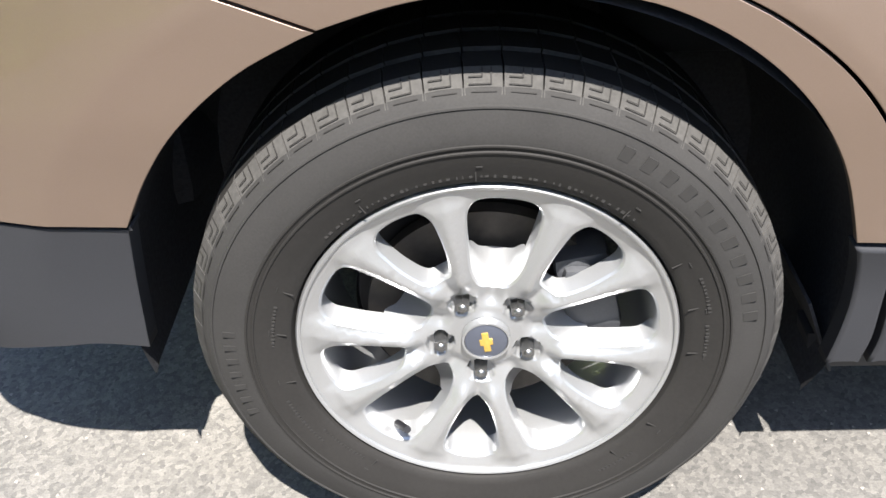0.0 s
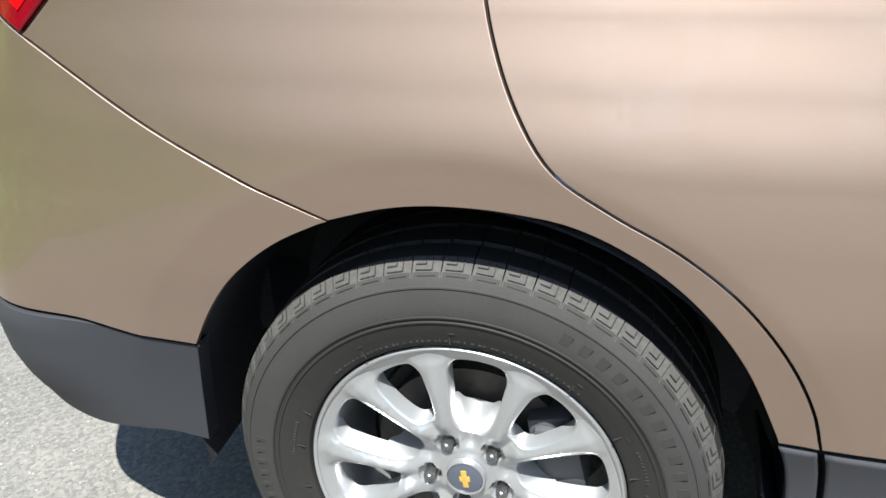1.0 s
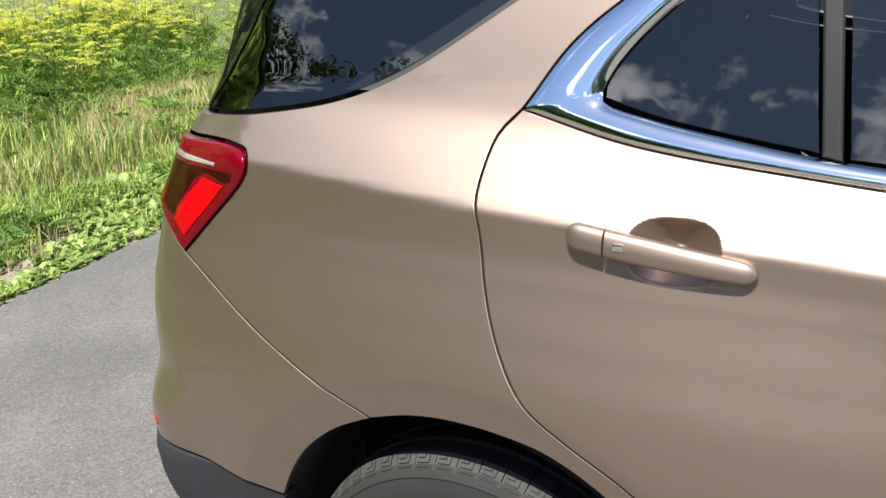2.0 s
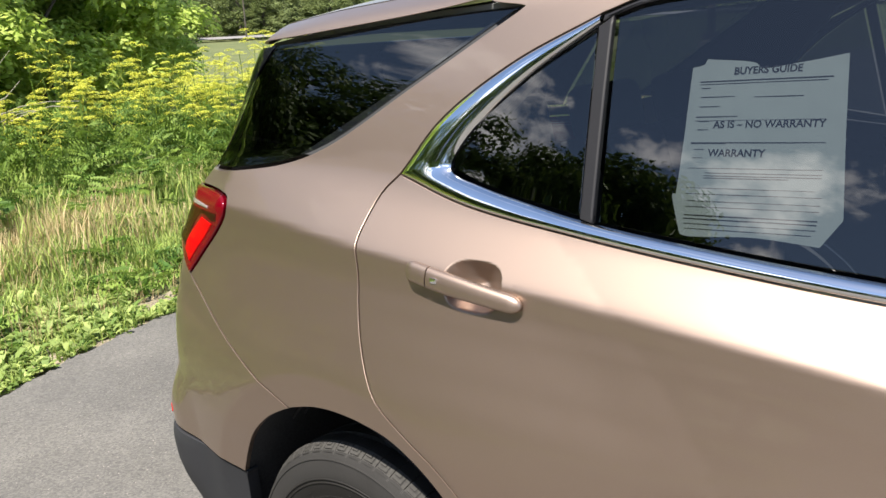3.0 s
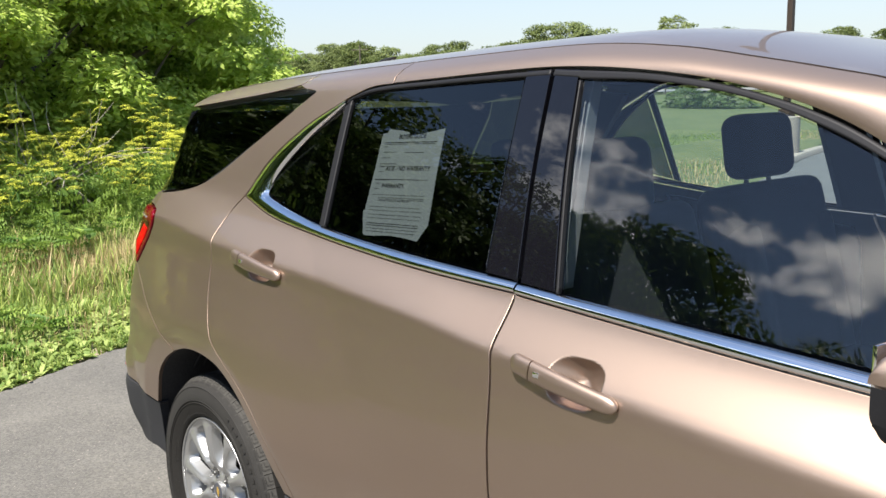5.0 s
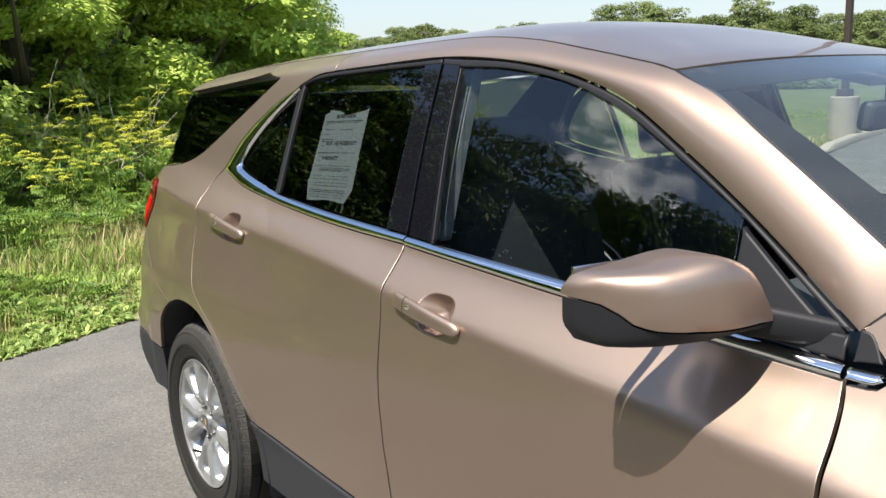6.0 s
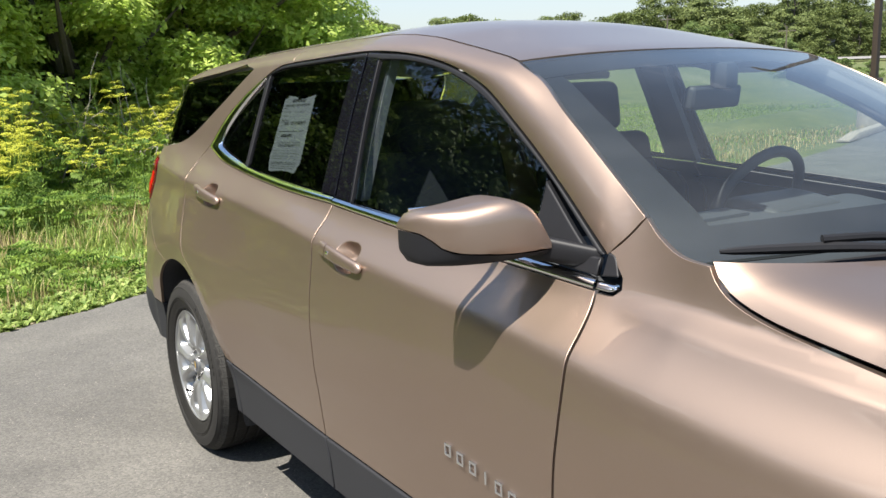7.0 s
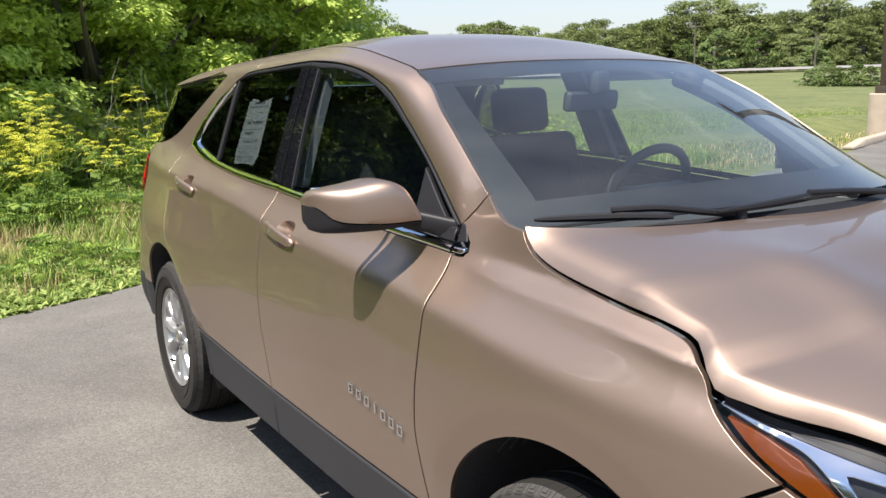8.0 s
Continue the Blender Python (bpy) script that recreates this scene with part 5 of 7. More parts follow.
# ---- model badge: seven chrome bars ----
for mir in (False,):
    bar_u = np.linspace(1.945, 2.238, 7)
    for i, u in enumerate(bar_u):
        bm = bmesh.new()
        p = skin(u, 0.672 - 0.09 * (u - 1.945), 0.003)
        h = 0.030
        if i == 3:
            box(bm, p, (0.007, 0.005, h), 0.001)
        else:
            for sg in (-1, 1):
                box(bm, p + np.array((0.0105 * sg, 0, 0)), (0.006, 0.005, h), 0.001)
                box(bm, p + np.array((0.0, 0, sg * (h / 2 - 0.003))), (0.015, 0.005, 0.006), 0.001)
        part("badge_bar", bm, CHROME, car, "raised chrome badge mark")


# ---- notice taped inside the rear door glass ----
notice = thing("window_notice", (0, 0, 0), "crumpled white printed sales notice taped inside the tinted rear door glass", "notice")
PAPER = material("notice_paper", (0.46, 0.53, 0.51), rough=0.9, spread=0.06, grain=30, large=9)
INK = material("black_print", (0.03, 0.03, 0.04), rough=0.8, spread=0.1)
wrinkle = lambda u, z: 0.0003 * np.sin(31 * u + 17 * z) * np.sin(43 * z - 11 * u) + 0.0001 * np.sin(120 * u + 60 * z)
shell("sheet", outline([(0.642, 1.212), (0.646, 1.206), (0.76, 1.212), (0.850, 1.209)], [(0.850, 1.209), (0.874, 1.246)], [(0.874, 1.246), (0.858, 1.35), (0.842, 1.461)],
      [(0.842, 1.461), (0.78, 1.450), (0.722, 1.443), (0.715, 1.449), (0.637, 1.456)], [(0.637, 1.456), (0.634, 1.448), (0.616, 1.444)], [(0.616, 1.444), (0.626, 1.30), (0.627, 1.262)], [(0.627, 1.262), (0.622, 1.262), (0.642, 1.212)], step=0.008) - (0.008, 0),
      PAPER, notice, push=-0.019, depth=0.0004, step=0.016, lip=0.0005, gap=0, bulge=wrinkle, label="crumpled white sheet")


def on_sheet(u, z, out):
    """A frame lying on the sheet: along the car, up the glass, outward."""
    u -= 0.017
    p = Vector(skin(u, z, out))
    up = (Vector(skin(u, z + 0.01, out)) - p).normalized()
    along = (Vector(skin(u + 0.01, z, out)) - p).normalized()
    along = (along + up * 0.045).normalized()
    up = (up - along * up.dot(along)).normalized()
    return Matrix.Translation(p) @ Matrix((along, up, along.cross(up))).transposed().to_4x4()


def print_line(text, u, z, size):
    cu = bpy.data.curves.new("print_line", "FONT")
    cu.body, cu.size, cu.offset, cu.extrude = text, size, 0.00035, 0.0001
    cu.materials.append(INK)
    ob = new("print_line", cu)
    ob.parent = notice
    ob.matrix_basis = on_sheet(u, z, -0.01845)


print_line("BUYERS GUIDE", 0.692, 1.434, 0.0150)
print_line("AS IS \u2013 NO WARRANTY", 0.676, 1.358, 0.0152)
print_line("WARRANTY", 0.676, 1.318, 0.0152)


def rule(u0, u1, z, h=0.0012):
    bm = bmesh.new()
    box(bm, (0, 0, 0), (u1 - u0, h, 0.0003))
    ob = part("printed_rule", bm, INK, notice, smooth=0)
    ob.matrix_basis = on_sheet((u0 + u1) / 2, z, -0.0185)


for u0, u1, z, h in ((0.642, 0.836, 1.427, 0.0016), (0.642, 0.830, 1.423, 0.0008), (0.646, 0.66, 1.414, 0.0012), (0.648, 0.70, 1.402, 0.001), (0.73, 0.80, 1.404, 0.001), (0.648, 0.68, 1.388, 0.001), (0.646, 0.71, 1.374, 0.0012), (0.646, 0.836, 1.371, 0.0006),
                 (0.646, 0.842, 1.340, 0.0012), (0.646, 0.70, 1.336, 0.001), (0.648, 0.845, 1.304, 0.0007), (0.676, 0.845, 1.298, 0.001), (0.676, 0.845, 1.294, 0.001), (0.676, 0.80, 1.290, 0.001), (0.652, 0.84, 1.276, 0.0007), (0.652, 0.85, 1.268, 0.0007),
                 (0.655, 0.85, 1.258, 0.0007), (0.655, 0.85, 1.250, 0.0007), (0.656, 0.85, 1.238, 0.0014), (0.656, 0.85, 1.233, 0.0014), (0.658, 0.85, 1.226, 0.0008), (0.66, 0.845, 1.219, 0.0008)):
    rule(u0, u1, z, h)
for zb in (1.361, 1.321):
    for du, dz, w, h in ((0.0, 0.006, 0.016, 0.0008), (0.0, -0.006, 0.016, 0.0008)):
        rule(0.652 + du, 0.652 + du + w, zb + dz, h)


# ---- wipers ----
def wiper(blade, arm):
    """A jointed arm on a pivot, and a blade lying along the foot of the screen."""
    w = new("wiper")
    w.parent = car
    tagged(w, "black windscreen wiper")
    line = spline([Vector(p) for p in blade], 0.02)
    n = len(line)
    bm = bmesh.new()
    tube(bm, line, [0.004 + 0.006 * math.sin(math.pi * min(1, max(0, i / (n - 1)))) ** 0.5 for i in range(n)], 8)
    part("blade", bm, BLACK, w)
    bm = bmesh.new()
    tube(bm, spline([Vector(p) for p in arm], 0.02), 0.008, 8)
    part("arm", bm, BLACK, w)
    bm = bmesh.new()
    bmesh.ops.create_cone(bm, cap_ends=True, segments=16, radius1=0.02, radius2=0.016, depth=0.025, matrix=Matrix.Translation(arm[-1]))
    part("pivot", bm, BLACK, w)


wiper([(2.535, 0.19, 1.199), (2.60, 0.27, 1.203), (2.675, 0.35, 1.207), (2.735, 0.42, 1.205)], [(2.645, 0.32, 1.220), (2.70, 0.41, 1.222), (2.745, 0.50, 1.210), (2.76, 0.60, 1.195)])
wiper([(2.762, 0.53, 1.208), (2.785, 0.70, 1.216), (2.780, 0.87, 1.222), (2.745, 1.03, 1.226)], [(2.790, 0.80, 1.230), (2.800, 0.95, 1.222), (2.790, 1.12, 1.205), (2.77, 1.25, 1.190)])

# ---- cabin ----
cabin = bmesh.new()
box(cabin, (1.42, YC, 0.50), (1.80, 1.45, 0.10), 0.03)
box(cabin, (0.2, YC, 0.58), (1.5, 0.80, 0.10), 0.03)
part("cabin_floor", cabin, CLOTH, car, "dark carpeted cabin floor")
us2 = np.linspace(-0.55, 1.74, 24)
e2 = skin(us2, lerp(ROOF, us2) - 0.012, -0.03)
loft("headliner", across([tuple(p) for p in e2], [0.03] * 24), HEADLINER, car, depth=0.01, label="pale grey headliner")
for mir in (False, True):
    for nm, lo_u, hi_u in (("door_panel", 0.47, 1.16), ("door_panel", 1.25, 2.24)):
        shell(nm, outline([(lo_u, 0.50), (hi_u, 0.50)], [(hi_u, 0.50), (hi_u, float(lerp(BELT, hi_u)) - 0.035)], [(hi_u, float(lerp(BELT, hi_u)) - 0.035), (lo_u, float(lerp(BELT, lo_u)) - 0.035)], [(lo_u, float(lerp(BELT, lo_u)) - 0.035), (lo_u, 0.50)]), DASH, car, push=-0.075, depth=0.02, step=0.05, mirror=mir)
    shell("pillar_lining", outline([(1.115, 1.165), (1.275, 1.16)], [(1.275, 1.16), (1.21, 1.58)], [(1.21, 1.58), (1.07, 1.58)], [(1.07, 1.58), (1.115, 1.165)]), PILLARGREY, car, push=-0.045, depth=0.03, step=0.05, mirror=mir, label="grey pillar lining")
    shell("pillar_lining", outline([(-0.30, 1.27), (0.12, 1.25)], [(0.12, 1.25), (0.40, 1.53)], [(0.40, 1.53), (0.20, 1.55)], [(0.20, 1.55), (-0.30, 1.27)]), DASH, car, push=-0.05, depth=0.03, step=0.05, mirror=mir)
    ap = [tuple(np.array(p) * (1, 1, 1)) for p in ws_edge]
    bm = bmesh.new()
    pts = [(p[0] - 0.03, (2 * YC - p[1] - 0.05) if mir else p[1] + 0.05, p[2] - 0.035) for p in ap]
    tube(bm, pts, 0.042, 10)
    part("pillar_lining", bm, DASH, car, "dark windscreen pillar lining")
bm = bmesh.new()
box(bm, (-0.45, YC, 0.80), (0.06, 1.2, 0.6), 0.02)
part("boot_trim", bm, DASH, car)
bm = bmesh.new()
box(bm, (2.12, YC, 0.99), (0.52, 1.42, 0.20), 0.07, Euler((0, radians(6), 0)), 4)
box(bm, (1.90, YC + 0.36, 1.075), (0.20, 0.34, 0.10), 0.04, Euler((0, radians(8), 0)), 4)
box(bm, (1.92, YC, 1.04), (0.10, 0.26, 0.16), 0.02)
box(bm, (2.34, YC, 1.06), (0.30, 1.36, 0.10), 0.04, Euler((0, radians(-4), 0)), 3)
part("dashboard", bm, DASH, car, "dark grey dashboard", smooth=45)
# steering wheel
bm = bmesh.new()
prof = []
for k in range(40):
    a = 2 * math.pi * k / 40
    c = Vector((0, 0.185 * math.cos(a), 0.185 * math.sin(a)))
    o = Vector((0, math.cos(a), math.sin(a)))
    prof.append([bm.verts.new(c + o * 0.017 * math.cos(b) + Vector((1, 0, 0)) * 0.017 * math.sin(b)) for b in np.linspace(0, 2 * math.pi, 10, endpoint=False)])
for k in range(40):
    for j in range(10):
        bm.faces.new((prof[k][j], prof[k][(j + 1) % 10], prof[(k + 1) % 40][(j + 1) % 10], prof[(k + 1) % 40][j]))
box(bm, (0.02, 0, -0.02), (0.05, 0.16, 0.13), 0.025)
for yy in (-0.12, 0.12):
    box(bm, (0.015, yy, -0.01), (0.02, 0.13, 0.035), 0.008)
bmesh.ops.transform(bm, matrix=Matrix.Translation((1.78, 1.25, 1.09)) @ Matrix.Rotation(radians(25), 4, "Y"), verts=bm.verts)
part("steering_wheel", bm, DASH, car, "dark steering wheel", smooth=45)
# rear-view mirror and its bracket
bm = bmesh.new()
box(bm, (1.93, 0.87, 1.435), (0.035, 0.24, 0.062), 0.016, Euler((0, radians(8), radians(10))), 3)
box(bm, (1.965, YC, 1.49), (0.06, 0.05, 0.07), 0.015)
part("rear_view_mirror", bm, DASH, car, "dark rear-view mirror")
for yy in (0.50, 1.24):
    bm = bmesh.new()
    box(bm, (1.70, yy, 1.515), (0.15, 0.30, 0.02), 0.008, Euler((0, radians(12), 0)))
    part("sun_visor", bm, HEADLINER, car)


def seat(y, x=1.08, width=0.50, lean=-14, drop=0.0):
    s = new("seat")
    s.parent = car
    tagged(s, "dark grey cloth seat with headrest")
    bm = bmesh.new()
    box(bm, (x + 0.30, y, 0.72), (0.54, width, 0.16), 0.06, Euler((0, radians(-6), 0)), 4)
    part("cushion", bm, CLOTH, s, smooth=50)
    bm = bmesh.new()
    box(bm, (x + 0.02, y, 1.00), (0.15, width, 0.56), 0.06, Euler((0, radians(lean), 0)), 4)
    for dy in (-1, 1):
        box(bm, (x + 0.05, y + dy * (width / 2 - 0.05), 0.96), (0.13, 0.10, 0.44), 0.045, Euler((0, radians(lean), 0)), 4)
    part("backrest", bm, CLOTH, s, smooth=50)
    bm = bmesh.new()
    box(bm, (x - 0.055, y, 1.375 - drop), (0.105, 0.255, 0.185), 0.05, Euler((0, radians(lean + 6), 0)), 5)
    part("headrest", bm, CLOTH, s, smooth=60)
    for dy in (-0.06, 0.06):
        bm = bmesh.new()
        tube(bm, [(x - 0.05, y + dy, 1.20), (x - 0.055, y + dy, 1.33)], 0.007, 8)
        part("headrest_post", bm, STEEL, s)


seat(YC - 0.38, 1.15, drop=0.035)
seat(YC + 0.38)
rear_seat = new("rear_seat")
rear_seat.parent = car
tagged(rear_seat, "dark grey cloth rear bench")
bm = bmesh.new()
box(bm, (0.42, YC, 0.70), (0.52, 1.30, 0.18), 0.07, None, 4)
part("cushion", bm, CLOTH, rear_seat, smooth=50)
for yy, wd in ((YC - 0.40, 0.46), (YC, 0.30), (YC + 0.40, 0.46)):
    bm = bmesh.new()
    box(bm, (0.14, yy, 0.98), (0.14, wd, 0.56), 0.05, Euler((0, radians(-18), 0)), 4)
    part("backrest", bm, CLOTH, rear_seat, smooth=50)
    bm = bmesh.new()
    box(bm, (0.04, yy, 1.30), (0.09, 0.24, 0.14), 0.04, Euler((0, radians(-12), 0)), 4)
    part("headrest", bm, CLOTH, rear_seat, smooth=60)


# ---- ground ----
def leafy(name, dark, light, rough=0.6, through=0.35):
    """Foliage: every leaf has its own green, and lets some light through."""
    m = bpy.data.materials.new(name)
    m.use_nodes = True
    n, l = m.node_tree.nodes, m.node_tree.links
    b = n["Principled BSDF"]
    b.inputs["Roughness"].default_value = rough
    b.inputs["Specular IOR Level"].default_value = 0.3
    geo = n.new("ShaderNodeNewGeometry")
    ramp = n.new("ShaderNodeValToRGB")
    ramp.color_ramp.elements[0].color, ramp.color_ramp.elements[1].color = (*dark, 1), (*light, 1)
    l.new(geo.outputs["Random Per Island"], ramp.inputs["Fac"])
    l.new(ramp.outputs["Color"], b.inputs["Base Color"])
    tr, mx = n.new("ShaderNodeBsdfTranslucent"), n.new("ShaderNodeMixShader")
    l.new(ramp.outputs["Color"], tr.inputs["Color"])
    mx.inputs["Fac"].default_value = through
    l.new(b.outputs[0], mx.inputs[1])
    l.new(tr.outputs[0], mx.inputs[2])
    l.new(mx.outputs[0], n["Material Output"].inputs["Surface"])
    return m


ASPHALT = material("worn_asphalt", (0.150, 0.146, 0.138), rough=0.95, spread=0.28, grain=260, large=1.7, bump=0.003)
n, l = ASPHALT.node_tree.nodes, ASPHALT.node_tree.links
chips = n.new("ShaderNodeTexVoronoi")
chips.inputs["Scale"].default_value = 140
tint = n.new("ShaderNodeValToRGB")
tint.color_ramp.elements[0].color, tint.color_ramp.elements[1].color = (0.16, 0.157, 0.152, 1), (0.55, 0.53, 0.50, 1)
blend = n.new("ShaderNodeMix")
blend.data_type, blend.blend_type = "RGBA", "OVERLAY"
blend.inputs["Factor"].default_value = 0.75
pc = n.new("ShaderNodeTexCoord")
l.new(pc.outputs["Object"], chips.inputs["Vector"])
l.new(chips.outputs["Color"], tint.inputs["Fac"])
old = n["Principled BSDF"].inputs["Base Color"].links[0].from_socket
l.new(old, blend.inputs["A"])
l.new(tint.outputs["Color"], blend.inputs["B"])
stain = n.new("ShaderNodeTexNoise")
stain.inputs["Scale"].default_value, stain.inputs["Detail"].default_value, stain.inputs["Roughness"].default_value = 1.1, 9, 0.68
worn = n.new("ShaderNodeValToRGB")
worn.color_ramp.elements[0].position, worn.color_ramp.elements[1].position = 0.42, 0.60
worn.color_ramp.elements[0].color, worn.color_ramp.elements[1].color = (0.88, 0.88, 0.885, 1), (1.06, 1.055, 1.045, 1)
over = n.new("ShaderNodeMix")
over.data_type, over.blend_type = "RGBA", "MULTIPLY"
over.inputs["Factor"].default_value = 1.0
l.new(pc.outputs["Object"], stain.inputs["Vector"])
l.new(stain.outputs["Fac"], worn.inputs["Fac"])
l.new(blend.outputs["Result"], over.inputs["A"])
l.new(worn.outputs["Color"], over.inputs["B"])
l.new(over.outputs["Result"], n["Principled BSDF"].inputs["Base Color"])
MEADOW = material("meadow", (0.060, 0.098, 0.022), rough=1.0, spread=0.3, grain=3.5, large=0.35, second=(0.15, 0.155, 0.055), bump=0.05)
CONCRETE = material("concrete", (0.34, 0.285, 0.225), rough=0.9, spread=0.15, grain=60, large=4, bump=0.002)
ROADWAY = material("pale_road", (0.21, 0.20, 0.19), rough=0.9, spread=0.1, grain=3)
BRONZE = material("dark_bronze_pole", (0.05, 0.036, 0.03), rough=0.5, spread=0.1)
GRASS = leafy("grass_blade", (0.085, 0.16, 0.03), (0.40, 0.48, 0.12), through=0.3)
STRAW = leafy("dry_grass", (0.36, 0.27, 0.12), (0.66, 0.52, 0.29), through=0.25)
PLANTAIN = leafy("plantain_leaf", (0.13, 0.215, 0.045), (0.42, 0.50, 0.16), through=0.35)
SOIL = material("sandy_soil", (0.10, 0.075, 0.05), rough=1.0, spread=0.4, grain=90, large=2.2, bump=0.004, second=(0.42, 0.36, 0.25))
LEAF = leafy("tree_leaf", (0.36, 0.49, 0.09), (0.64, 0.74, 0.21), through=0.52)
LEAF2 = leafy("dark_tree_leaf", (0.23, 0.35, 0.06), (0.47, 0.60, 0.14), through=0.52)
FARLEAF = leafy("far_leaf", (0.08, 0.112, 0.036), (0.235, 0.28, 0.095))
WEEDLEAF = leafy("weed_leaf", (0.065, 0.15, 0.024), (0.28, 0.39, 0.075), through=0.35)
YELLOW = leafy("yellow_umbel", (0.48, 0.50, 0.05), (0.74, 0.74, 0.14), through=0.3)
BARK = material("bark", (0.10, 0.085, 0.07), rough=0.95, spread=0.3, grain=30, bump=0.004)
GREYMETAL = material("grey_sign_metal", (0.30, 0.31, 0.32), rough=0.6, metal=0.4, spread=0.1)
TWIG = material("dead_twig", (0.32, 0.29, 0.25), rough=0.9, spread=0.2, grain=60)

EDGE = [(-1.9, -14.0), (-2.05, -4.0), (-2.30, -1.2), (-2.42, -0.58), (-2.64, -0.08), (-2.82, 0.3), (-3.04, 0.75), (-3.24, 1.3), (-3.36, 2.2), (-3.7, 4.5), (-4.55, 9.0), (-5.75, 13.0), (-6.60, 15.3), (-7.45, 17.6), (-8.05, 19.6), (-9.3, 24), (-12, 31), (-18, 46)]
rng = random.Random(11)
bm = bmesh.new()
far = [-900, -400, -200, -160, -140, -120, -100, -80, -65, -50, -34, -24, -17, -12, -8, -5, -2, 2, 6, 12, 20, 34, 60, 120, 400, 900]


def rise(x, y):
    """Height of the meadow: level by the car, a low mound by the lamp, a slow swell far off."""
    d = math.hypot(x + 2, y)
    mound = 0.36 * math.exp(-(((x + 10.1) / 1.15) ** 2 + ((y - 18.8) / 3.4) ** 2))
    return -0.02 + mound + (0.0 if d < 30 else 0.0125 * min(d - 30, 120))


xs = sorted(set(far + [-10.1 + 0.5 * i for i in range(-5, 6)]))
ys2 = sorted(set(far + [18.4 + 1.1 * i for i in range(-4, 5)] + [30, 40, 50, 70, 80, 90, 100, 110, 130, 145, 160, 200]))
gv = [[bm.verts.new((x, y, rise(x, y))) for y in ys2] for x in xs]
for i in range(len(xs) - 1):
    for j in range(len(ys2) - 1):
        bm.faces.new((gv[i][j], gv[i + 1][j], gv[i + 1][j + 1], gv[i][j + 1]))
tagged(part("ground", bm, MEADOW), "rough green meadow reaching to the tree line", "ground", kind="structure")
bm = bmesh.new()
line = []
for p in spline(EDGE, 0.07):
    w = 0.022 if p[1] < 6 else 0.01
    line.append((p[0] + rng.uniform(-w, w) + 0.03 * noise.noise(Vector((p[0] * 3, p[1] * 3, 0))), p[1] + rng.uniform(-w, w)))
top = [bm.verts.new((x, y, 0.004)) for x, y in line]
low = [bm.verts.new((x - 0.02, y, -0.03)) for x, y in line]
rest = [bm.verts.new((x, y, 0.004)) for x, y in ((40, 46), (40, -14))]
bm.faces.new(top + rest)
for i in range(len(top) - 1):
    bm.faces.new((top[i], top[i + 1], low[i + 1], low[i]))
bmesh.ops.triangulate(bm, faces=[f for f in bm.faces if len(f.verts) > 4])
tagged(part("road", bm, ASPHALT), "weathered grey asphalt drive with a crumbled edge", "road", kind="structure")
# loose grit and a few twigs on the asphalt
v, f = [], []
for _ in range(2600):
    x, y = rng.uniform(-3.0, 1.2), rng.uniform(-1.2, 1.8)
    if x < np.interp(y, [p[1] for p in EDGE], [p[0] for p in EDGE]) + 0.02:
        continue
    s = rng.uniform(0.0015, 0.0045)
    k = len(v)
    a = rng.uniform(0, 6.28)
    v += [(x + s * math.cos(a + t), y + s * math.sin(a + t), 0.004) for t in (0, 2.1, 4.2)] + [(x, y, 0.004 + s * 0.8)]
    f += [(k, k + 1, k + 3), (k + 1, k + 2, k + 3), (k + 2, k, k + 3)]
tagged(raw("grit", v, f, material("grit_stone", (0.24, 0.22, 0.20), rough=0.95, spec=0.1)), "scattered pale grit on the asphalt", "grit", kind="stuff")

# kerb round the drive's far end
bm = bmesh.new()
kl = spline([(-6.30, 14.25), (-6.65, 15.3), (-7.10, 16.5), (-7.50, 17.6), (-8.1, 19.6), (-9.35, 24), (-12.05, 31)], 0.3)
prev = None
for p, q in zip(kl, kl[1:] + [2 * kl[-1] - kl[-2]]):
    d = (q - p) / np.linalg.norm(q - p)
    nrm = np.array((-d[1], d[0]))
    low = min(1.0, 0.25 + 0.9 * float(np.linalg.norm(p - kl[0])))
    ring = [bm.verts.new((p[0] + nrm[0] * o, p[1] + nrm[1] * o, z * low)) for o, z in ((-0.02, 0.0), (-0.005, 0.09), (0.02, 0.12), (0.19, 0.125), (0.21, 0.10), (0.22, 0.0))]
    if prev:
        for k in range(5):
            bm.faces.new((prev[k], prev[k + 1], ring[k + 1], ring[k]))
    else:
        bm.faces.new(ring)
    prev = ring
tagged(part("kerb", bm, CONCRETE), "pale concrete kerb", "kerb", kind="structure")
# far road
bm = bmesh.new()
prev = None
for s in np.linspace(-150, 150, 61):
    p = Vector((4 - 84 + 0.72 * s, 84 + 0.69 * s, 0))
    o = Vector((-0.69, 0.72, 0))
    pair = [bm.verts.new((q.x, q.y, rise(q.x, q.y) + h)) for q, h in ((p - o * 3, 0.35), (p + o * 4, 0.55))]
    if prev:
        bm.faces.new((prev[0], pair[0], pair[1], prev[1]))
    prev = pair
tagged(part("road", bm, ROADWAY), "pale far road across the meadow", "road", kind="structure")

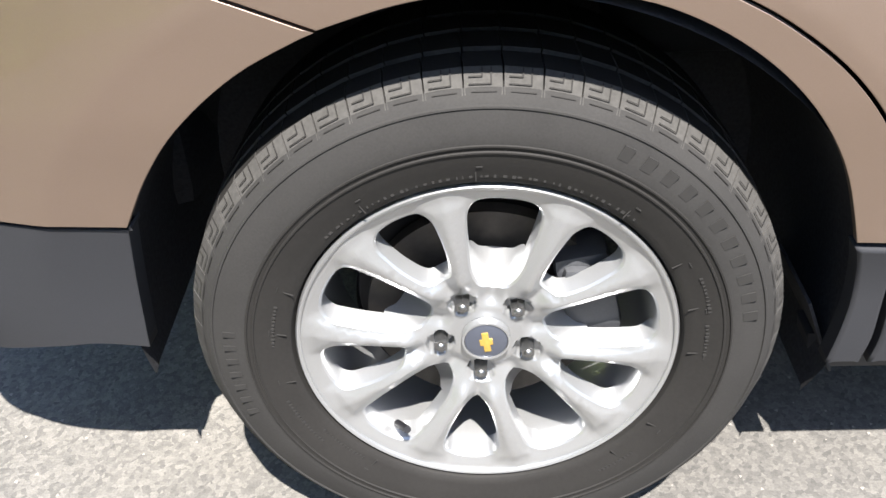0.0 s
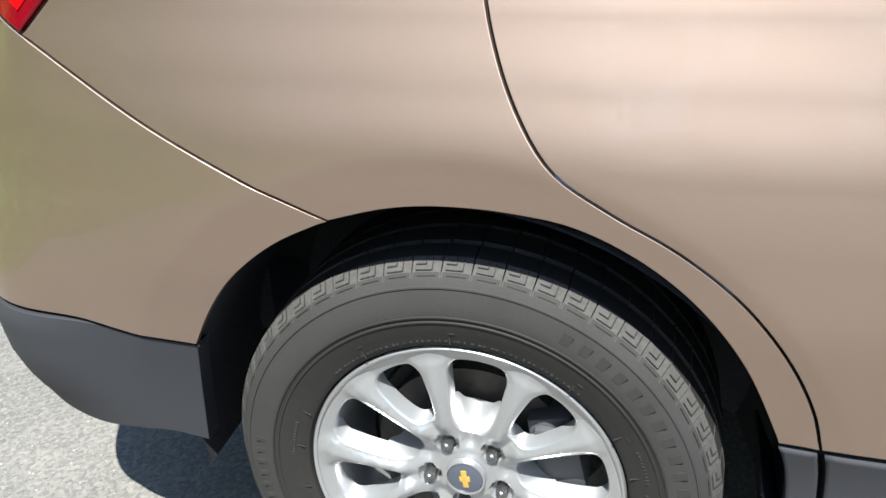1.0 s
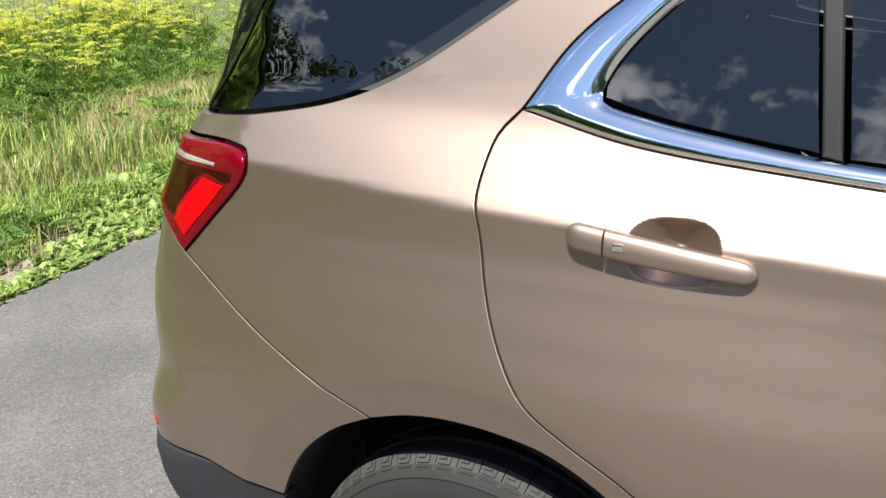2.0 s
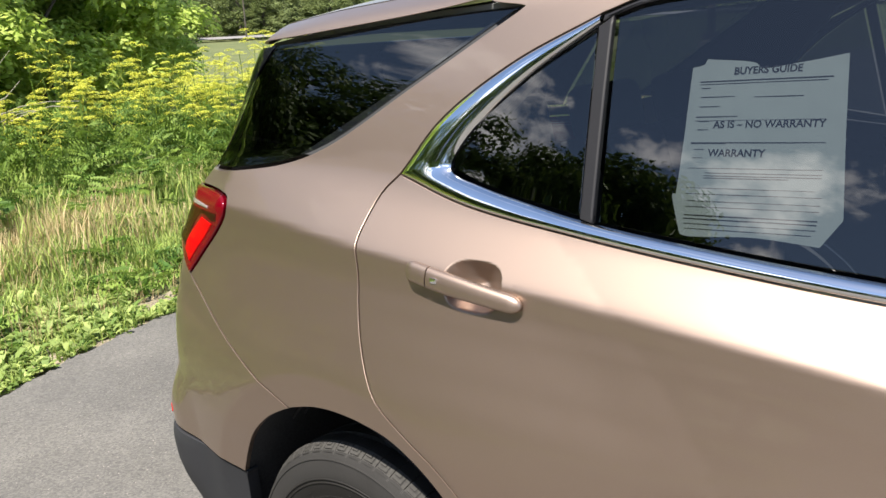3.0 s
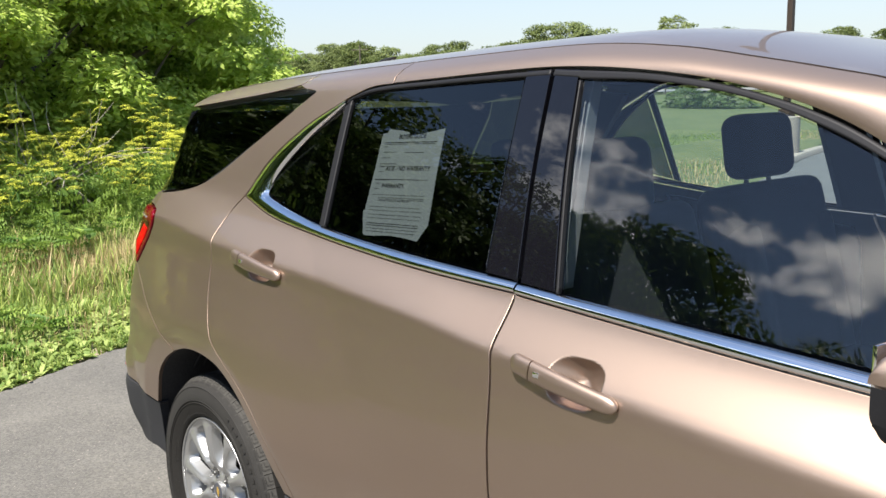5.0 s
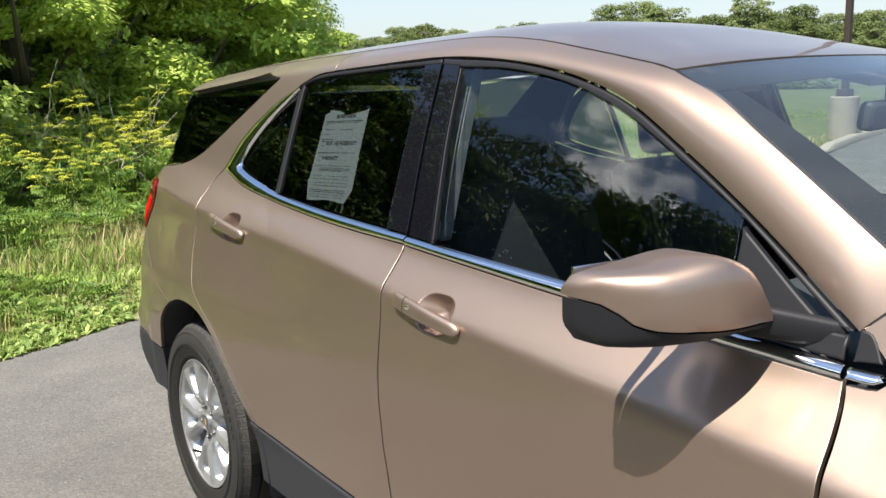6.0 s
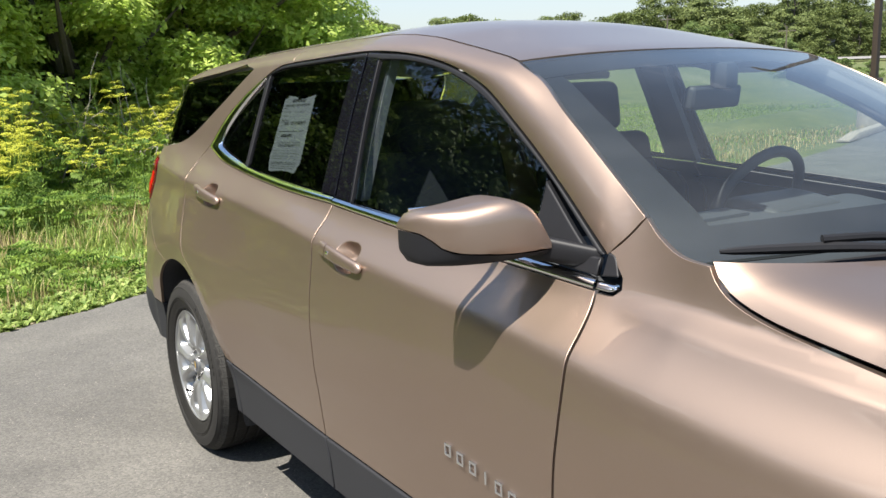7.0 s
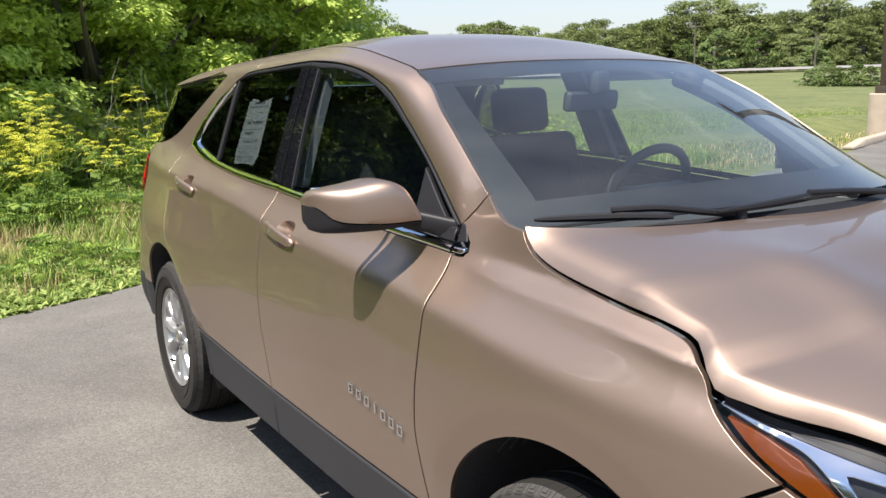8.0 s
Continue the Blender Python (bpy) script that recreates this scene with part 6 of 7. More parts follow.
# ---- lamp post ----
lamp = thing("street_lamp", (-7.93, 17.6, 0), "dark bronze lamp post on a round concrete footing", "lamp post")
bm = bmesh.new()
revolve(bm, [(0.0, 0.92), (0.27, 0.92), (0.295, 0.90), (0.30, 0.30), (0.305, 0.0)], 40)
bmesh.ops.transform(bm, matrix=Matrix.Rotation(radians(90), 4, "X"), verts=bm.verts)
part("footing", bm, CONCRETE, lamp, "round pale concrete footing")
bm = bmesh.new()
box(bm, (0, 0, 1.00), (0.26, 0.26, 0.16), 0.01)
part("base_cover", bm, BRONZE, lamp)
bm = bmesh.new()
box(bm, (0, 0, 4.9), (0.125, 0.125, 7.8), 0.008)
part("pole", bm, BRONZE, lamp)
bm = bmesh.new()
box(bm, (0.0, -0.45, 8.75), (0.36, 0.8, 0.14), 0.03)
part("lamp_head", bm, BRONZE, lamp)


# ---- trees ----
def crown_mesh(name, mat, seed, height, spread, leaves, size, base=0.12, clumps=70, tuft=0.27):
    """A crown of many small leaves gathered in uneven clumps."""
    g = np.random.default_rng(seed)
    cs = []
    for i in range(clumps):
        a = g.uniform(0, 2 * math.pi)
        h = base + (1 - base) * g.beta(1.0, 1.35)
        k = (h - base) / (1 - base)
        prof = (0.55 + 0.45 * min(1.0, k / 0.18)) * (1 - k) ** 0.55 + 0.12
        r = spread * prof * math.sqrt(g.uniform(0.30, 1.0)) * (1 + 0.25 * math.sin(3 * a + seed) + 0.12 * math.sin(7 * a + 2 * seed))
        cs.append((r * math.cos(a), r * math.sin(a), h * height, g.uniform(0.5, 1.0) * spread * tuft))
    cs = np.array(cs)
    pick = g.choice(clumps, leaves, p=cs[:, 3] ** 2 / np.sum(cs[:, 3] ** 2))
    d = g.normal(size=(leaves, 3))
    d /= np.linalg.norm(d, axis=1)[:, None]
    d[:, 2] = np.where(d[:, 2] < -0.25, -d[:, 2], d[:, 2])
    rad = cs[pick, 3] * g.uniform(0.55, 1.0, leaves) ** 0.5 * (1 + 0.25 * np.sin(9 * d[:, 0] + 5 * d[:, 1] + pick))
    p = cs[pick, :3] + d * rad[:, None] * np.array((1.1, 1.1, 0.62))
    # leaves hang in sprays: a shared drift for each small group
    p += 0.10 * size * g.normal(size=(leaves, 3))
    n = d * 0.7 + g.normal(size=(leaves, 3)) * 0.34 + np.array((0.12, -0.32, 0.66))
    n /= np.linalg.norm(n, axis=1)[:, None]
    t = np.cross(n, g.normal(size=(leaves, 3)))
    t /= np.linalg.norm(t, axis=1)[:, None]
    b = np.cross(n, t)
    L = size * g.uniform(0.7, 1.35, leaves)[:, None]
    W = L * g.uniform(0.42, 0.62, leaves)[:, None]
    quad = np.stack([p - t * L * 0.5, p + b * W * 0.5 - n * 0.1 * L, p + t * L * 0.5 - n * 0.18 * L, p - b * W * 0.5 - n * 0.1 * L], 1)
    me = bpy.data.meshes.new(name)
    me.from_pydata(quad.reshape(-1, 3).tolist(), [], np.arange(leaves * 4).reshape(-1, 4).tolist())
    me.materials.append(mat)
    return me, cs


def trunk_mesh(name, cs, height, seed):
    bm = bmesh.new()
    g = random.Random(seed)
    pts = [Vector((0.15 * noise.noise(Vector((seed, z, 0))) * z, 0.15 * noise.noise(Vector((0, z, seed))) * z, z)) for z in np.linspace(0, height * 0.8, 9)]
    tube(bm, pts, [0.028 * height * (1 - 0.09 * i) for i in range(9)], 9)
    for c in cs[:: max(1, len(cs) // 22)]:
        q = pts[min(8, max(1, int(c[2] / (height * 0.8) * 6)))]
        e = Vector(c[:3])
        m = (q + e) / 2 + Vector((0, 0, -0.06 * height * g.uniform(0, 1)))
        tube(bm, [q, m, e], [0.011 * height, 0.007 * height, 0.002 * height], 6)
    me = bpy.data.meshes.new(name)
    bm.to_mesh(me)
    bm.free()
    me.materials.append(BARK)
    return me


def tree_kind(mat, seed, height, spread, leaves, size, base=0.12, clumps=70, tuft=0.27):
    me, cs = crown_mesh("crown", mat, seed, height, spread, leaves, size, base, clumps, tuft)
    return trunk_mesh("trunk", cs, height, seed), me


def plant_tree(kind, x, y, turn, scale, label, group):
    t = thing("tree", (x, y, rise(x, y)), label, "tree", group)
    t.rotation_euler = (0, 0, turn)
    t.scale = (scale, scale, scale)
    for nm, me in (("trunk", kind[0]), ("crown", kind[1])):
        o = new(nm, me)
        o.parent = t
    return t


near_kinds = [tree_kind(LEAF, 3, 8.0, 2.7, 76000, 0.105, 0.03, 140, 0.26), tree_kind(LEAF, 8, 7.0, 2.6, 68000, 0.105, 0.03, 130, 0.26), tree_kind(LEAF2, 21, 8.5, 2.8, 64000, 0.115, 0.03, 130, 0.26)]
DRIVELEAF = leafy("drive_tree_leaf", (0.055, 0.10, 0.018), (0.17, 0.25, 0.05), through=0.25)
mid_kinds = [tree_kind(DRIVELEAF, 31, 8.5, 3.0, 26000, 0.14, 0.06, 110), tree_kind(DRIVELEAF, 37, 8.2, 3.2, 26000, 0.14, 0.06, 110)]
far_kinds = [tree_kind(FARLEAF, 41, 9.0, 4.6, 15000, 0.30, 0.0, 150, 0.24), tree_kind(FARLEAF, 47, 7.5, 4.8, 15000, 0.30, 0.0, 140, 0.24), tree_kind(FARLEAF, 53, 13.0, 4.4, 15000, 0.34, 0.0, 150, 0.24)]
BUSHLEAF = leafy("bush_leaf", (0.06, 0.10, 0.03), (0.20, 0.27, 0.08), through=0.3)
bush_kinds = [tree_kind(BUSHLEAF, 71, 3.2, 2.0, 9000, 0.16, 0.0, 50), tree_kind(BUSHLEAF, 73, 5.4, 3.2, 14000, 0.20, 0.0, 60), tree_kind(BUSHLEAF, 79, 1.2, 0.95, 5000, 0.09, 0.0, 40)]
NEAR = "trees along the weedy verge"
for k, x, y, a, s in ((0, -14.8, -4.6, 0.3, 0.95), (1, -10.6, -0.4, 1.9, 0.95), (2, -15.2, -2.2, 2.7, 1.1), (0, -12.0, 1.9, 4.2, 1.0), (2, -14.5, 3.2, 0.9, 1.05), (1, -13.2, 4.4, 3.3, 0.95), (0, -16.0, 6.6, 5.1, 0.85), (0, -13.2, -7.6, 1.2, 1.0), (2, -16.6, 0.5, 2.0, 1.25), (2, -18.0, 4.4, 5.0, 1.1), (0, -15.4, 4.4, 2.2, 1.15), (1, -15.6, 4.9, 0.4, 1.3), (2, -17.5, 7.4, 1.4, 1.0), (0, -14.6, 0.6, 5.6, 1.3), (0, -19.4, 8.3, 0.7, 0.95), (1, -22.5, 9.4, 2.9, 1.1), (0, -24.0, 7.6, 1.7, 1.25), (1, -17.4, 7.2, 4.4, 1.1), (2, -14.5, -8.5, 1.1, 1.0), (1, -11.5, -9.2, 0.8, 1.0)):
    plant_tree(near_kinds[k], x, y, a, s, "leafy green deciduous tree behind the tall weeds" if k != 2 else "dense dark-green deciduous tree", NEAR)
for i in range(9):
    x = 2 + i * 2.5
    plant_tree(mid_kinds[i % 2], x + rng.uniform(-0.8, 0.8), -15.5 + rng.uniform(-1.6, 1.6), rng.uniform(0, 6), rng.uniform(0.85, 1.12), "dark-green deciduous tree along the drive", "trees along the drive")
for i in range(14):
    a = radians(-103 - i * 4.6)
    d = 16.5 + rng.uniform(-1.2, 1.8)
    plant_tree(mid_kinds[i % 2], 1.2 + d * math.cos(a), 0.2 + d * math.sin(a), rng.uniform(0, 6), rng.uniform(1.0, 1.14) * (0.9 if i < 4 else 1.0), "dark-green deciduous tree along the drive", "trees along the drive")
FAR = "far tree line"
for i in range(135):
    a = radians(98 + (i % 45) * 1.26 + rng.uniform(-0.4, 0.4))
    tall = math.degrees(a) < 138
    d = rng.uniform(128, 175)
    x, y = 4 + d * math.cos(a), d * math.sin(a)
    k = rng.choice((0, 1, 0, 1, 0, 1, 2)) if tall else rng.choice((0, 1))
    s = rng.uniform(0.56, 1.0) * (1.08, 1.3, 0.8)[k] * d / 165
    plant_tree(far_kinds[k], x, y, rng.uniform(0, 6), s, "far rounded green tree across the meadow", FAR)
for k, x, y, a, sc in ((0, -72.9, 102.1, 0.4, 1.0), (1, -79.5, 91.2, 1.2, 1.0), (1, -76.6, 95.9, 2.9, 0.92), (1, -83.0, 89.5, 4.1, 0.8), (2, -34.2, 50.2, 0.1, 0.9), (2, -33.0, 49.9, 1.7, 1.1), (2, -31.8, 49.2, 2.6, 1.0), (2, -30.7, 49.6, 3.5, 1.15), (2, -29.4, 49.3, 4.9, 0.95), (2, -28.2, 50.0, 5.5, 0.8)):
    plant_tree(bush_kinds[k], x, y, a, sc, ("rounded light-green bush beside the far road", "dense green bushy tree out in the meadow", "low green shrub in the meadow")[k], "bushes in the meadow")
for k, az, d, sc in ((2, 126.5, 138, 0.86), (2, 125.7, 142, 0.80), (0, 134.2, 134, 1.10), (0, 132.6, 138, 1.16), (1, 131.2, 136, 1.25), (2, 129.0, 144, 0.62), (1, 136.2, 132, 1.0), (0, 123.5, 140, 1.0), (1, 140.5, 128, 0.85), (2, 143.6, 150, 0.52), (0, 149.5, 120, 0.62)):
    plant_tree(far_kinds[k], 4 + d * math.cos(radians(az)), d * math.sin(radians(az)), az, sc, "tall far tree standing above the tree line", FAR)


# ---- verge: grass, dry grass and tall yellow weeds ----
def blades(name, mat, count, area, height, width, seed, label, keep):
    g = np.random.default_rng(seed)
    x0, x1, y0, y1 = area
    p = np.stack([g.uniform(x0, x1, count * 3), g.uniform(y0, y1, count * 3)], 1)
    p = p[keep(p, g)][:count]
    m = len(p)
    h = height * g.uniform(0.35, 1.0, m) * (0.75 + 0.5 * np.array([noise.noise(Vector((q[0] * 1.3, q[1] * 1.3, seed))) for q in p]))
    a = g.uniform(0, 2 * math.pi, m)
    lean = g.uniform(0.1, 0.75, m) * h
    w = width * g.uniform(0.6, 1.4, m)
    side = np.stack([-np.sin(a), np.cos(a)], 1)
    way = np.stack([np.cos(a), np.sin(a)], 1)
    z0 = np.full(m, -0.02)
    A = np.column_stack([p - side * w[:, None] / 2, z0])
    B = np.column_stack([p + side * w[:, None] / 2, z0])
    q = p + way * (lean * 0.35)[:, None]
    C = np.column_stack([q + side * w[:, None] * 0.4, h * 0.62])
    D = np.column_stack([q - side * w[:, None] * 0.4, h * 0.62])
    E = np.column_stack([p + way * lean[:, None], h])
    V = np.stack([A, B, C, D, E], 1).reshape(-1, 3)
    k = np.arange(m)[:, None] * 5
    F = [tuple(r) for r in (k + np.array([0, 1, 2, 3])).tolist()] + [tuple(r) for r in (k + np.array([3, 2, 4])).tolist()]
    me = bpy.data.meshes.new(name)
    me.from_pydata(V.tolist(), [], F)
    me.materials.append(mat)
    ob = new(name, me)
    return tagged(ob, label, name.replace("_", " "), kind="stuff")


EY, EX = [p[1] for p in EDGE], [p[0] for p in EDGE]
off = lambda p: np.interp(p[:, 1], EY, EX) - p[:, 0]
patch = lambda p, s: np.array([noise.noise(Vector((q[0] * s, q[1] * s, 3.7))) for q in p])
clump = lambda p, s, k: np.array([noise.noise(Vector((q[0] * s, q[1] * s, k))) for q in p])
blades("grass", GRASS, 15000, (-4.6, -1.9, -4, 6), 0.10, 0.009, 1, "short green verge grass at the asphalt edge", lambda p, g: (off(p) > 0.02) & (off(p) < 1.2) & (clump(p, 2.2, 1.1) > -0.12))
blades("grass", GRASS, 26000, (-6.2, -2.2, -5, 8), 0.26, 0.009, 6, "tufted green verge grass", lambda p, g: (off(p) > 0.65) & (off(p) < 2.3) & (clump(p, 1.7, 5.1) > -0.15))
blades("grass", GRASS, 34000, (-8.2, -3.4, -6, 11), 0.44, 0.011, 2, "long green grass on the verge", lambda p, g: (off(p) > 1.4) & (off(p) < 4.6) & (g.uniform(size=len(p)) < 0.5 + 1.1 * patch(p, 0.8)))
blades("dry_grass", STRAW, 34000, (-7.4, -3.4, -6, 9), 0.40, 0.0042, 3, "dry tan grass in front of the weeds", lambda p, g: (off(p) > 1.5) & (off(p) < 3.5) & (g.uniform(size=len(p)) < 0.45 + 1.3 * patch(p, 0.55)))
blades("dry_grass", STRAW, 6000, (-5.6, -2.4, -5, 8), 0.22, 0.004, 9, "thin dry grass among the green", lambda p, g: (off(p) > 0.3) & (off(p) < 2.0) & (clump(p, 1.1, 7.3) > 0.0))
# a ragged strip of bare soil along the asphalt
bm = bmesh.new()
prev = None
for y in np.linspace(-7, 9, 230):
    x = float(np.interp(y, EY, EX))
    w = 0.55 + 0.5 * noise.noise(Vector((y * 1.3, 0, 4))) + 0.15 * noise.noise(Vector((y * 7, 0, 8)))
    pair = [bm.verts.new((x + 0.03, y, -0.012)), bm.verts.new((x - max(0.12, w), y, -0.012))]
    if prev:
        bm.faces.new((prev[0], pair[0], pair[1], prev[1]))
    prev = pair
tagged(part("soil", bm, SOIL), "bare sandy soil strip along the asphalt edge", "soil", kind="structure")
# broad-leaved plantain rosettes
v, f = [], []
g = random.Random(19)
for _ in range(3600):
    y = g.uniform(-5, 6)
    o = abs(g.gauss(0, 0.62)) + 0.02
    x = float(np.interp(y, EY, EX)) - o
    if noise.noise(Vector((x * 2.2, y * 2.2, 1.1))) < -0.22 and o > 0.2:
        continue
    for k in range(g.randint(4, 7)):
        a, L = g.uniform(0, 6.28), g.uniform(0.03, 0.07) * (1.0 + min(1.0, o))
        d = Vector((math.cos(a), math.sin(a), 0))
        n = Vector((-math.sin(a), math.cos(a), 0)) * L * g.uniform(0.18, 0.30)
        up = g.uniform(0.2, 0.9) * L
        b = Vector((x, y, -0.01))
        k0 = len(v)
        v += [tuple(q) for q in (b, b + d * L * 0.35 + n + Vector((0, 0, up * 0.7)), b + d * L * 0.75 + n * 0.8 + Vector((0, 0, up)), b + d * L + Vector((0, 0, up * 0.85)), b + d * L * 0.75 - n * 0.8 + Vector((0, 0, up)), b + d * L * 0.35 - n + Vector((0, 0, up * 0.7)))]
        f.append(tuple(range(k0, k0 + 6)))
tagged(raw("plantain", v, f, PLANTAIN), "broad-leaved green plantain at the asphalt edge", "plantain", kind="stuff")
blades("meadow_grass", GRASS, 60000, (-30, -4, 6, 46), 0.06, 0.018, 4, "rough meadow grass", lambda p, g: (off(p) > 0.6) & (g.uniform(size=len(p)) < 0.6 + 0.8 * patch(p, 0.3)))
blades("dry_grass", STRAW, 9000, (-16, -5, 10, 30), 0.13, 0.014, 5, "mown tan grass strip by the kerb", lambda p, g: (off(p) > 0.35) & (off(p) < 3.2) & (g.uniform(size=len(p)) < 0.6))

blades("tall_dry_grass", STRAW, 9000, (-9.5, -2.5, -5, 8), 0.50, 0.008, 15, "tall pale dry grass in front of the weeds", lambda p, g: (off(p) > 1.2) & (off(p) < 3.6) & (g.uniform(size=len(p)) < 0.25 + 1.0 * patch(p, 0.8)))


def leaf_fan(v, f, g, base, way, length, width):
    """A drooping divided leaf: a stalk with paired leaflets."""
    side = Matrix.Rotation(g.uniform(-1.1, 1.1), 3, way) @ way.cross(Vector((0, 0, 1))).normalized()
    last = len(v)
    v.append(tuple(base))
    for s in np.linspace(0.25, 1.0, 5):
        c = base + way * length * s + Vector((0, 0, -0.25 * length * s * s))
        mid = len(v)
        v += [tuple(c), tuple(c + Vector((0, 0, 0.006)))]
        f.append((last, mid, mid + 1))
        last = mid
        for sg in (-1, 1):
            o = side * sg * width * (1.15 - 0.5 * s)
            k = len(v)
            d = way * width * 0.45
            v += [tuple(c + o * 0.5 + d * 0.6), tuple(c + o + Vector((0, 0, -0.02))), tuple(c + o * 0.5 - d * 0.5)]
            f.append((mid, k, k + 1, k + 2))


def weed_kind(seed, height):
    """Meshes of one plant: a stalk, its divided leaves and its flat flower heads, each a piece of its own."""
    g = random.Random(seed)
    res = []

    def keep(nm, v, f, mt):
        me = bpy.data.meshes.new(nm)
        me.from_pydata([tuple(q) for q in v], [], f)
        me.materials.append(mt)
        res.append((nm, me))
    for st in range(2):
        lean = Vector((g.uniform(-0.16, 0.16), g.uniform(-0.16, 0.16), 1)) * height * g.uniform(0.78, 1.0)
        b = Vector((g.uniform(-0.14, 0.14), g.uniform(-0.14, 0.14), 0))
        pts = [b + lean * s + Vector((0.03 * math.sin(5 * s + st), 0.03 * math.cos(4 * s + st), 0)) for s in np.linspace(0, 1, 6)]
        bm = bmesh.new()
        tube(bm, pts, [0.011, 0.010, 0.008, 0.007, 0.005, 0.004], 5)
        me = bpy.data.meshes.new("stem")
        bm.to_mesh(me)
        bm.free()
        me.materials.append(WEEDLEAF)
        res.append(("stem", me))
        tips = [(pts[-1], pts[-1], 0.095)]
        for s in (0.58, 0.68, 0.78, 0.87):
            q = b + lean * s
            a = g.uniform(0, 6.28)
            tips.append((q, q + Vector((math.cos(a) * 0.22, math.sin(a) * 0.22, 0.21)) * g.uniform(0.7, 1.2), g.uniform(0.055, 0.09)))
        for q, e, r in tips:
            v, f = [], []
            o = Vector((0.004, 0, 0))
            v.append(e)
            if q != e:
                v += [q - o, q + o, e + o]
                f.append((1, 2, 3, 0))
            for _ in range(64):
                a, d = g.uniform(0, 6.28), r * g.random() ** 0.6
                c = e + Vector((math.cos(a) * d, math.sin(a) * d, 0.03 - 0.35 * d * d / r + g.uniform(-0.006, 0.006)))
                s = g.uniform(0.007, 0.012)
                k = len(v)
                t = g.uniform(0, 6.28)
                v += [c + Vector((s * math.cos(t + u), s * math.sin(t + u), g.uniform(-0.004, 0.004))) for u in (0, 1.57, 3.14, 4.71)]
                f.append((k, k + 1, k + 2, k + 3))
                thin = len(v)
                v.append(v[k] * 0.85 + v[k + 1] * 0.15)
                f.append((0, k, thin))
            keep("flower", v, f, YELLOW)
        for s in (0.12, 0.26, 0.38, 0.5, 0.62):
            a = g.uniform(0, 6.28)
            w = Vector((math.cos(a), math.sin(a), 0.55)).normalized()
            v, f = [], []
            base = b + lean * s
            leaf_fan(v, f, g, base, w, 0.40 * (1.15 - s), 0.10 * (1.2 - 0.6 * s))
            keep("leaf", v, f, WEEDLEAF)
    return res


weed_kinds = [weed_kind(60 + i, h) for i, h in enumerate((1.35, 1.15, 1.5, 1.0, 1.25))]
count = 0
while count < 240:
    x, y = rng.uniform(-10.2, -5.6), rng.uniform(-6.5, 9.0)
    o = np.interp(y, EY, EX) - x
    if o < 3.3 or o > 6.4 or noise.noise(Vector((x * 0.5, y * 0.5, 9))) < -0.30:
        continue
    wd = thing("weed", (x, y, -0.03), "tall yellow-flowering weed with flat flower heads", "weed", "tall yellow weeds on the verge")
    wd.rotation_euler = (0, 0, rng.uniform(0, 6.28))
    s = rng.uniform(0.75, 1.08) * (0.8 if o < 4.0 else 1.0)
    wd.scale = (s, s, s)
    for nm, me in weed_kinds[count % 5]:
        ob = new(nm, me)
        ob.parent = wd
    count += 1
# broad low weeds among the grass
v, f = [], []
g = random.Random(77)
for _ in range(1500):
    x, y = g.uniform(-8.8, -2.6), g.uniform(-5.5, 8)
    o = np.interp(y, EY, EX) - x
    if o < 0.5 or o > 5.5 or noise.noise(Vector((x * 0.7, y * 0.7, 2))) < -0.1:
        continue
    b = Vector((x, y, g.uniform(0.05, 0.4) * min(1, o * 0.4)))
    for _ in range(5):
        a = g.uniform(0, 6.28)
        leaf_fan(v, f, g, b, Vector((math.cos(a), math.sin(a), 0.5)).normalized(), g.uniform(0.10, 0.24), g.uniform(0.03, 0.07))
tagged(raw("undergrowth", v, f, WEEDLEAF), "leafy green undergrowth among the grass", "undergrowth", kind="stuff")
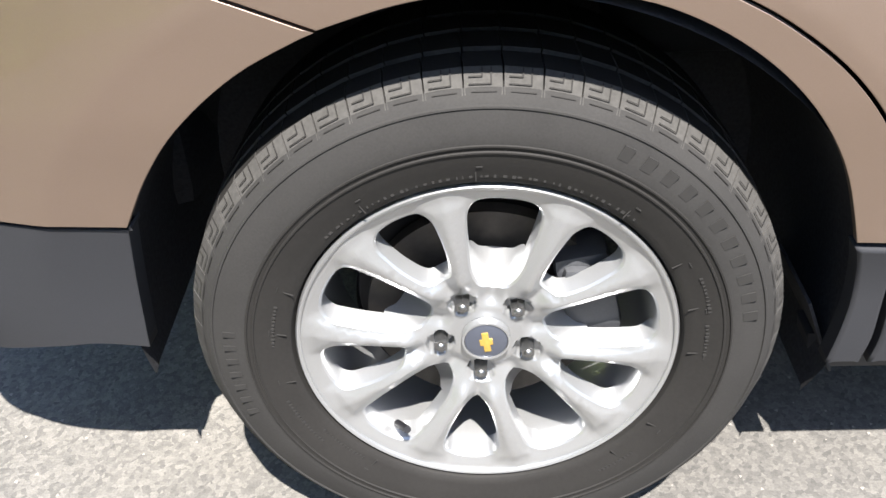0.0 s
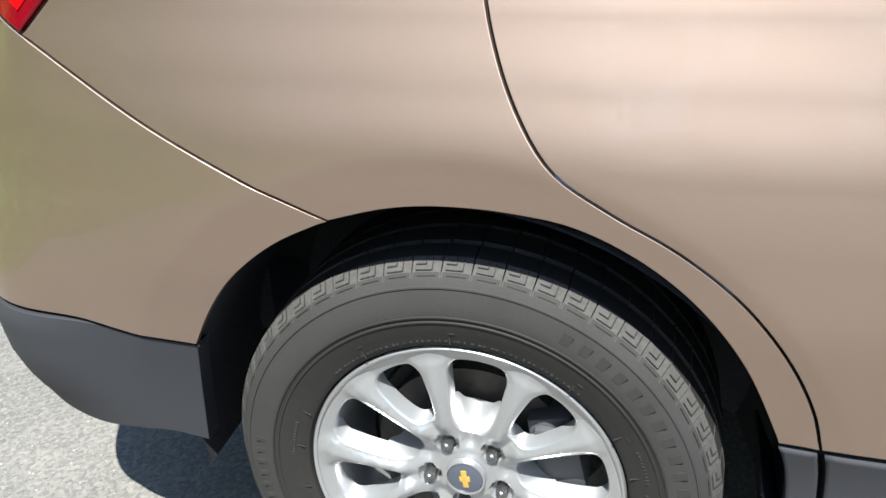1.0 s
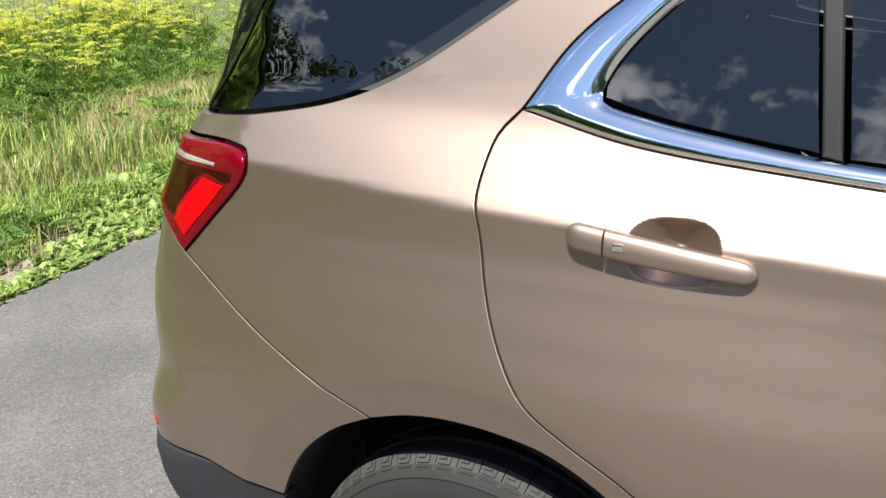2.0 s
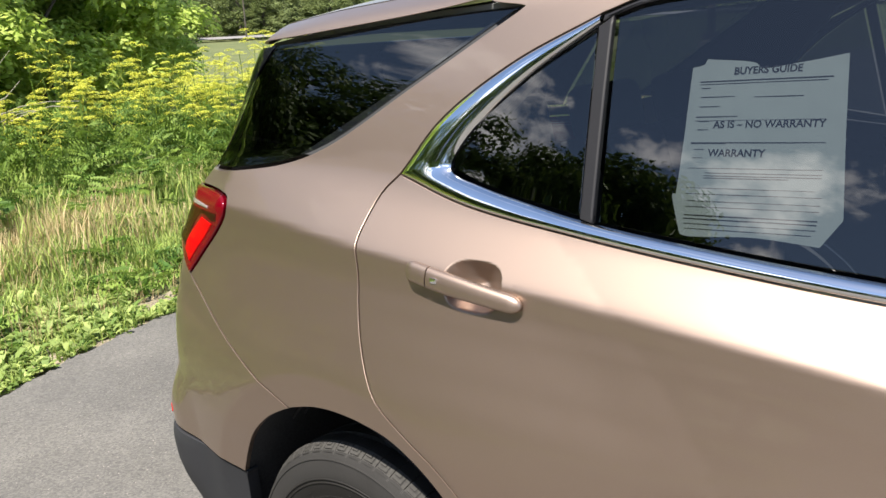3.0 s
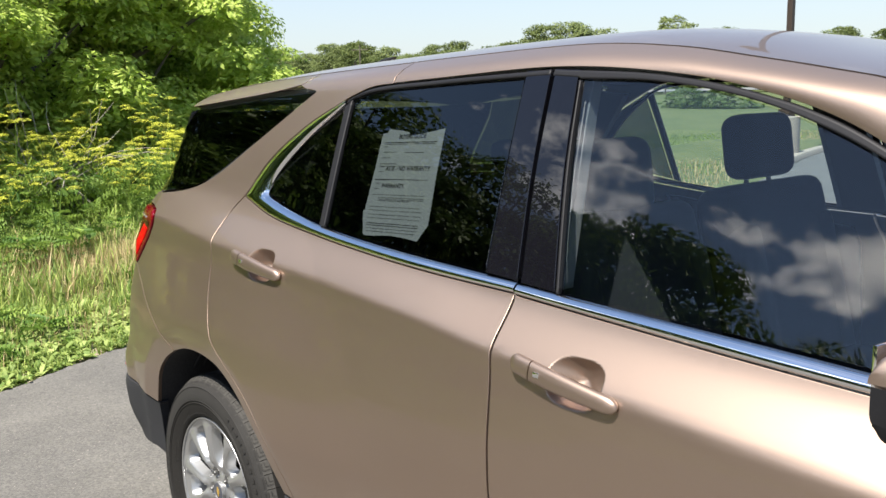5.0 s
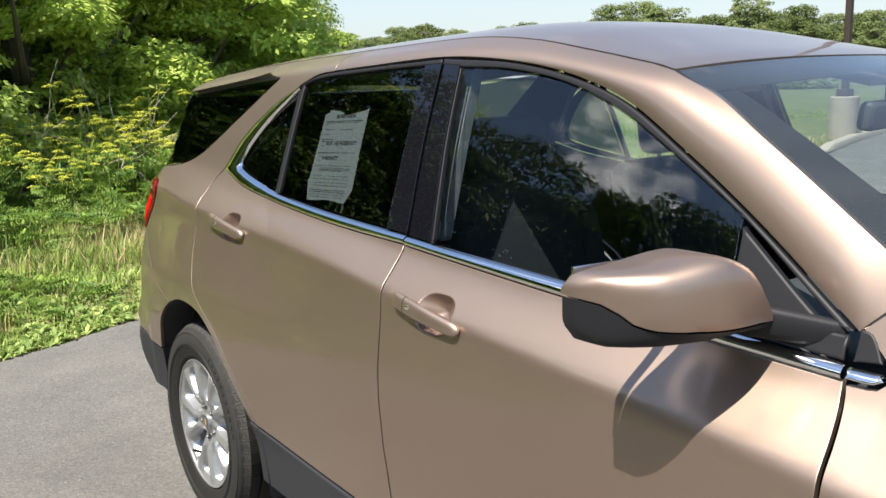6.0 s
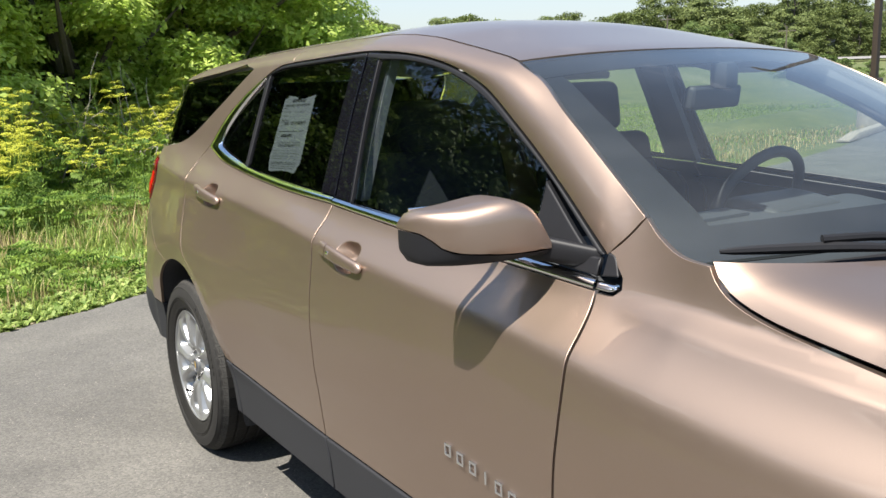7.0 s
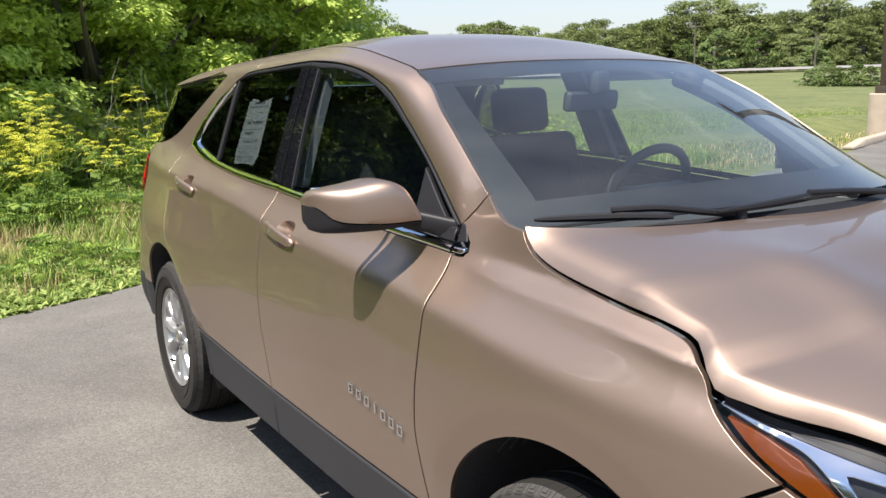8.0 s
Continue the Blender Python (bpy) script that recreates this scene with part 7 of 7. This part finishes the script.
# taller leafy growth round the flowering stalks
v, f = [], []
for _ in range(1900):
    x, y = g.uniform(-10.4, -5.4), g.uniform(-6.5, 9.0)
    o = np.interp(y, EY, EX) - x
    if o < 2.9 or o > 6.6 or noise.noise(Vector((x * 0.5, y * 0.5, 9))) < -0.38:
        continue
    b = Vector((x, y, g.uniform(0.1, 0.85) * min(1, (o - 2.4) * 0.6)))
    for _ in range(5):
        a = g.uniform(0, 6.28)
        leaf_fan(v, f, g, b, Vector((math.cos(a), math.sin(a), g.uniform(0.0, 1.6))).normalized(), g.uniform(0.12, 0.30), g.uniform(0.02, 0.06))
tagged(raw("undergrowth", v, f, WEEDLEAF), "tall leafy growth round the yellow weeds", "undergrowth", kind="stuff")
# dead brush under the trees
brush = thing("dead_brush", (-9.6, 1.4, 0), "tangle of bare grey dead branches under the trees", "dead brush")
g = random.Random(5)
for _ in range(70):
    bm = bmesh.new()
    p = Vector((g.uniform(-0.5, 0.5), g.uniform(-1.6, 1.6), 0.2))
    d = Vector((g.uniform(-0.4, 0.5), g.uniform(-0.7, 0.7), g.uniform(0.5, 1.2))).normalized()
    pts = [p]
    for _ in range(6):
        d = (d + Vector((g.uniform(-0.3, 0.3), g.uniform(-0.35, 0.35), g.uniform(-0.35, 0.12)))).normalized()
        pts.append(pts[-1] + d * g.uniform(0.18, 0.36))
    tube(bm, pts, [0.012, 0.010, 0.009, 0.007, 0.006, 0.005, 0.003], 4)
    part("branch", bm, TWIG, brush, smooth=60)


def utility_pole(az, dist, tall):
    """A far wooden pole with a crossarm and its insulators."""
    a = math.radians(az)
    pole = thing("utility_pole", (4 + dist * math.cos(a), dist * math.sin(a), 0.0), "thin weathered wooden utility pole with a crossarm", "utility pole", "far utility poles")
    bm = bmesh.new()
    tube(bm, [Vector((0, 0, -0.5)), Vector((0, 0, tall * 0.5)), Vector((0, 0, tall))], [0.10, 0.09, 0.07], 8)
    part("shaft", bm, BARK, pole)
    bm = bmesh.new()
    tube(bm, [Vector((-0.8, -0.6, tall - 0.5)), Vector((0.8, 0.6, tall - 0.5))], [0.06, 0.06], 4)
    part("crossarm", bm, BARK, pole)


utility_pole(145.8, 110, 7.5)
utility_pole(126.9, 116, 5.4)
utility_pole(133.7, 120, 7.5)

sign = thing("road_sign", (-69.0, 106.6, 1.0), "grey road sign seen from behind on a post", "road sign")
bm = bmesh.new()
tube(bm, [Vector((0, 0, -0.2)), Vector((0, 0, 3.0))], [0.05, 0.05], 8)
part("post", bm, GREYMETAL, sign)
bm = bmesh.new()
box(bm, (0, 0, 2.15), (0.85, 0.05, 1.8), 0.01)
part("board", bm, GREYMETAL, sign, "plain grey back of a sign board")
sign.rotation_euler = (0, 0, radians(32))
